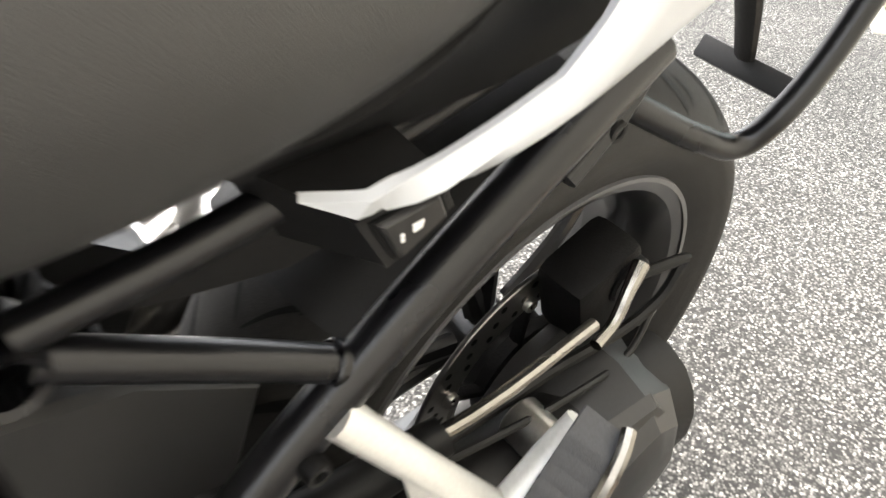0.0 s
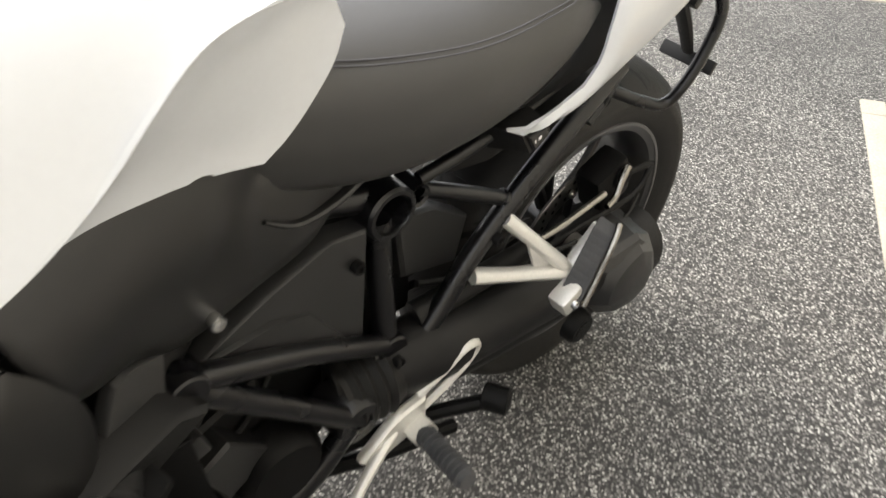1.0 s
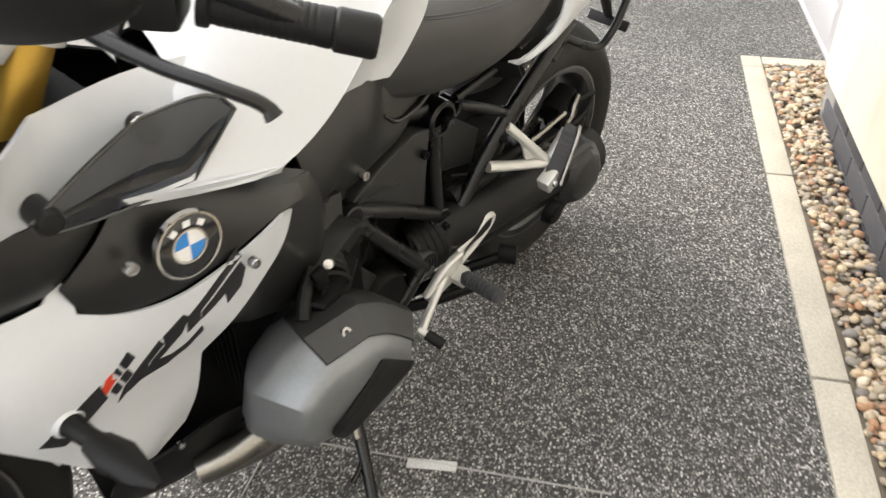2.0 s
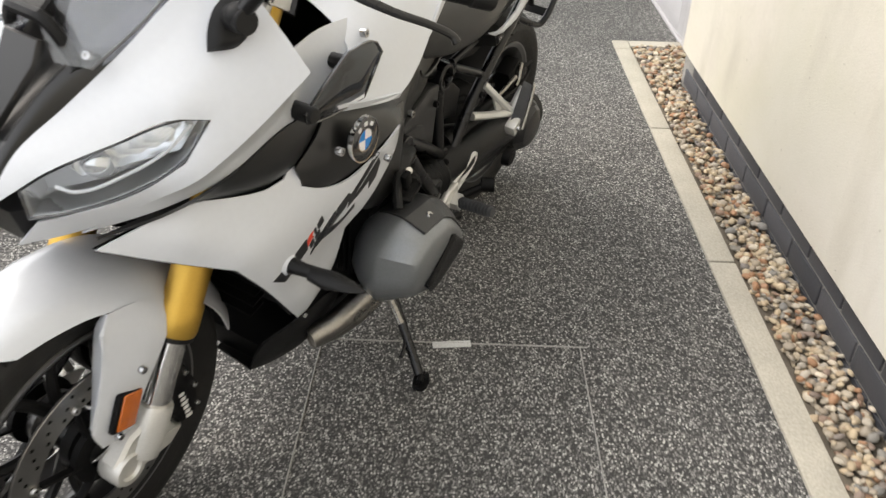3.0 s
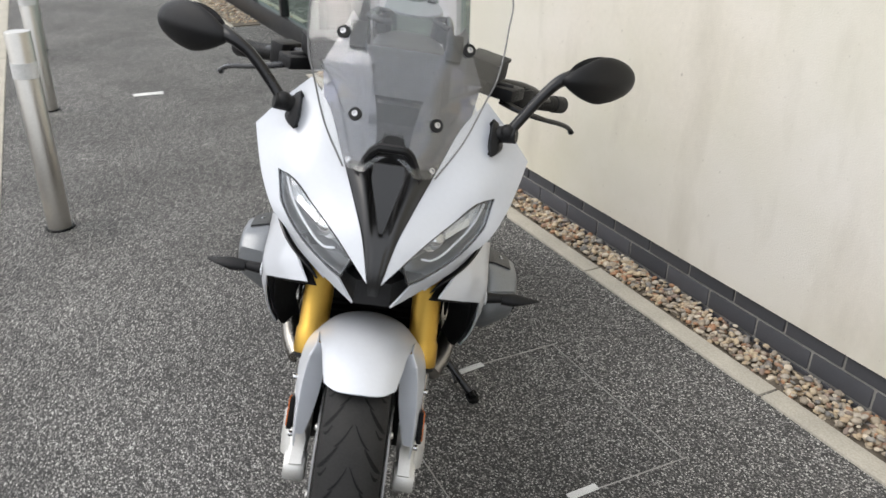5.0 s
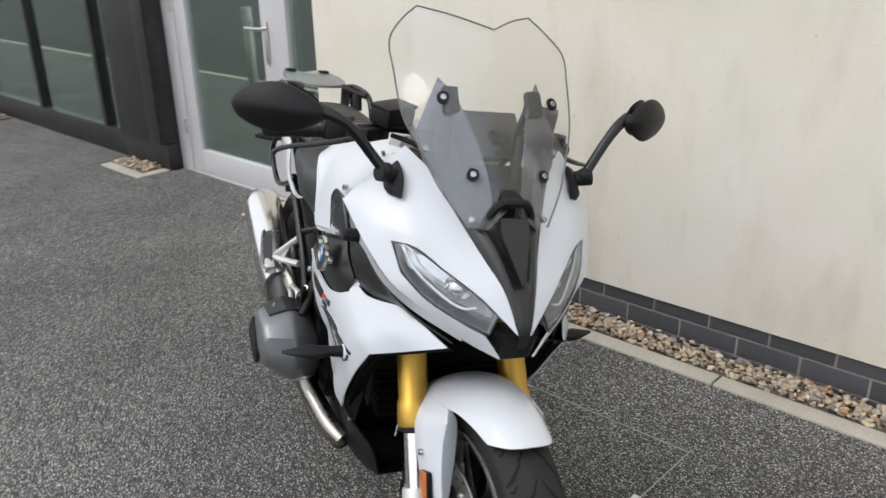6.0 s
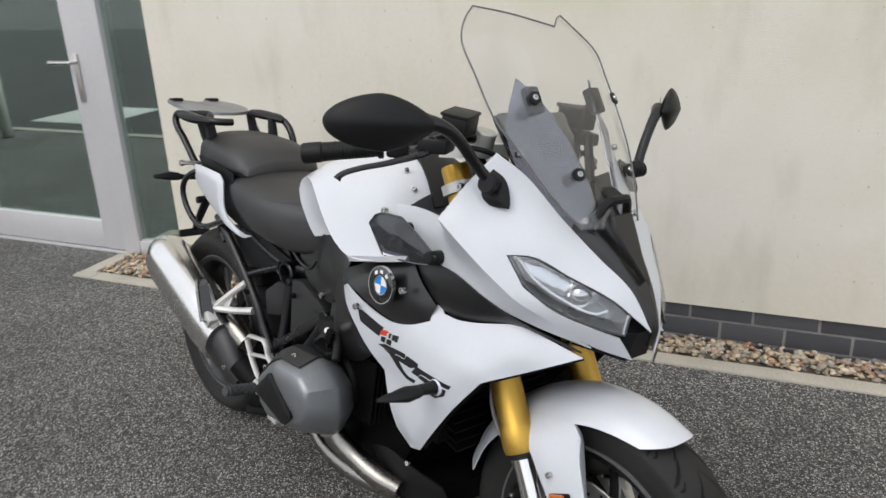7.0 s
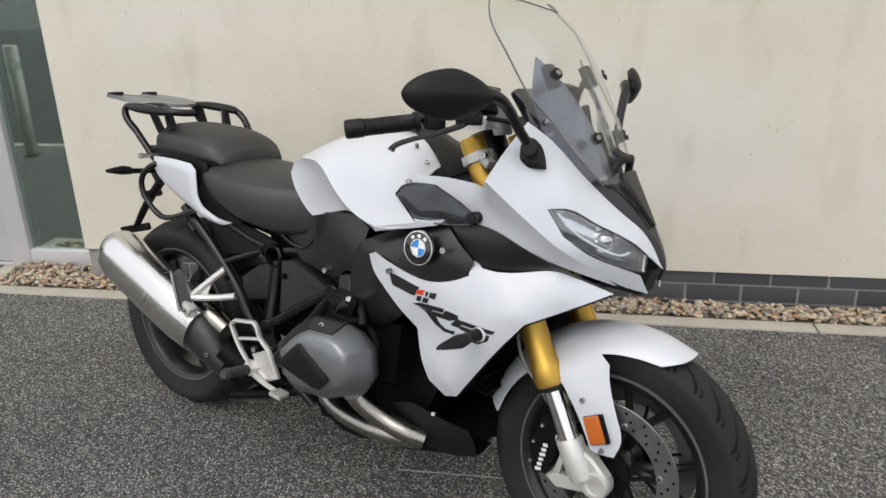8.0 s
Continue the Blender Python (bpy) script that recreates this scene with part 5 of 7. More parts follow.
for s, o in zip((1, -1), lows):
    part("fairing_bolt", bolt((1.058, s * 0.2675, 0.695), (0, s, 0), 0.0065), BOLT, o)


fairing_tree = BVHTree.FromObject(lows[0], bpy.context.evaluated_depsgraph_get())


def skin(x, z):
    """How far out the left lower fairing stands at a point of its side."""
    hit = fairing_tree.ray_cast(Vector((x, 0.5, z)), Vector((0, -1, 0)))[0]
    return hit.y if hit is not None else 0.25


# plain shapes in the colours of the side lettering
UPPER_STRIPES = (([(1.051, 0.687), (1.067, 0.687), (1.131, 0.670), (1.119, 0.649), (1.059, 0.662)], DECAL, "black_stripe"),
           ([(1.125, 0.663), (1.138, 0.667), (1.147, 0.665), (1.139, 0.659), (1.142, 0.655), (1.122, 0.654)], RED, "red_mark"),
           ([(1.148, 0.664), (1.154, 0.664), (1.150, 0.653), (1.145, 0.653)], DECAL, "black_mark"),
           ([(1.158, 0.664), (1.174, 0.665), (1.170, 0.651), (1.154, 0.652)], DECAL, "black_mark"),
           ([(1.126, 0.651), (1.138, 0.651), (1.134, 0.639), (1.123, 0.640)], DECAL, "black_mark"),
           ([(1.142, 0.650), (1.155, 0.650), (1.151, 0.638), (1.138, 0.639)], DECAL, "black_mark"))
LOWER_STRIPES = (([(1.114, 0.630), (1.133, 0.636), (1.194, 0.635), (1.191, 0.625), (1.165, 0.626), (1.161, 0.621)], DECAL, "black_stripe"),
           ([(1.129, 0.625), (1.161, 0.620), (1.167, 0.623), (1.190, 0.622), (1.198, 0.633), (1.229, 0.628), (1.229, 0.620), (1.208, 0.611), (1.171, 0.613), (1.181, 0.598), (1.196, 0.589), (1.222, 0.590), (1.218, 0.582), (1.191, 0.582), (1.167, 0.594), (1.144, 0.619)], DECAL, "black_stripe"),
           ([(1.210, 0.603), (1.225, 0.620), (1.317, 0.613), (1.312, 0.605), (1.239, 0.610), (1.230, 0.601)], DECAL, "black_stripe"),
           ([(1.231, 0.600), (1.238, 0.607), (1.306, 0.601), (1.303, 0.589), (1.281, 0.577), (1.257, 0.579), (1.267, 0.593)], DECAL, "black_stripe"))
AXIS, MIDDLE = Vector((0.93, -0.367)), Vector((1.182, 0.636))


def reading(xz):
    """The same shapes in the order in which they read on the left side."""
    out = []
    for p in xz:
        v = Vector(p)
        out.append(tuple(v - 2 * (v - MIDDLE).dot(AXIS) * AXIS))
    return out


def film(xz):
    """A thin film laid on the lower fairing."""
    bm = patch([(x, 0.25, z) for x, z in xz], 0.0, 0.0, (), (0, 1, 0), 0.006, 12, 8)
    for v in bm.verts:
        v.co.y = skin(v.co.x, v.co.z) + 0.0011
    return thicken(bm, 0.0016)


for xz, m, nm in UPPER_STRIPES + LOWER_STRIPES:
    part(nm, film(reading(xz)), m, lows[0])
    part(nm, flip(film(xz)), m, lows[1])


def indicator():
    stalk = tube([(1.280, 0.233, 0.599), (1.277, 0.267, 0.600), (1.271, 0.292, 0.600)], [0.014, 0.011, 0.010], 12, 4)
    return stalk


both("indicator", lambda: merge(indicator(), stack([[(1.290, 0.279, 0.599), (1.277, 0.278, 0.611), (1.258, 0.278, 0.598), (1.278, 0.279, 0.587)], [(1.293, 0.307, 0.599), (1.276, 0.306, 0.615), (1.249, 0.306, 0.598), (1.277, 0.307, 0.585)], [(1.282, 0.342, 0.599), (1.270, 0.341, 0.607), (1.253, 0.341, 0.599), (1.270, 0.342, 0.591)], [(1.267, 0.364, 0.598), (1.263, 0.364, 0.601), (1.259, 0.364, 0.598), (1.263, 0.364, 0.595)]], 4, 100)), BLACK, lows, "black turn indicator on a short stalk")
both("indicator_collar", lambda: lathe([(0.012, 0.0), (0.020, 0.0), (0.021, 0.004), (0.014, 0.012)], 20, along((1.280, 0.233, 0.599), (1.278, 0.292, 0.600))), WHITE, lows)
both("indicator_lens", lambda: patch([(1.291, 0.290, 0.597), (1.291, 0.307, 0.597), (1.281, 0.337, 0.598), (1.272, 0.354, 0.598), (1.276, 0.336, 0.604), (1.280, 0.306, 0.610), (1.282, 0.290, 0.608)], 0.0022, 0.002, (), (0.996, 0, 0.598), 0.006, 3), LENS, lows, "clear indicator lens")

# seats
def seat_loft(sections, crown=0.010):
    loops = []
    for x, w, top, bot, rnd in sections:
        h = top - bot
        loops.append([(x, 0, top), (x, w * 0.45, top - crown * 0.3), (x, w * 0.78, top - crown - rnd * 0.15), (x, w * 0.95, top - crown - rnd * 0.6), (x, w, top - crown - rnd - h * 0.15), (x, w * 0.98, bot + h * 0.2), (x, w * 0.9, bot),
                      (x, 0, bot - 0.004), (x, -w * 0.9, bot), (x, -w * 0.98, bot + h * 0.2), (x, -w, top - crown - rnd - h * 0.15), (x, -w * 0.95, top - crown - rnd * 0.6), (x, -w * 0.78, top - crown - rnd * 0.15), (x, -w * 0.45, top - crown * 0.3)])
    n = len(loops[0])
    cols = [spline([l[j] for l in loops], 5, corner=170) for j in range(n)]
    rows = [[c[i] for c in cols] for i in range(len(cols[0]))]
    bm = bmesh.new()
    rings = [[bm.verts.new(p) for p in spline(r, 4, True, 120)] for r in rows]
    for a, b in zip(rings, rings[1:]):
        for j in range(len(a)):
            bm.faces.new((a[j], a[(j + 1) % len(a)], b[(j + 1) % len(a)], b[j]))
    for ring in (rings[0], rings[-1]):
        c = bm.verts.new(sum((v.co for v in ring), Vector()) / len(ring))
        for j in range(len(ring)):
            bm.faces.new((ring[j], ring[(j + 1) % len(ring)], c))
    bmesh.ops.recalc_face_normals(bm, faces=bm.faces)
    return bm


RIDER = [(0.250, 0.132, 0.825, 0.775, 0.02), (0.300, 0.150, 0.832, 0.738, 0.035), (0.380, 0.158, 0.830, 0.702, 0.045), (0.470, 0.163, 0.826, 0.686, 0.05), (0.560, 0.150, 0.822, 0.676, 0.05), (0.640, 0.128, 0.822, 0.682, 0.045), (0.700, 0.112, 0.826, 0.703, 0.04), (0.735, 0.095, 0.815, 0.745, 0.03)]
rs = part("rider_seat", seat_loft(RIDER), SEAT, bike, "black textured rider seat with a stitched seam", 60)


def seam(off):
    pts = []
    for (x, w, top, bot, rnd), s in zip(RIDER[1:], (1.5, 1.7, 1.6, 1.35, 1.1, 0.95, 0.8)):
        s += off
        h = top - bot
        ys = [0.45 * w, 0.78 * w, 0.95 * w, w]
        zs = [top - 0.003, top - 0.010 - rnd * 0.15, top - 0.010 - rnd * 0.6, top - 0.010 - rnd - h * 0.15]
        pts.append((x, float(np.interp(s, (0, 1, 2, 3), ys)) + 0.0012, float(np.interp(s, (0, 1, 2, 3), zs)) + 0.0022))
    return [(0.262, pts[0][1] * 0.6, pts[0][2] - 0.002)] + pts


for off in (0.0, 0.16):
    both("seam", lambda: tube(seam(off), 0.0009, 6, 6), THREAD, (rs, rs), "grey double stitching")
PILL = [(-0.030, 0.060, 0.868, 0.835, 0.015), (0.000, 0.098, 0.900, 0.822, 0.03), (0.070, 0.120, 0.915, 0.815, 0.04), (0.160, 0.128, 0.915, 0.812, 0.04), (0.240, 0.132, 0.908, 0.812, 0.04), (0.290, 0.130, 0.890, 0.815, 0.035), (0.325, 0.112, 0.858, 0.818, 0.02)]
part("pillion_seat", seat_loft(PILL), SEAT, bike, "black raised pillion seat", 60)


# tail
def tail_panel():
    return patch([(0.046, 0.140, 0.818), (0.15, 0.150, 0.822), (0.235, 0.153, 0.819), (0.258, 0.155, 0.803), (0.264, 0.157, 0.765), (0.270, 0.158, 0.730), (0.288, 0.157, 0.704), (0.325, 0.156, 0.689), (0.372, 0.154, 0.674), (0.392, 0.140, 0.671), (0.374, 0.150, 0.664), (0.345, 0.147, 0.661), (0.275, 0.142, 0.668), (0.205, 0.139, 0.690), (0.135, 0.137, 0.718), (0.070, 0.134, 0.750), (0.034, 0.130, 0.778)], 0.010, 0.005, (), (0, 1, 0), 0.011, 5, 30, 0.022)


tails = both("tail_panel", tail_panel, WHITE, label="glossy white tail panel")
both("tail_inner", lambda: patch([(0.02, 0.115, 0.838), (0.16, 0.130, 0.840), (0.285, 0.140, 0.826), (0.310, 0.145, 0.745), (0.36, 0.140, 0.700), (0.41, 0.122, 0.676), (0.395, 0.11, 0.660), (0.25, 0.115, 0.68), (0.1, 0.11, 0.735)], 0, 0.004), BLACK, tails, "black inner tail panel")
tl = part("tail_unit", stack([[(0.285, -0.083, 0.667), (0.285, 0.083, 0.667), (0.287, 0.105, 0.804), (0.287, -0.105, 0.804)], [(0.060, -0.081, 0.727), (0.060, 0.081, 0.727), (0.061, 0.096, 0.821), (0.061, -0.096, 0.821)], [(-0.093, -0.053, 0.783), (-0.093, 0.053, 0.783), (-0.092, 0.059, 0.829), (-0.092, -0.059, 0.829)]], 3, 40), BLACK, bike, "black tail underside")
part("tail_lamp", box((0.012, 0.09, 0.028), pose(-0.100, 0.000, 0.810, 0, -10), 0.005), mat("red_lens", (0.30, 0.01, 0.01), 0.15, coat=0.8, vary=0.1), tl, "red tail lamp")

# seat heater switch under the tail, on the left
A4, B4, C4, D4 = (Vector(p) for p in ((0.376, 0.149, 0.662), (0.356, 0.150, 0.632), (0.326, 0.152, 0.655), (0.335, 0.151, 0.672)))
MID4 = (A4 + B4 + C4 + D4) / 4
sw = part("switch_panel", stack([[(0.398, 0.095, 0.665), (0.371, 0.095, 0.618), (0.332, 0.101, 0.638), (0.337, 0.102, 0.677)], [A4 - Vector((0, 0.006, 0)), B4 - Vector((0, 0.006, 0)), C4 - Vector((0, 0.006, 0)), D4 - Vector((0, 0.006, 0))], [MID4 + (p - MID4) * 0.93 for p in (A4, B4, C4, D4)]], 3, 40), BLACK, bike, "black seat heater switch box")
part("switch_well", stack([[MID4 + (p - MID4) * 0.74 + Vector((0, y, 0)) for p in (A4, B4, C4, D4)] for y in (-0.004, 0.0012)], 3, 40), DEEP, sw)
part("rocker", stack([[MID4 + (p - MID4) * k + Vector((0, y, 0)) for p in (A4, B4, C4, D4)] for y, k in ((-0.002, 0.66), (0.003, 0.64), (0.0045, 0.56))], 3, 40), SATIN, sw, "black rocker switch")
for t, w in ((0.30, 0.002), (0.50, 0.006), (0.72, 0.004)):
    q = (A4 + B4) / 2 * (1 - t) + (C4 + D4) / 2 * t
    part("switch_mark", box((w, 0.0008, 0.0045), pose(q.x, 0.1548, q.z, 0, 15, 3), 0.0003, 1), PURE, sw)



# rack
def rack_loop():
    return tube([(0.016, 0.122, 0.811), (-0.050, 0.128, 0.877), (-0.103, 0.130, 0.924), (-0.106, 0.127, 0.944), (-0.068, 0.126, 0.954), (0.029, 0.131, 0.955), (0.085, 0.133, 0.949), (0.128, 0.136, 0.922), (0.155, 0.136, 0.867), (0.159, 0.132, 0.827)], 0.0105, 12, 5, corner=100)


rk = (part("rack_tube", rack_loop(), FRAME, bike, "black luggage rack tube"), part("rack_tube", flip(tube([(0.016, 0.122, 0.811), (-0.050, 0.128, 0.877), (-0.103, 0.130, 0.924), (-0.106, 0.127, 0.944), (-0.068, 0.126, 0.954), (0.029, 0.131, 0.955), (0.094, 0.129, 0.953), (0.134, 0.105, 0.951), (0.138, 0.064, 0.950)], 0.0105, 12, 5, corner=100)), FRAME, bike, "black luggage rack tube"))
part("rack_lip", flip(tube([(-0.094, 0.124, 0.950), (-0.021, 0.135, 0.949), (0.060, 0.138, 0.949), (0.124, 0.117, 0.950)], [0.010, 0.017, 0.017, 0.012], 12, 5, squash=0.7)), BLACK, rk[1], "black plastic rack lip")
part("rack_plate", merge(stack([[(-0.275, -0.085, 0.966), (-0.275, -0.04, 0.966), (-0.209, -0.018, 0.965), (-0.209, 0.018, 0.965), (-0.275, 0.04, 0.966), (-0.275, 0.085, 0.966), (-0.125, 0.108, 0.961), (-0.045, 0.090, 0.956), (-0.005, 0.043, 0.954), (-0.005, -0.043, 0.954), (-0.045, -0.090, 0.956), (-0.125, -0.108, 0.961)],
                               [(-0.275, -0.082, 0.976), (-0.275, -0.042, 0.976), (-0.209, -0.020, 0.976), (-0.209, 0.020, 0.976), (-0.275, 0.042, 0.976), (-0.275, 0.082, 0.976), (-0.126, 0.102, 0.971), (-0.045, 0.084, 0.966), (-0.005, 0.039, 0.963), (-0.005, -0.039, 0.963), (-0.045, -0.084, 0.966), (-0.126, -0.102, 0.971)]], 3, 60)), GREYMETAL, bike, "grey luggage rack plate")
both("rack_hook", lambda: box((0.040, 0.034, 0.013), pose(-0.258, 0.062, 0.976, 0, -6), 0.004), BLACK, rk)
both("rack_stay", lambda: merge(tube([(0.005, 0.081, 0.882), (-0.037, 0.089, 0.952)], [0.016, 0.014], 10, 2, squash=0.5), tube([(0.086, 0.101, 0.897), (0.069, 0.105, 0.952)], [0.018, 0.014], 10, 2, squash=0.5), tube([(-0.083, 0.126, 0.950), (0.008, 0.075, 0.959), (0.100, 0.127, 0.947)], 0.010, 8, 3)), BLACK, rk, "black rack stay")
part("case_holder", tube([(0.165, 0.120, 0.643), (0.112, 0.143, 0.620), (0.078, 0.155, 0.613), (0.066, 0.164, 0.635), (0.045, 0.171, 0.697), (0.039, 0.170, 0.746), (0.053, 0.151, 0.786), (0.081, 0.128, 0.801)], 0.0085, 12, 6, corner=100), FRAME, bike, "black tube holder for a side case")
part("case_holder", flip(tube([(0.242, 0.140, 0.685), (0.119, 0.154, 0.643), (0.090, 0.158, 0.647), (0.020, 0.164, 0.712), (0.019, 0.164, 0.751), (0.051, 0.156, 0.788), (0.081, 0.132, 0.804)], 0.0085, 12, 6, corner=100)), FRAME, bike, "black tube holder for a side case")
both("case_pin", lambda: merge(rod((0.031, 0.106, 0.816), (0.029, 0.171, 0.818), 0.006), lathe([(0, 0.0), (0.008, 0), (0.009, 0.004), (0.008, 0.012), (0, 0.012)], 14, along((0.029, 0.166, 0.818), (0.029, 0.206, 0.818)))), BRUSHED, label="steel case pin")

# number plate bracket and rear indicators
pb = part("plate_bracket", merge(tube([(-0.053, 0, 0.773), (-0.127, 0, 0.699), (-0.215, 0, 0.60), (-0.262, 0, 0.535)], [0.022, 0.018, 0.015, 0.012], 10, 4, squash=0.7), box((0.012, 0.11, 0.026), pose(-0.27, 0, 0.520, 0, -24), 0.004), box((0.05, 0.06, 0.06), pose(-0.106, 0.000, 0.734, 0, -40), 0.008), box((0.02, 0.07, 0.02), pose(-0.174, 0.000, 0.655, 0, -35), 0.004)), BLACK, bike, "black empty number plate bracket")
both("rear_indicator", lambda: merge(tube([(-0.083, 0.032, 0.750), (-0.087, 0.105, 0.752), (-0.090, 0.135, 0.755)], [0.010, 0.008, 0.009], 10, 3), stack([[(-0.073, 0.130, 0.755), (-0.090, 0.130, 0.767), (-0.106, 0.129, 0.756), (-0.090, 0.130, 0.743)], [(-0.071, 0.160, 0.757), (-0.089, 0.160, 0.773), (-0.109, 0.159, 0.758), (-0.090, 0.160, 0.744)], [(-0.084, 0.210, 0.759), (-0.092, 0.209, 0.765), (-0.101, 0.209, 0.760), (-0.092, 0.209, 0.754)]], 4, 100)), BLACK, (pb, pb), "black rear indicator")
part("hugger", grid([[(REAR[0] + r * math.cos(a), y, REAR[2] + r * math.sin(a)) for y, r in ((-0.085, 0.302), (-0.05, 0.320), (0, 0.325), (0.05, 0.320), (0.085, 0.302))] for a in np.radians((38, 60, 80))], 4, 0.003, (0.004, 0, 0.999)), BLACK, bike, "black rear wheel hugger")

# exhaust
MA, MB = Vector((-0.138, -0.168, 0.503)), Vector((0.285, -0.166, 0.334))
MD = (MB - MA).normalized()


def muffler():
    up = Vector((0.004, 0, 0.999)) - MD * MD.z
    up.normalize()
    sd = MD.cross(up)
    loops = []
    for t, k in ((0.0, 0.80), (0.015, 0.92), (0.05, 1.0), (0.25, 1.02), (0.38, 1.0), (0.455, 0.90)):
        loops.append([tuple(MA + MD * t + sd * (0.066 * k * math.copysign(abs(math.cos(a)) ** 0.8, math.cos(a))) + up * (0.081 * k * math.copysign(abs(math.sin(a)) ** 0.85, math.sin(a)))) for a in np.linspace(0, 2 * math.pi, 20, endpoint=False)])
    return stack(loops, 2, 100)


mf = part("muffler", muffler(), MUFFLER, bike, "polished steel muffler")
part("muffler_end", lathe([(0, 0.02), (0.028, 0.02), (0.03, 0.004), (0.038, -0.004), (0.043, 0.004), (0.044, 0.012)], 28, along(MA + MD * 0.004, MB)), BLACK, mf, "black muffler outlet")
part("muffler_band", stack([[tuple(MA + MD * t + MD.cross(Vector((0.004, 0, 0.999))).normalized() * (0.0682 * math.cos(a)) + Vector((-MD.z, 0, MD.x)) * (0.0835 * math.sin(a))) for a in np.linspace(0, 2 * math.pi, 20, endpoint=False)] for t in (0.262, 0.266)], 2, 100, close=False), BRUSHED, mf)


def shield():
    up = Vector((0.004, 0, 0.999)) - MD * MD.z
    up.normalize()
    sd = MD.cross(up)
    loops = []
    for t, k, dn in ((0.448, 0.88, 0.004), (0.49, 0.82, 0.014), (0.545, 0.66, 0.03), (0.59, 0.42, 0.042)):
        loops.append([tuple(MA + MD * t - up * dn + sd * (0.054 * k * math.cos(a)) + up * (0.074 * k * math.sin(a))) for a in np.linspace(0, 2 * math.pi, 16, endpoint=False)])
    return stack(loops, 3, 100)


part("heat_shield", shield(), DARKGREY, mf, "dark grey heat shield")
part("shield_bolt", bolt((0.352, -0.200, 0.285), (0, -1, 0.1), 0.008), BOLT, mf)
part("silver_joint", tube([(0.275, -0.140, 0.385), (0.315, -0.138, 0.368), (0.365, -0.135, 0.345)], [0.04, 0.036, 0.03], 14, 4), HEADER, mf)
pipe = both("exhaust_header", lambda: tube([(0.935, 0.245, 0.391), (0.950, 0.232, 0.350), (1.000, 0.210, 0.312), (1.065, 0.192, 0.286), (1.111, 0.171, 0.272)], [0.024, 0.025, 0.025, 0.024, 0.022], 18, 6), HEADER, label="polished exhaust header pipe")
both("collector_pipe", lambda: tube([(1.106, 0.173, 0.270), (1.03, 0.192, 0.264), (0.95, 0.200, 0.266), (0.86, 0.198, 0.280), (0.810, 0.185, 0.293), (0.760, 0.149, 0.287), (0.660, 0.099, 0.252)], [0.022, 0.023, 0.024, 0.024, 0.023, 0.023, 0.023], 18, 6), HEADER, pipe, "polished lower exhaust pipe")
both("pipe_clamp", lambda: lathe([(0.026, -0.006), (0.029, -0.006), (0.030, 0.0), (0.029, 0.006), (0.026, 0.006)], 24, along((0.945, 0.238, 0.369), (0.952, 0.230, 0.345))), BRUSHED, pipe)
part("link_pipe", tube([(0.660, -0.049, 0.226), (0.560, -0.098, 0.237), (0.473, -0.158, 0.268), (0.408, -0.183, 0.315)], 0.032, 14, 5), DEEP, bike, "dark exhaust link pipe")


# engine
HEAD = [(0.728, 0.437), (0.800, 0.506), (0.850, 0.536), (0.942, 0.542), (0.980, 0.532), (1.020, 0.502), (1.030, 0.434), (1.000, 0.386), (0.893, 0.343), (0.791, 0.334), (0.744, 0.362)]
HX, HZ = 0.888, 0.444
OFFSET = Matrix.Translation((0.056, 0, 0.004))


def head_pair(name, make, material, parent=bike, label="", sharp=30):
    """The left cylinder stands a little ahead of the right one."""
    p = parent if isinstance(parent, tuple) else (parent, parent)
    return part(name, moved(make(), OFFSET), material, p[0], label, sharp), part(name, flip(make()), material, p[1], label, sharp)


def head_ring(y, k, grow=0.0):
    cx, cz = HX + (y - 0.245) * 0.28, HZ + (y - 0.245) * 0.22
    out = []
    for x, z in HEAD:
        d = Vector((x - HX, z - HZ))
        d = d * k + d.normalized() * grow
        out.append((cx + d.x, y, cz + d.y))
    return out


def head_shell():
    return stack([head_ring(y, k) for y, k in ((0.200, 0.70), (0.215, 0.80), (0.245, 0.95), (0.276, 1.0), (0.290, 0.985), (0.338, 0.735), (0.347, 0.68), (0.352, 0.60), (0.356, 0.30))], 3, 14)


heads = head_pair("cylinder_head", head_shell, GREYMETAL, label="grey boxer cylinder head cover", sharp=40)


def head_cap(seg, rings, t=0.006):
    """A thin sheet that lies on some of the sides of the cylinder head."""
    bm = bmesh.new()
    loops = [[bm.verts.new(p) for p in spline(head_ring(y, k, 0.0035), 3, True, 14)] for y, k in rings]
    n = len(loops[0])
    for a, b in zip(loops, loops[1:]):
        for j in range(n):
            if j // 3 in seg:
                bm.faces.new((a[j], a[(j + 1) % n], b[(j + 1) % n], b[j]))
    bmesh.ops.delete(bm, geom=[v for v in bm.verts if not v.link_faces], context="VERTS")
    bm.normal_update()
    c = Vector((HX, 0.2, HZ))
    if sum(((fc.calc_center_median() - c).dot(fc.normal) * fc.calc_area() for fc in bm.faces)) < 0:
        bmesh.ops.reverse_faces(bm, faces=bm.faces)
    return thicken(bm, t)


head_pair("head_top", lambda: head_cap((0, 1, 2, 10), ((0.222, 0.86), (0.245, 0.955), (0.276, 1.004), (0.291, 0.988), (0.318, 0.85), (0.334, 0.765))), DARKGREY, heads, "dark grey top of the head cover", 20)
head_pair("head_base", lambda: head_cap((8, 9), ((0.222, 0.86), (0.245, 0.955), (0.276, 1.004))), DARKGREY, heads, "dark lower edge of the head cover", 20)


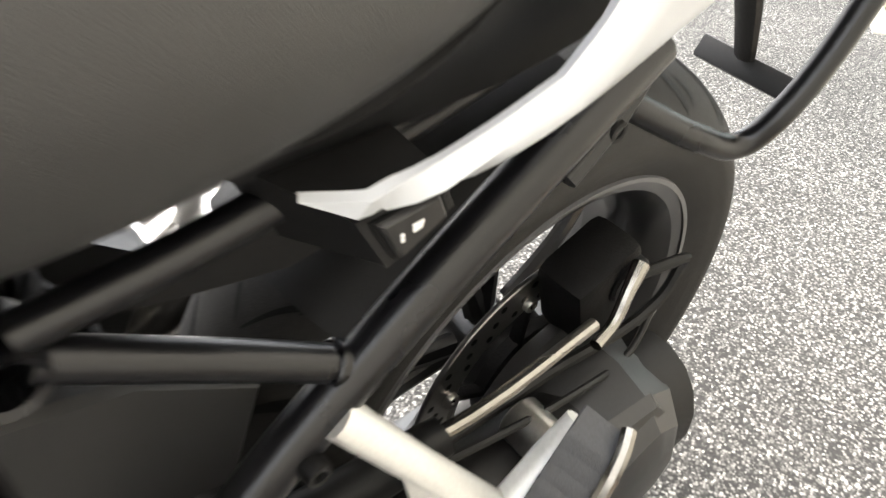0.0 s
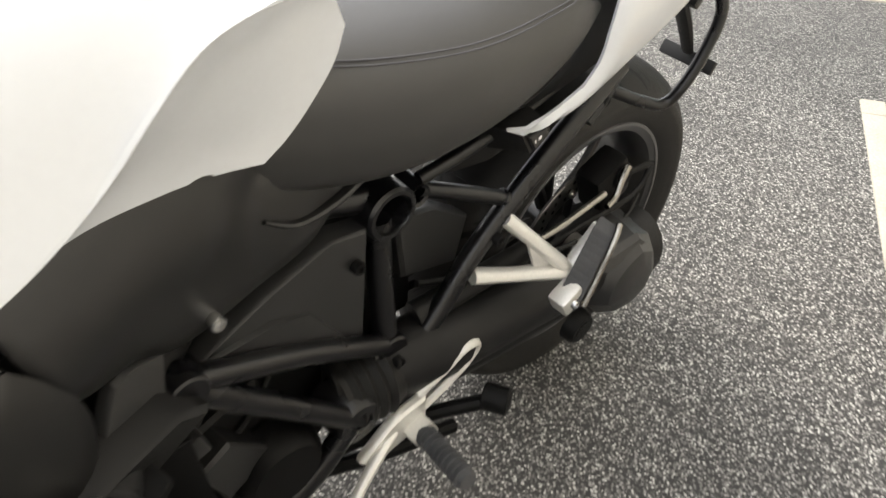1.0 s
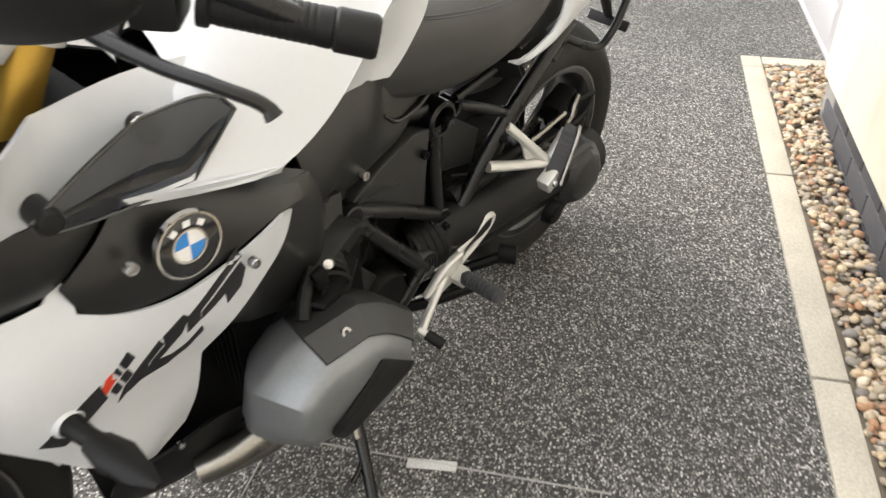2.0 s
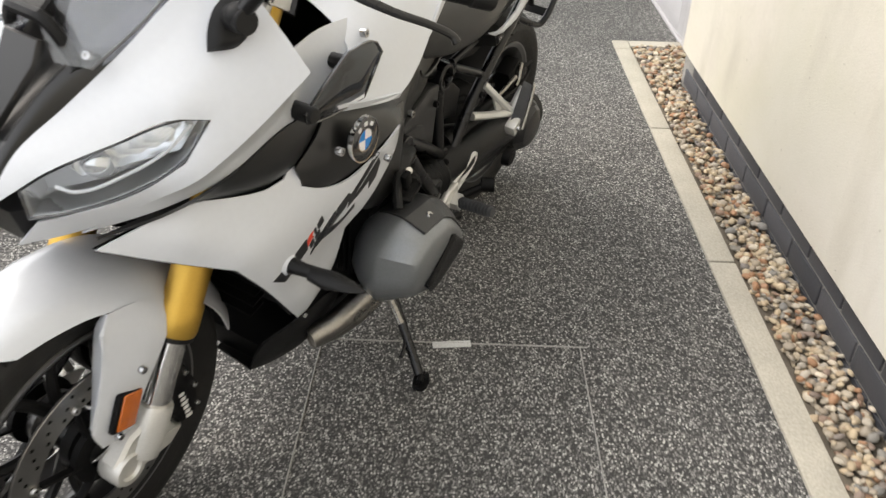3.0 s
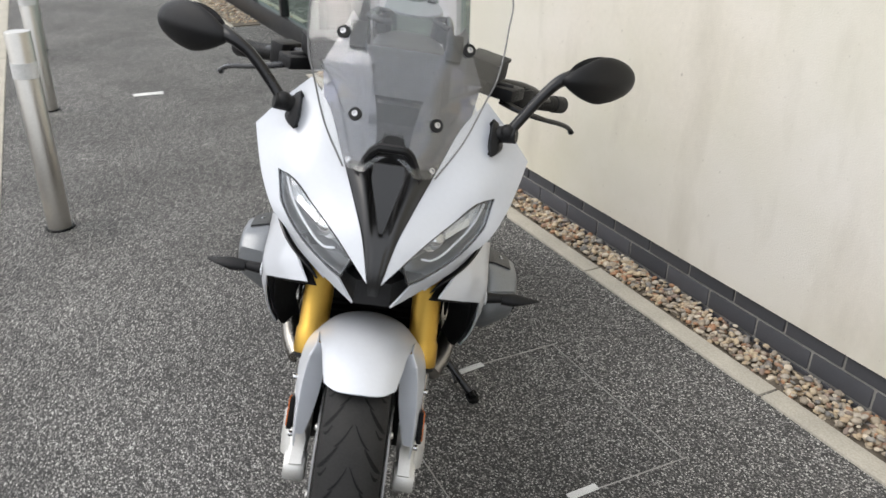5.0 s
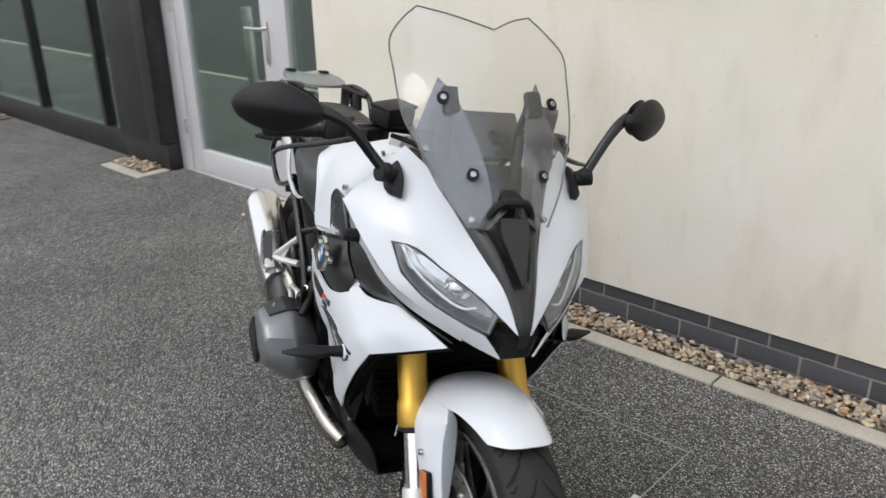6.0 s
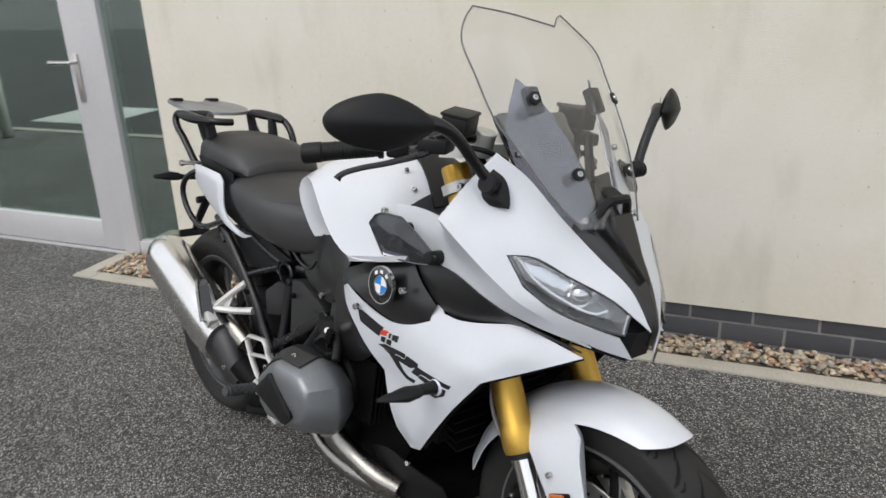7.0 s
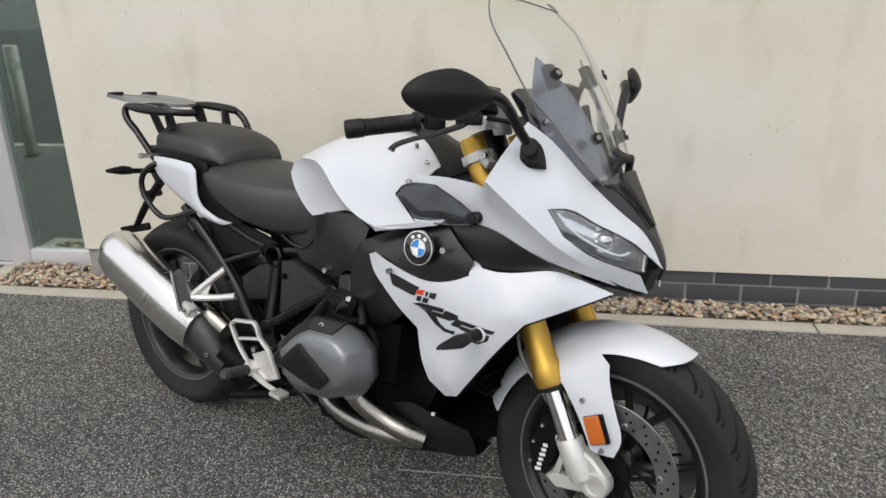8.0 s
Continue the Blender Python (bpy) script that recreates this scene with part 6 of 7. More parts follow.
def plug_cover():
    return patch([(0.880, 0.357, 0.505), (0.872, 0.357, 0.503), (0.806, 0.352, 0.442), (0.808, 0.352, 0.432), (0.925, 0.358, 0.408), (0.948, 0.360, 0.412), (0.970, 0.362, 0.436), (0.970, 0.362, 0.446)], 0.004, 0.018, (), (0, 1, 0.1), 0.010, 4, 20, 0.008)


head_pair("plug_cover", plug_cover, BLACK, heads, "dark plastic spark plug cover")
head_pair("head_bolt", lambda: bolt((0.905, 0.312, 0.540), (-0.1, 0.7, 0.8), 0.0085), BOLT, heads)
head_pair("head_bolt", lambda: bolt((0.800, 0.318, 0.398), (-0.3, 1, -0.4), 0.006), BOLT, heads)

barrels = both("cylinder_barrel", lambda: rod((0.926, 0.050, 0.480), (0.922, 0.218, 0.472), 0.075), DEEP, label="black finned cylinder barrel")
for i in range(7):
    both("fin", lambda: plate([(0.80, 0.40), (1.035, 0.40), (1.05, 0.55), (0.82, 0.55)], 0.125 + i * 0.012, 0.130 + i * 0.012, 0.0012), DEEP, barrels)
part("engine_block", stack([[(0.58, y * 0.62, 0.26), (0.60, y * 0.62, 0.56), (0.84, y * 0.72, 0.64), (1.06, y, 0.60), (1.12, y, 0.40), (1.04, y, 0.22), (0.80, y * 0.85, 0.17)] for y in (-0.135, -0.12, 0.12, 0.135)], 3, 34), DEEP, bike, "black engine block")
for x, z in ((0.70, 0.33), (0.84, 0.30)):
    both("engine_cover", lambda: lathe([(0, 0.165), (0.045, 0.163), (0.055, 0.15), (0.058, 0.12)], 24, Matrix.Translation((x, 0, z))), DEEP, label="black round engine cover")
both("inlet_tube", lambda: tube([(0.702, 0.063, 0.604), (0.794, 0.114, 0.584), (0.861, 0.164, 0.550), (0.897, 0.202, 0.514)], [0.024, 0.024, 0.023, 0.023], 14, 5), DEEP, label="black rubber inlet tube")
both("engine_rib", lambda: cast([(0.701, 0.145, 0.368), (0.763, 0.155, 0.441), (0.803, 0.159, 0.419), (0.771, 0.156, 0.344)], 0.03, 0.004), DARKGREY)
both("cylinder_rail", lambda: cast([(0.859, 0.203, 0.567), (0.937, 0.216, 0.555), (0.968, 0.251, 0.561), (0.954, 0.269, 0.556), (0.891, 0.256, 0.554), (0.850, 0.228, 0.554)], 0.012, 0.003, (0.007, 0.204, 0.998)), DEEP, label="black plastic rail over the cylinder")
throttles = both("throttle_body", lambda: merge(cast([(0.790, 0.190, 0.560), (0.820, 0.200, 0.582), (0.880, 0.225, 0.590), (0.945, 0.240, 0.575), (0.935, 0.235, 0.548), (0.850, 0.205, 0.540)], 0.07, 0.006, (0.1, 1, 0.3), n=1, corner=5), rod((0.86, 0.15, 0.560), (0.905, 0.225, 0.556), 0.028)), BLACK, label="black throttle body over the cylinder")
both("injector", lambda: rod((0.910, 0.232, 0.582), (0.922, 0.242, 0.594), 0.007), BRUSHED, throttles, "bright injector")
both("cable_clip", lambda: merge(box((0.020, 0.012, 0.030), pose(0.945, 0.250, 0.590, 0, 20), 0.003), rod((0.940, 0.244, 0.568), (0.940, 0.256, 0.568), 0.006)), DEEP, throttles)
both("rubber_ring", lambda: merge(*[lathe([(0.026, -0.003), (0.030, 0.0), (0.026, 0.003)], 20, along((0.900 + 0.008 * k, 0.216 + 0.012 * k, 0.556 - 0.002 * k), (0.96, 0.31, 0.54))) for k in range(3)]), HOSE, throttles)
both("hose_clip", lambda: lathe([(0.024, -0.005), (0.027, -0.004), (0.027, 0.004), (0.024, 0.005)], 20, along((0.861, 0.164, 0.550), (0.897, 0.202, 0.514))), BRUSHED)
both("wiring", lambda: tube([(0.743, 0.100, 0.513), (0.784, 0.133, 0.472), (0.833, 0.150, 0.460), (0.872, 0.165, 0.479)], 0.005, 8, 5), HOSE)
both("wiring", lambda: tube([(0.661, 0.090, 0.452), (0.722, 0.119, 0.410), (0.782, 0.138, 0.409), (0.843, 0.160, 0.439)], 0.0045, 8, 5), HOSE)
both("sensor", lambda: merge(rod((0.804, 0.124, 0.482), (0.804, 0.164, 0.477), 0.012), box((0.022, 0.018, 0.03), pose(0.804, 0.164, 0.487, 0, 20), 0.003)), DARKGREY)
both("casing_rib", lambda: cast([(0.660, 0.104, 0.347), (0.702, 0.111, 0.452), (0.783, 0.126, 0.441), (0.801, 0.129, 0.333)], 0.03, 0.005), BLACK)
both("coil_boot", lambda: tube([(0.938, 0.229, 0.588), (0.968, 0.246, 0.569), (0.984, 0.261, 0.549)], [0.010, 0.009, 0.010], 10, 4), HOSE)

# radiator, spoiler, inner black
rad = part("radiator", box((0.03, 0.30, 0.26), pose(1.214, 0.000, 0.542, 0, 14), 0.004), DEEP, bike, "black radiator")
for i in range(14):
    part("fin", box((0.034, 0.29, 0.0035), pose(1.207 - 0.06 * (i / 13 - 0.5), 0, 0.425 + i * 0.0185, 0, 14), 0), DEEP, rad)
part("inner_duct", stack([[(1.12, y, 0.62), (1.12, y, 0.86), (1.30, y * 0.9, 0.84), (1.42, y * 0.55, 0.75), (1.30, y * 0.85, 0.72), (1.20, y, 0.66)] for y in (-0.17, 0.17)], 3, 34), DEEP, bike, "black inner air duct")
sp = both("belly_spoiler", lambda: patch([(1.005, 0.172, 0.335), (1.035, 0.172, 0.346), (1.070, 0.170, 0.352), (1.130, 0.160, 0.334), (1.206, 0.136, 0.312), (1.218, 0.126, 0.285), (1.224, 0.118, 0.246), (1.170, 0.132, 0.236), (1.097, 0.155, 0.250), (1.050, 0.166, 0.285)], 0.005, 0.006, (), (0, 1, -0.2), 0.012, 4, 36), BLACK, label="black belly spoiler")
both("spoiler_floor", lambda: patch([(1.050, 0.165, 0.284), (1.097, 0.154, 0.249), (1.170, 0.131, 0.235), (1.224, 0.117, 0.245), (1.205, 0.02, 0.232), (1.06, 0.02, 0.225)], 0, 0.004, (), (0, 0.2, -1), 0.02, 3, 40), BLACK, sp)
both("spoiler_bolt", lambda: bolt((1.128, 0.166, 0.342), (0.1, 1, 0.3), 0.0055), BOLT, sp)
part("sump_guard", stack([[(0.72, -0.11, 0.185), (0.72, 0.11, 0.185), (0.72, 0.12, 0.215), (0.72, -0.12, 0.215)], [(1.02, -0.13, 0.20), (1.02, 0.13, 0.20), (1.02, 0.14, 0.26), (1.02, -0.14, 0.26)], [(1.192, -0.112, 0.235), (1.192, 0.112, 0.235), (1.206, 0.120, 0.299), (1.206, -0.120, 0.299)]], 3, 40), DEEP, bike, "black sump guard")

# frame
JT, JB = (0.523, 0.090, 0.595), (0.527, 0.117, 0.390)


def big_ring():
    return lathe([(0.024, -0.03), (0.024, 0.018), (0.026, 0.022), (0.031, 0.022), (0.034, 0.018), (0.035, -0.05), (0.024, -0.05)], 36, Matrix.Translation(JT))


fr = both("main_frame", lambda: tube([(0.530, 0.082, 0.606), (0.598, 0.075, 0.619), (0.702, 0.085, 0.626), (0.804, 0.111, 0.614)], [0.018, 0.016, 0.016, 0.016], 14, 5), FRAME, label="black tubular steel frame")
both("frame_ring", big_ring, FRAME, fr, "open tube end in the frame")
both("frame_hole", lambda: lathe([(0, -0.02), (0.0245, -0.02)], 28, Matrix.Translation(JT)), DEEP, fr)
both("frame_ring", lambda: lathe([(0.011, -0.02), (0.011, 0.012), (0.015, 0.014), (0.017, 0.010), (0.017, -0.02)], 24, Matrix.Translation((0.479, 0.090, 0.597))), FRAME, fr)
both("down_tube", lambda: tube([(0.530, 0.092, 0.582), (0.527, 0.102, 0.492), (0.524, 0.115, 0.408)], 0.0155, 14, 4), FRAME, fr)
both("cross_tube", lambda: tube([(0.469, 0.093, 0.598), (0.401, 0.109, 0.571), (0.338, 0.124, 0.544)], 0.0098, 14, 3), FRAME, fr)
both("tube_collar", lambda: rod((0.353, 0.120, 0.550), (0.332, 0.125, 0.541), 0.0125), FRAME, fr)
both("seat_rail", lambda: tube([(0.473, 0.093, 0.612), (0.409, 0.099, 0.629), (0.336, 0.105, 0.656), (0.193, 0.105, 0.707), (0.061, 0.091, 0.762)], 0.009, 12, 4), FRAME, fr)
both("gusset", lambda: cast([(0.467, 0.092, 0.609), (0.410, 0.098, 0.627), (0.336, 0.104, 0.653), (0.320, 0.101, 0.610), (0.361, 0.097, 0.596), (0.421, 0.094, 0.601)], 0.010, 0.002), BLACK, fr, "black flat frame gusset")
both("stay_tube", lambda: tube([(0.162, 0.120, 0.679), (0.238, 0.125, 0.631), (0.341, 0.126, 0.543), (0.406, 0.125, 0.472), (0.445, 0.125, 0.413), (0.492, 0.125, 0.358), (0.520, 0.125, 0.332)], 0.0140, 16, 4), FRAME, fr, "black rear stay tube")
both("case_bracket", lambda: merge(tube([(0.173, 0.123, 0.663), (0.187, 0.123, 0.644), (0.217, 0.125, 0.616)], [0.010, 0.012, 0.011], 10, 3, squash=0.8), rod((0.196, 0.117, 0.654), (0.196, 0.132, 0.654), 0.012)), FRAME, fr)
both("lower_tube", lambda: tube([(0.528, 0.121, 0.402), (0.661, 0.136, 0.488), (0.799, 0.159, 0.570)], 0.0135, 14, 4), FRAME, fr)
both("lower_tube", lambda: tube([(0.799, 0.161, 0.559), (0.702, 0.153, 0.452), (0.595, 0.151, 0.337)], 0.0145, 14, 4), FRAME, fr)
both("pivot_tube", lambda: tube([(0.605, 0.153, 0.342), (0.655, 0.152, 0.283), (0.72, 0.14, 0.225)], 0.015, 14, 4), FRAME, fr)
both("frame_joint", lambda: rod((0.522, 0.097, 0.395), (0.523, 0.134, 0.395), 0.022), FRAME, fr)
both("frame_joint", lambda: rod((0.802, 0.144, 0.566), (0.802, 0.174, 0.566), 0.020), FRAME, fr)
both("pivot_ring", lambda: lathe([(0.014, -0.05), (0.014, 0.006), (0.018, 0.012), (0.030, 0.012), (0.034, 0.006), (0.035, -0.05)], 32, Matrix.Translation((0.596, 0.151, 0.340))), FRAME, fr)
both("pivot_cap", lambda: lathe([(0, 0.006), (0.010, 0.006), (0.013, 0.002), (0.014, -0.01)], 24, Matrix.Translation((0.596, 0.151, 0.340))), SILVER, fr, "silver swing arm pivot cap")
both("frame_plate", lambda: plate([(0.50, 0.40), (0.55, 0.40), (0.56, 0.36), (0.62, 0.35), (0.60, 0.29), (0.54, 0.29), (0.51, 0.33)], 0.108, 0.130, 0.004), FRAME, fr)
for s, o in zip((1, -1), fr):
    part("frame_bolt", bolt((0.524, s * 0.143, 0.385), (0, s, 0), 0.008), DEEP, o)
    part("frame_bolt", bolt((0.492, s * 0.146, 0.325), (0, s, 0), 0.009), BOLT, o)
    part("frame_bolt", bolt((0.257, s * 0.127, 0.598), (0, s, 0), 0.007), DEEP, o)
    part("frame_bolt", bolt((0.190, s * 0.130, 0.640), (0, s, 0), 0.007), DEEP, o)
    part("frame_bolt", bolt((0.372, s * 0.142, 0.508), (0, s, 0), 0.008), DEEP, o)


def side_box():
    base = cast([(0.556, 0.110, 0.590), (0.605, 0.112, 0.600), (0.690, 0.122, 0.578), (0.772, 0.134, 0.552), (0.742, 0.134, 0.520), (0.690, 0.128, 0.500), (0.655, 0.124, 0.470), (0.556, 0.114, 0.412)], 0.03, 0.004, n=1, corner=5)
    fold = cast([(0.640, 0.124, 0.528), (0.690, 0.131, 0.548), (0.765, 0.138, 0.551), (0.740, 0.138, 0.522), (0.690, 0.134, 0.503), (0.655, 0.129, 0.474), (0.566, 0.118, 0.420)], 0.02, 0.005, n=1, corner=5)
    return merge(base, fold)



sb = both("side_box", side_box, DARKGREY, label="dark grey side box behind the frame")
both("rear_box", lambda: cast([(0.495, 0.085, 0.561), (0.428, 0.080, 0.544), (0.356, 0.077, 0.496), (0.376, 0.084, 0.429), (0.475, 0.088, 0.456)], 0.03, 0.005), DARKGREY, label="dark grey plastic cover behind the frame tube")
for s, o in zip((1, -1), sb):
    part("box_bolt", bolt((0.575, s * 0.117, 0.551), (0, s, 0.1), 0.008), DEEP, o)


def knee_panel():
    return patch([(0.555, 0.095, 0.682), (0.639, 0.105, 0.697), (0.689, 0.112, 0.725), (0.706, 0.122, 0.768), (0.761, 0.140, 0.785), (0.838, 0.160, 0.785), (0.930, 0.187, 0.757), (0.918, 0.199, 0.702), (0.901, 0.197, 0.656), (0.879, 0.184, 0.640), (0.863, 0.177, 0.637), (0.838, 0.165, 0.630), (0.804, 0.151, 0.605), (0.767, 0.140, 0.597), (0.701, 0.123, 0.600), (0.629, 0.109, 0.611), (0.597, 0.101, 0.633)], 0.003, 0.006, [(0.750, 0.148, 0.703), (0.802, 0.162, 0.671), (0.850, 0.181, 0.699)], (0, 1, 0), 0.011, 4, 26, 0.010)


kp = both("knee_panel", knee_panel, SATIN, label="satin black knee panel below the tank")
for s, o in zip((1, -1), kp):
    part("panel_bolt", bolt((0.760, s * 0.150, 0.612), (0, s, 0.1), 0.008), BOLT, o)
both("seat_base", lambda: tube([(0.547, 0.095, 0.660), (0.598, 0.103, 0.645), (0.650, 0.111, 0.645), (0.692, 0.124, 0.674)], [0.008, 0.009, 0.008, 0.003], 10, 5, squash=0.7), SATIN, kp, "raised rim of the panel")
both("rear_flange", lambda: cast([(0.839, 0.161, 0.623), (0.809, 0.154, 0.613), (0.818, 0.167, 0.578), (0.852, 0.193, 0.530), (0.898, 0.204, 0.512), (0.883, 0.193, 0.593), (0.861, 0.176, 0.628)], 0.015, 0.005), DARKGREY, kp, "dark grey flange of the panel")
part("tail_side_panel", cast([(0.250, -0.109, 0.661), (0.359, -0.106, 0.676), (0.531, -0.096, 0.632), (0.499, -0.096, 0.600), (0.297, -0.107, 0.556)], 0.008, 0.002, (0, -1, 0)), BLACK, bike, "black panel under the tail")
part("under_seat", stack([[(0.30, y, 0.67), (0.30, y, 0.74), (0.72, y * 1.1, 0.72), (0.78, y * 1.2, 0.60), (0.62, y, 0.50), (0.54, y * 0.9, 0.56), (0.47, y * 0.8, 0.64)] for y in (-0.085, -0.08, 0.08, 0.085)], 3, 34), DEEP, bike, "black battery box under the seat")
part("gearbox", stack([[(0.445, y, 0.38), (0.455, y, 0.52), (0.50, y, 0.57), (0.58, y, 0.56), (0.60, y, 0.36)] for y in (-0.07, -0.06, 0.06, 0.07)], 3, 34), DEEP, bike, "black gearbox housing")
part("rear_shock", merge(rod((0.399, 0, 0.366), (0.494, 0, 0.611), 0.022), tube([(0.41 + 0.0014 * i + 0.0, 0.042 * math.cos(i * 0.7), 0.38 + 0.0032 * i) if False else (0.405 + 0.00145 * i + 0.042 * math.sin(i * 0.7) * 0.9, 0.042 * math.cos(i * 0.7), 0.375 + 0.0032 * i - 0.016 * math.sin(i * 0.7)) for i in range(56)], 0.006, 8, 2)), DEEP, bike, "black rear shock and spring")

# swing arm with shaft drive on the left
sa = part("swing_arm", merge(tube([(0.600, 0.098, 0.343), (0.460, 0.121, 0.347), (0.292, 0.134, 0.339), (0.110, 0.139, 0.327), (0.003, 0.140, 0.319)], [0.045, 0.050, 0.045, 0.046, 0.06], 18, 6, squash=1.1), tube([(0.600, 0.095, 0.305), (0.405, 0.119, 0.289), (0.213, 0.134, 0.283), (0.055, 0.139, 0.281)], [0.03, 0.035, 0.03, 0.03], 12, 5)), BLACK, bike, "black shaft drive swing arm")
FD = [(0.150, 0.330), (0.118, 0.378), (0.070, 0.398), (0.020, 0.376), (-0.010, 0.320), (0.000, 0.250), (0.050, 0.225), (0.110, 0.238), (0.150, 0.280)]
part("final_drive", stack([[(0.07 + (x - 0.07) * k + dx, y, 0.31 + (z - 0.31) * k) for x, z in FD] for y, k, dx in ((0.075, 0.9, 0), (0.09, 1.0, 0), (0.140, 1.0, 0), (0.175, 0.93, 0.004), (0.198, 0.70, 0.004), (0.206, 0.45, 0.0))], 4, 34), DARKGREY, sa, "dark grey final drive housing", 24)
part("drive_rib", stack([[(0.164, 0.164, 0.375), (0.069, 0.175, 0.394), (0.059, 0.181, 0.374), (0.144, 0.180, 0.355)], [(0.165, 0.178, 0.371), (0.070, 0.185, 0.388), (0.059, 0.189, 0.378), (0.144, 0.188, 0.359)]], 3, 40), DARKGREY, sa)
part("drive_eye", rod((0.177, 0.129, 0.396), (0.179, 0.171, 0.396), 0.018), BRUSHED, sa)
part("drive_cap", merge(lathe([(0, 0.012), (0.024, 0.012), (0.028, 0.006), (0.03, -0.01)], 24, Matrix.Translation((0.172, 0.179, 0.254))), lathe([(0, 0.006), (0.016, 0.006), (0.018, 0)], 20, Matrix.Translation((0.172, 0.186, 0.254)))), DEEP, sa)
part("torque_rod", tube([(0.302, 0.129, 0.444), (0.250, 0.139, 0.457), (0.134, 0.138, 0.473)], 0.0050, 10, 4), HEADER, sa, "steel torque rod")
part("rod_sleeve", tube([(0.468, 0.106, 0.401), (0.360, 0.124, 0.427), (0.270, 0.137, 0.451)], [0.020, 0.017, 0.013], 12, 4), HOSE, sa)
part("banjo_pipe", tube([(0.055, 0.119, 0.479), (0.073, 0.126, 0.464), (0.086, 0.131, 0.442), (0.110, 0.135, 0.435)], [0.007, 0.0055, 0.005, 0.005], 10, 4), HEADER, sa, "silver brake hose elbow")
part("rear_caliper", merge(box((0.075, 0.05, 0.085), pose(0.055, 0.085, 0.433, 0, 25), 0.012), rod((0.043, 0.060, 0.451), (0.045, 0.115, 0.451), 0.022)), DEEP, sa, "black rear brake caliper")
part("rear_hose", tube([(0.055, 0.115, 0.461), (0.003, 0.130, 0.471), (0.019, 0.130, 0.431), (0.131, 0.119, 0.403), (0.306, 0.110, 0.395), (0.447, 0.084, 0.429)], 0.005, 8, 5), HOSE, sa)
part("sensor_lead", tube([(-0.007, 0.120, 0.401), (0.036, 0.134, 0.386), (0.132, 0.144, 0.403), (0.230, 0.140, 0.414), (0.352, 0.120, 0.406)], 0.0032, 8, 5), HOSE, sa, "silver sensor lead")
part("boot", lathe([(0.05, 0)] + [(0.05 + 0.006 * (i % 2), 0.008 + i * 0.008) for i in range(9)] + [(0.045, 0.085)], 24, along((0.600, 0.108, 0.343), (0.451, 0.121, 0.347))), HOSE, sa, "ribbed rubber drive boot")


# passenger foot rests
def rest_bracket():
    hub = (0.272, 0.192, 0.440)
    a = tube([(0.356, 0.134, 0.529), (0.315, 0.164, 0.486), hub], [0.013, 0.0115, 0.013], 12, 4, squash=0.8)
    b = tube([(0.405, 0.138, 0.460), (0.340, 0.162, 0.446), hub], [0.013, 0.012, 0.014], 12, 4, squash=0.8)
    c = tube([hub, (0.246, 0.192, 0.472), (0.232, 0.194, 0.500)], [0.012, 0.010, 0.007], 10, 4, squash=0.8)
    d = box((0.040, 0.030, 0.034), pose(0.288, 0.210, 0.412, 0, 30, 0), 0.006)
    web = cast([(0.330, 0.158, 0.492), (0.290, 0.182, 0.452), (0.320, 0.170, 0.452)], 0.006, 0.002)
    return merge(a, b, c, d, web)


def rest_rubber():
    lo = [(0.294, 0.203, 0.428), (0.280, 0.229, 0.412), (0.263, 0.225, 0.421), (0.276, 0.199, 0.436)]
    hi = [(0.252, 0.200, 0.511), (0.239, 0.224, 0.502), (0.223, 0.220, 0.508), (0.234, 0.196, 0.518)]
    loops = []
    for k in range(9):
        for t, g in ((k / 9, 0.93), (k / 9 + 0.02, 1.0), (k / 9 + 0.085, 1.0), (k / 9 + 0.105, 0.93)):
            ring = [Vector(a) * (1 - t) + Vector(b) * t for a, b in zip(lo, hi)]
            c = sum(ring, Vector()) / 4
            loops.append([c + (p - c) * g for p in ring])
    return stack(loops, 2, 60)


pr = both("passenger_rest", rest_bracket, SILVER, label="silver cast passenger foot rest bracket")
both("rest_rubber", rest_rubber, PEGRUB, pr, "grey ribbed rubber on the folded foot rest")
both("rest_edge", lambda: tube([(0.277, 0.233, 0.406), (0.258, 0.231, 0.453), (0.235, 0.226, 0.506), (0.224, 0.220, 0.512)], 0.0045, 8, 4), HEADER, pr)
both("rest_bolt", lambda: bolt((0.290, 0.226, 0.412), (0, 1, 0), 0.007), BOLT, pr)


# rider foot rests, levers and stands
def rider_plate():
    outer = tube([(0.501, 0.161, 0.321), (0.460, 0.164, 0.345), (0.421, 0.167, 0.369), (0.408, 0.168, 0.364), (0.417, 0.168, 0.344), (0.453, 0.165, 0.313), (0.497, 0.163, 0.289)], 0.0075, 8, 5, corner=100, squash=0.8)
    web = plate([(0.495, 0.325), (0.545, 0.315), (0.60, 0.270), (0.585, 0.25), (0.53, 0.262), (0.490, 0.275)], 0.158, 0.174, 0.004)
    hinge = box((0.036, 0.04, 0.03), pose(0.512, 0.178, 0.280, 10, 30, 0), 0.005)
    return merge(outer, web, hinge)


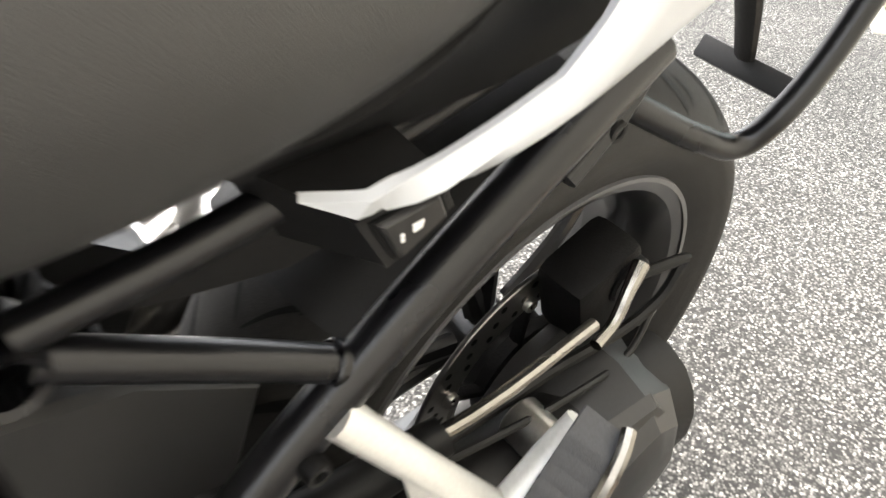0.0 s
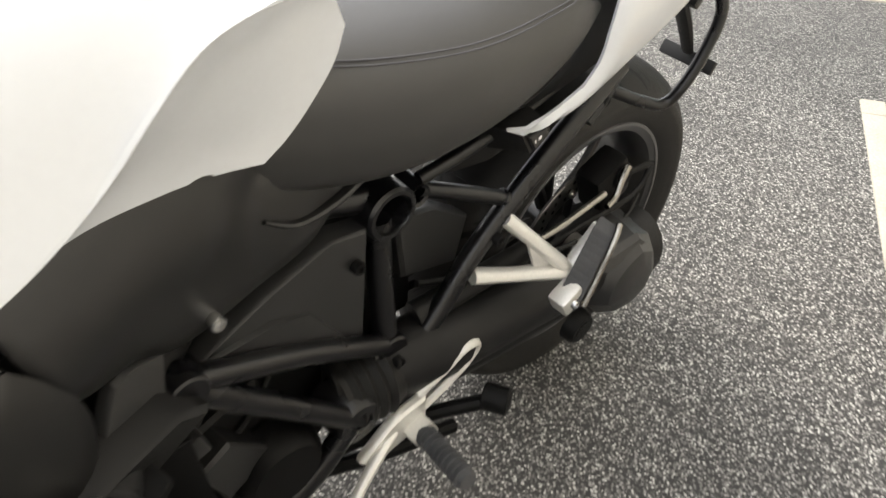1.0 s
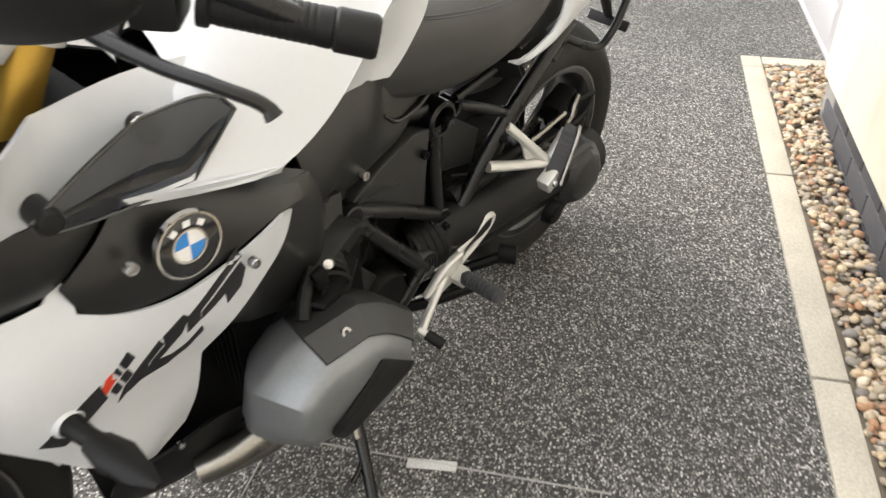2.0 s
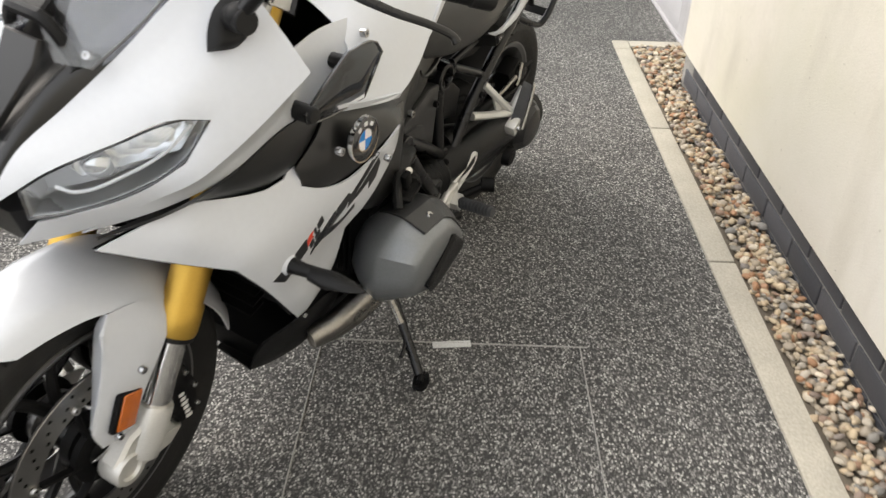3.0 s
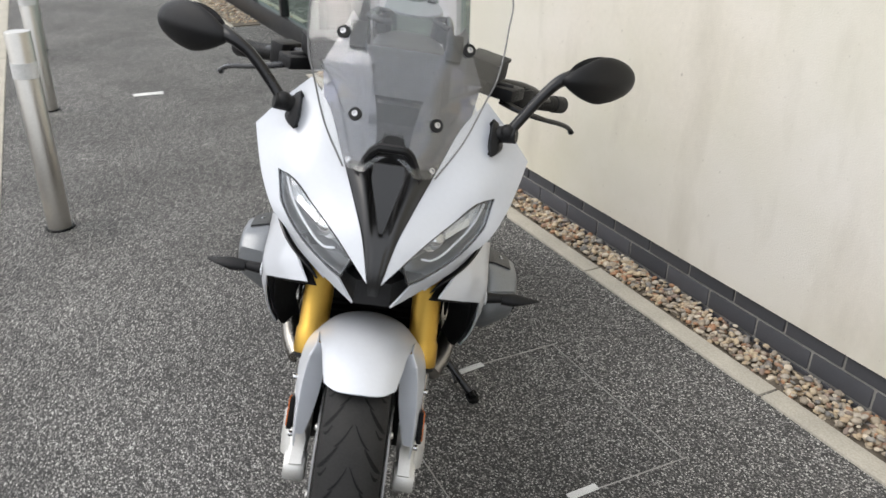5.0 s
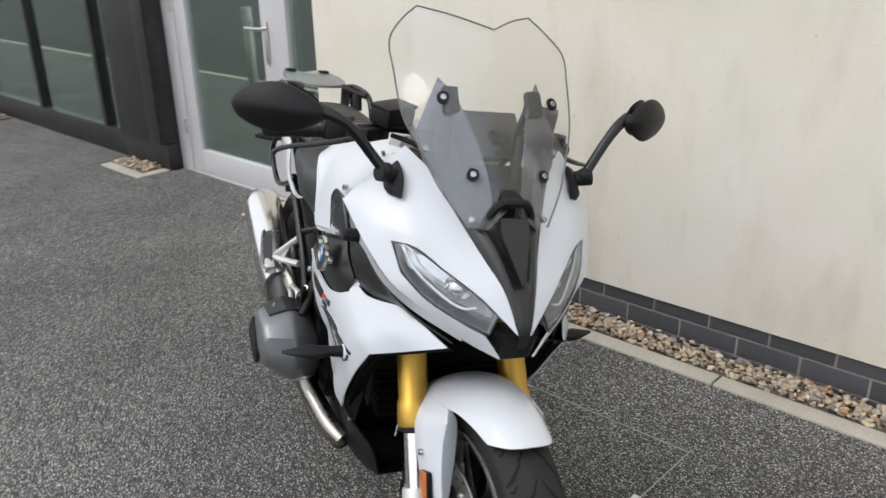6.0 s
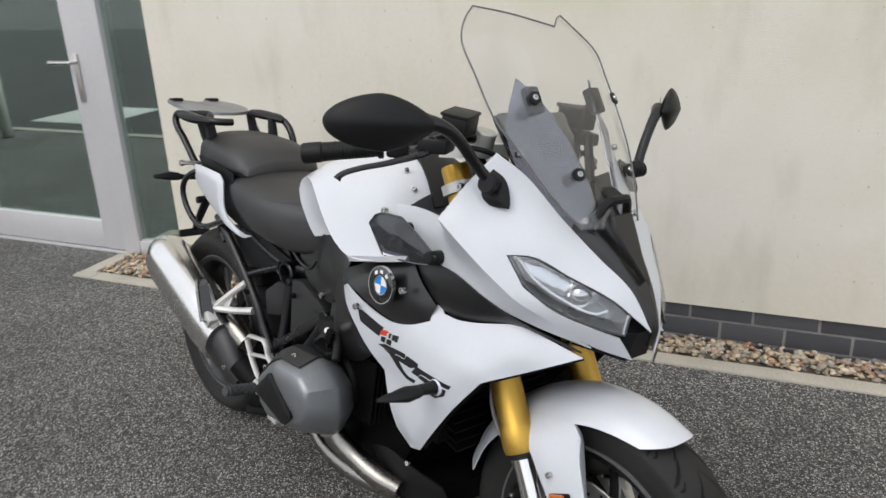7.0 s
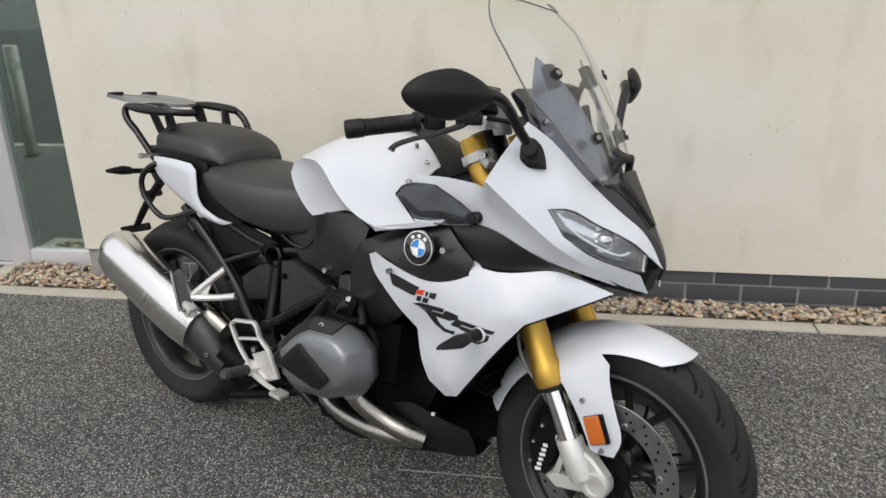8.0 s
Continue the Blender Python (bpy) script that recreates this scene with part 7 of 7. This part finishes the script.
def right_plate():
    y = 0.165
    rim = tube([(x, y, z) for x, z in ((0.418, 0.386), (0.436, 0.402), (0.512, 0.414), (0.524, 0.402), (0.535, 0.375), (0.573, 0.345), (0.607, 0.278), (0.561, 0.260), (0.520, 0.285), (0.481, 0.296), (0.445, 0.338), (0.418, 0.386))], 0.0085, 10, 3, corner=15, squash=0.7)
    bar_up = tube([(0.452, y, 0.352), (0.490, y, 0.362), (0.538, y, 0.372)], 0.0075, 10, 3, squash=0.7)
    web = cast([(0.500, y, 0.318), (0.560, y, 0.345), (0.585, y, 0.310), (0.604, y, 0.278), (0.561, y, 0.262), (0.525, y, 0.286)], 0.010, 0.003)
    hinge = box((0.036, 0.034, 0.030), pose(0.516, 0.178, 0.286, 10, 30, 0), 0.005)
    return merge(rim, bar_up, web, hinge)


rp = (part("rider_rest", rider_plate(), SILVER, bike, "silver cast rider foot rest plate"), part("rider_rest", flip(right_plate()), SILVER, bike, "silver open foot rest plate with heel guard"))
def rider_peg():
    prof = [(0, 0), (0.011, 0.0), (0.013, 0.004)]
    for k in range(9):
        prof += [(0.0152, 0.008 + k * 0.010), (0.0152, 0.014 + k * 0.010), (0.0132, 0.015 + k * 0.010)]
    return lathe(prof + [(0.012, 0.102), (0, 0.102)], 14, along((0.514, 0.190, 0.284), (0.530, 0.285, 0.304)))


both("rider_peg", rider_peg, PEGRUB, rp, "grey ribbed rubber rider foot peg")
part("foot_lever", merge(tube([(0.545, 0.168, 0.289), (0.600, 0.186, 0.264), (0.648, 0.204, 0.237)], [0.009, 0.008, 0.007], 10, 4, squash=0.8), rod((0.646, 0.194, 0.239), (0.636, 0.237, 0.229), 0.008)), SILVER, rp[0], "silver gear lever")
part("lever_rubber", rod((0.642, 0.211, 0.235), (0.634, 0.246, 0.226), 0.011), HOSE, rp[0], "black rubber toe piece")
brake = part("foot_lever", flip(tube([(0.505, 0.180, 0.280), (0.580, 0.190, 0.262), (0.640, 0.195, 0.256)], [0.010, 0.008, 0.007], 10, 4, squash=0.8)), SILVER, rp[1], "silver brake lever with a ridged toe pad")
part("toe_pad", flip(merge(box((0.040, 0.038, 0.010), pose(0.652, 0.204, 0.257, 0, 6, 0), 0.003), *[box((0.0045, 0.038, 0.005), pose(0.637 + 0.0075 * k, 0.204, 0.2635 - 0.0008 * k, 0, 6, 0), 0.001, 1) for k in range(5)])), SILVER, brake)
part("centre_stand_arm", merge(tube([(0.600, 0.118, 0.242), (0.482, 0.158, 0.258), (0.404, 0.214, 0.289)], 0.011, 10, 4), rod((0.410, 0.199, 0.287), (0.394, 0.231, 0.291), 0.020)), DEEP, bike, "black centre stand foot arm")
part("centre_stand", merge(tube([(0.660, -0.119, 0.241), (0.550, -0.139, 0.206), (0.403, -0.150, 0.161)], 0.012, 10, 4), tube([(0.660, 0.119, 0.241), (0.550, 0.139, 0.206), (0.403, 0.150, 0.161)], 0.012, 10, 4), tube([(0.452, -0.145, 0.176), (0.452, 0.145, 0.176)], 0.010, 10, 2)), DEEP, bike, "folded black centre stand")
st = part("side_stand", tube([(0.80, 0.150, 0.225), (0.818, 0.195, 0.175), (0.850, 0.260, 0.110), (0.884, 0.316, 0.062)], [0.016, 0.013, 0.011, 0.011], 12, 5), FRAME, bike, "black side stand resting on the ground")
part("stand_foot", merge(moved(stack([[(-0.040, -0.016, 0), (-0.030, -0.022, 0), (0.030, -0.022, 0), (0.042, -0.012, 0), (0.042, 0.012, 0), (0.030, 0.022, 0), (-0.030, 0.022, 0), (-0.040, 0.016, 0)], [(-0.038, -0.015, 0.009), (-0.029, -0.020, 0.009), (0.029, -0.020, 0.009), (0.040, -0.011, 0.009), (0.040, 0.011, 0.009), (0.029, 0.020, 0.009), (-0.029, 0.020, 0.009), (-0.038, 0.015, 0.009)]], 2, 60), pose(0.890, 0.326, 0.0475, 8.2, 0, 15) @ Matrix.Diagonal((0.68, 0.72, 1, 1))), rod((0.872, 0.318, 0.060), (0.905, 0.328, 0.060), 0.008)), DEEP, st)
part("stand_tang", tube([(0.846, 0.252, 0.116), (0.868, 0.262, 0.100), (0.890, 0.268, 0.094)], [0.006, 0.005, 0.005], 8, 3), FRAME, st)
part("stand_link", tube([(0.83, 0.165, 0.225), (0.835, 0.205, 0.175), (0.845, 0.235, 0.145)], 0.009, 8, 3), HEADER, st, "steel stand spring link")

# ---- small pieces of the setting: bricks and pebbles ----
def bricks():
    mesh = None
    for row, z in enumerate((-0.004, 0.071, 0.146)):
        for i in range(-1, 26):
            x = 0.0 + i * 0.225 + (0.1125 if row % 2 else 0.0) + 0.06
            if x - 0.1075 < 0.004:
                continue
            if mesh is None:
                b = part("brick", slab(-0.1075, 0.1075, 0.0, 0.1, -0.0325, 0.0325, 0.003), BRICK, plinth)
                mesh = b.data
            else:
                b = new("brick", mesh)
                b.parent = plinth
            b.location = (x, 0.0125, z - 0.01)


def pebbles():
    rng = random.Random(4)
    shapes = []
    for s in range(9):
        bm = bmesh.new()
        bmesh.ops.create_icosphere(bm, subdivisions=1 if s > 8 else 2, radius=1)
        for v in bm.verts:
            v.co *= 1 + 0.22 * noise.noise(v.co * 0.9 + Vector((s * 5.1, 0, 0))) + 0.08 * noise.noise(v.co * 2.2 + Vector((0, s * 3.3, 0)))
        bmesh.ops.scale(bm, vec=(1.0, rng.uniform(0.62, 0.9), rng.uniform(0.42, 0.66)), verts=bm.verts)
        shapes.append(bm)
    meshes = []
    for bm in shapes:
        me = bpy.data.meshes.new("pebble")
        bm.to_mesh(me)
        for p in me.polygons:
            p.use_smooth = True
        me.materials.append(PEBBLE)
        meshes.append(me)
    bed = tagged(thing("pebble_bed", "bed of rounded tan, grey and rust river pebbles", "pebbles"), kind="structure")
    rest, rest_me = bmesh.new(), bpy.data.meshes.new("tmp")
    count = 0
    spots = []
    for x0, x1, y0, y1, num in ((-0.45, 4.4, KERB_IN + 0.008, 0.008, 3300), (-0.45, -0.01, 0.0, 0.12, 300), (-2.28, -1.85, -0.125, 0.02, 280), (-9, -4.7, -0.25, 0.02, 1500)):
        for i in range(num):
            spots.append((rng.uniform(x0, x1), rng.uniform(y0, y1), i / num))
    for x, y, q in spots:
        r = rng.choice((0.008, 0.0095, 0.011, 0.0125, 0.015)) * rng.uniform(0.85, 1.2)
        z = 0.004 + q * 0.022 + rng.uniform(-0.004, 0.005)
        m = Matrix.LocRotScale((x, y, z), Euler((rng.uniform(-0.5, 0.5), rng.uniform(-0.5, 0.5), rng.uniform(0, 6.3))), (r, r, r))
        s = rng.randrange(9)
        if q > 0.5 and 1.2 < x < 3.1 and count < 300:
            ob = new("pebble", meshes[s])
            ob.parent = bed
            ob.matrix_local = m
            count += 1
        else:
            shapes[s].to_mesh(rest_me)
            rest_me.transform(m)
            rest.from_mesh(rest_me)
    bpy.data.meshes.remove(rest_me)
    for bm in shapes:
        bm.free()
    tagged(part("pebble_fill", rest, PEBBLE_BED, bed, sharp=180), kind="stuff")


bricks()
pebbles()
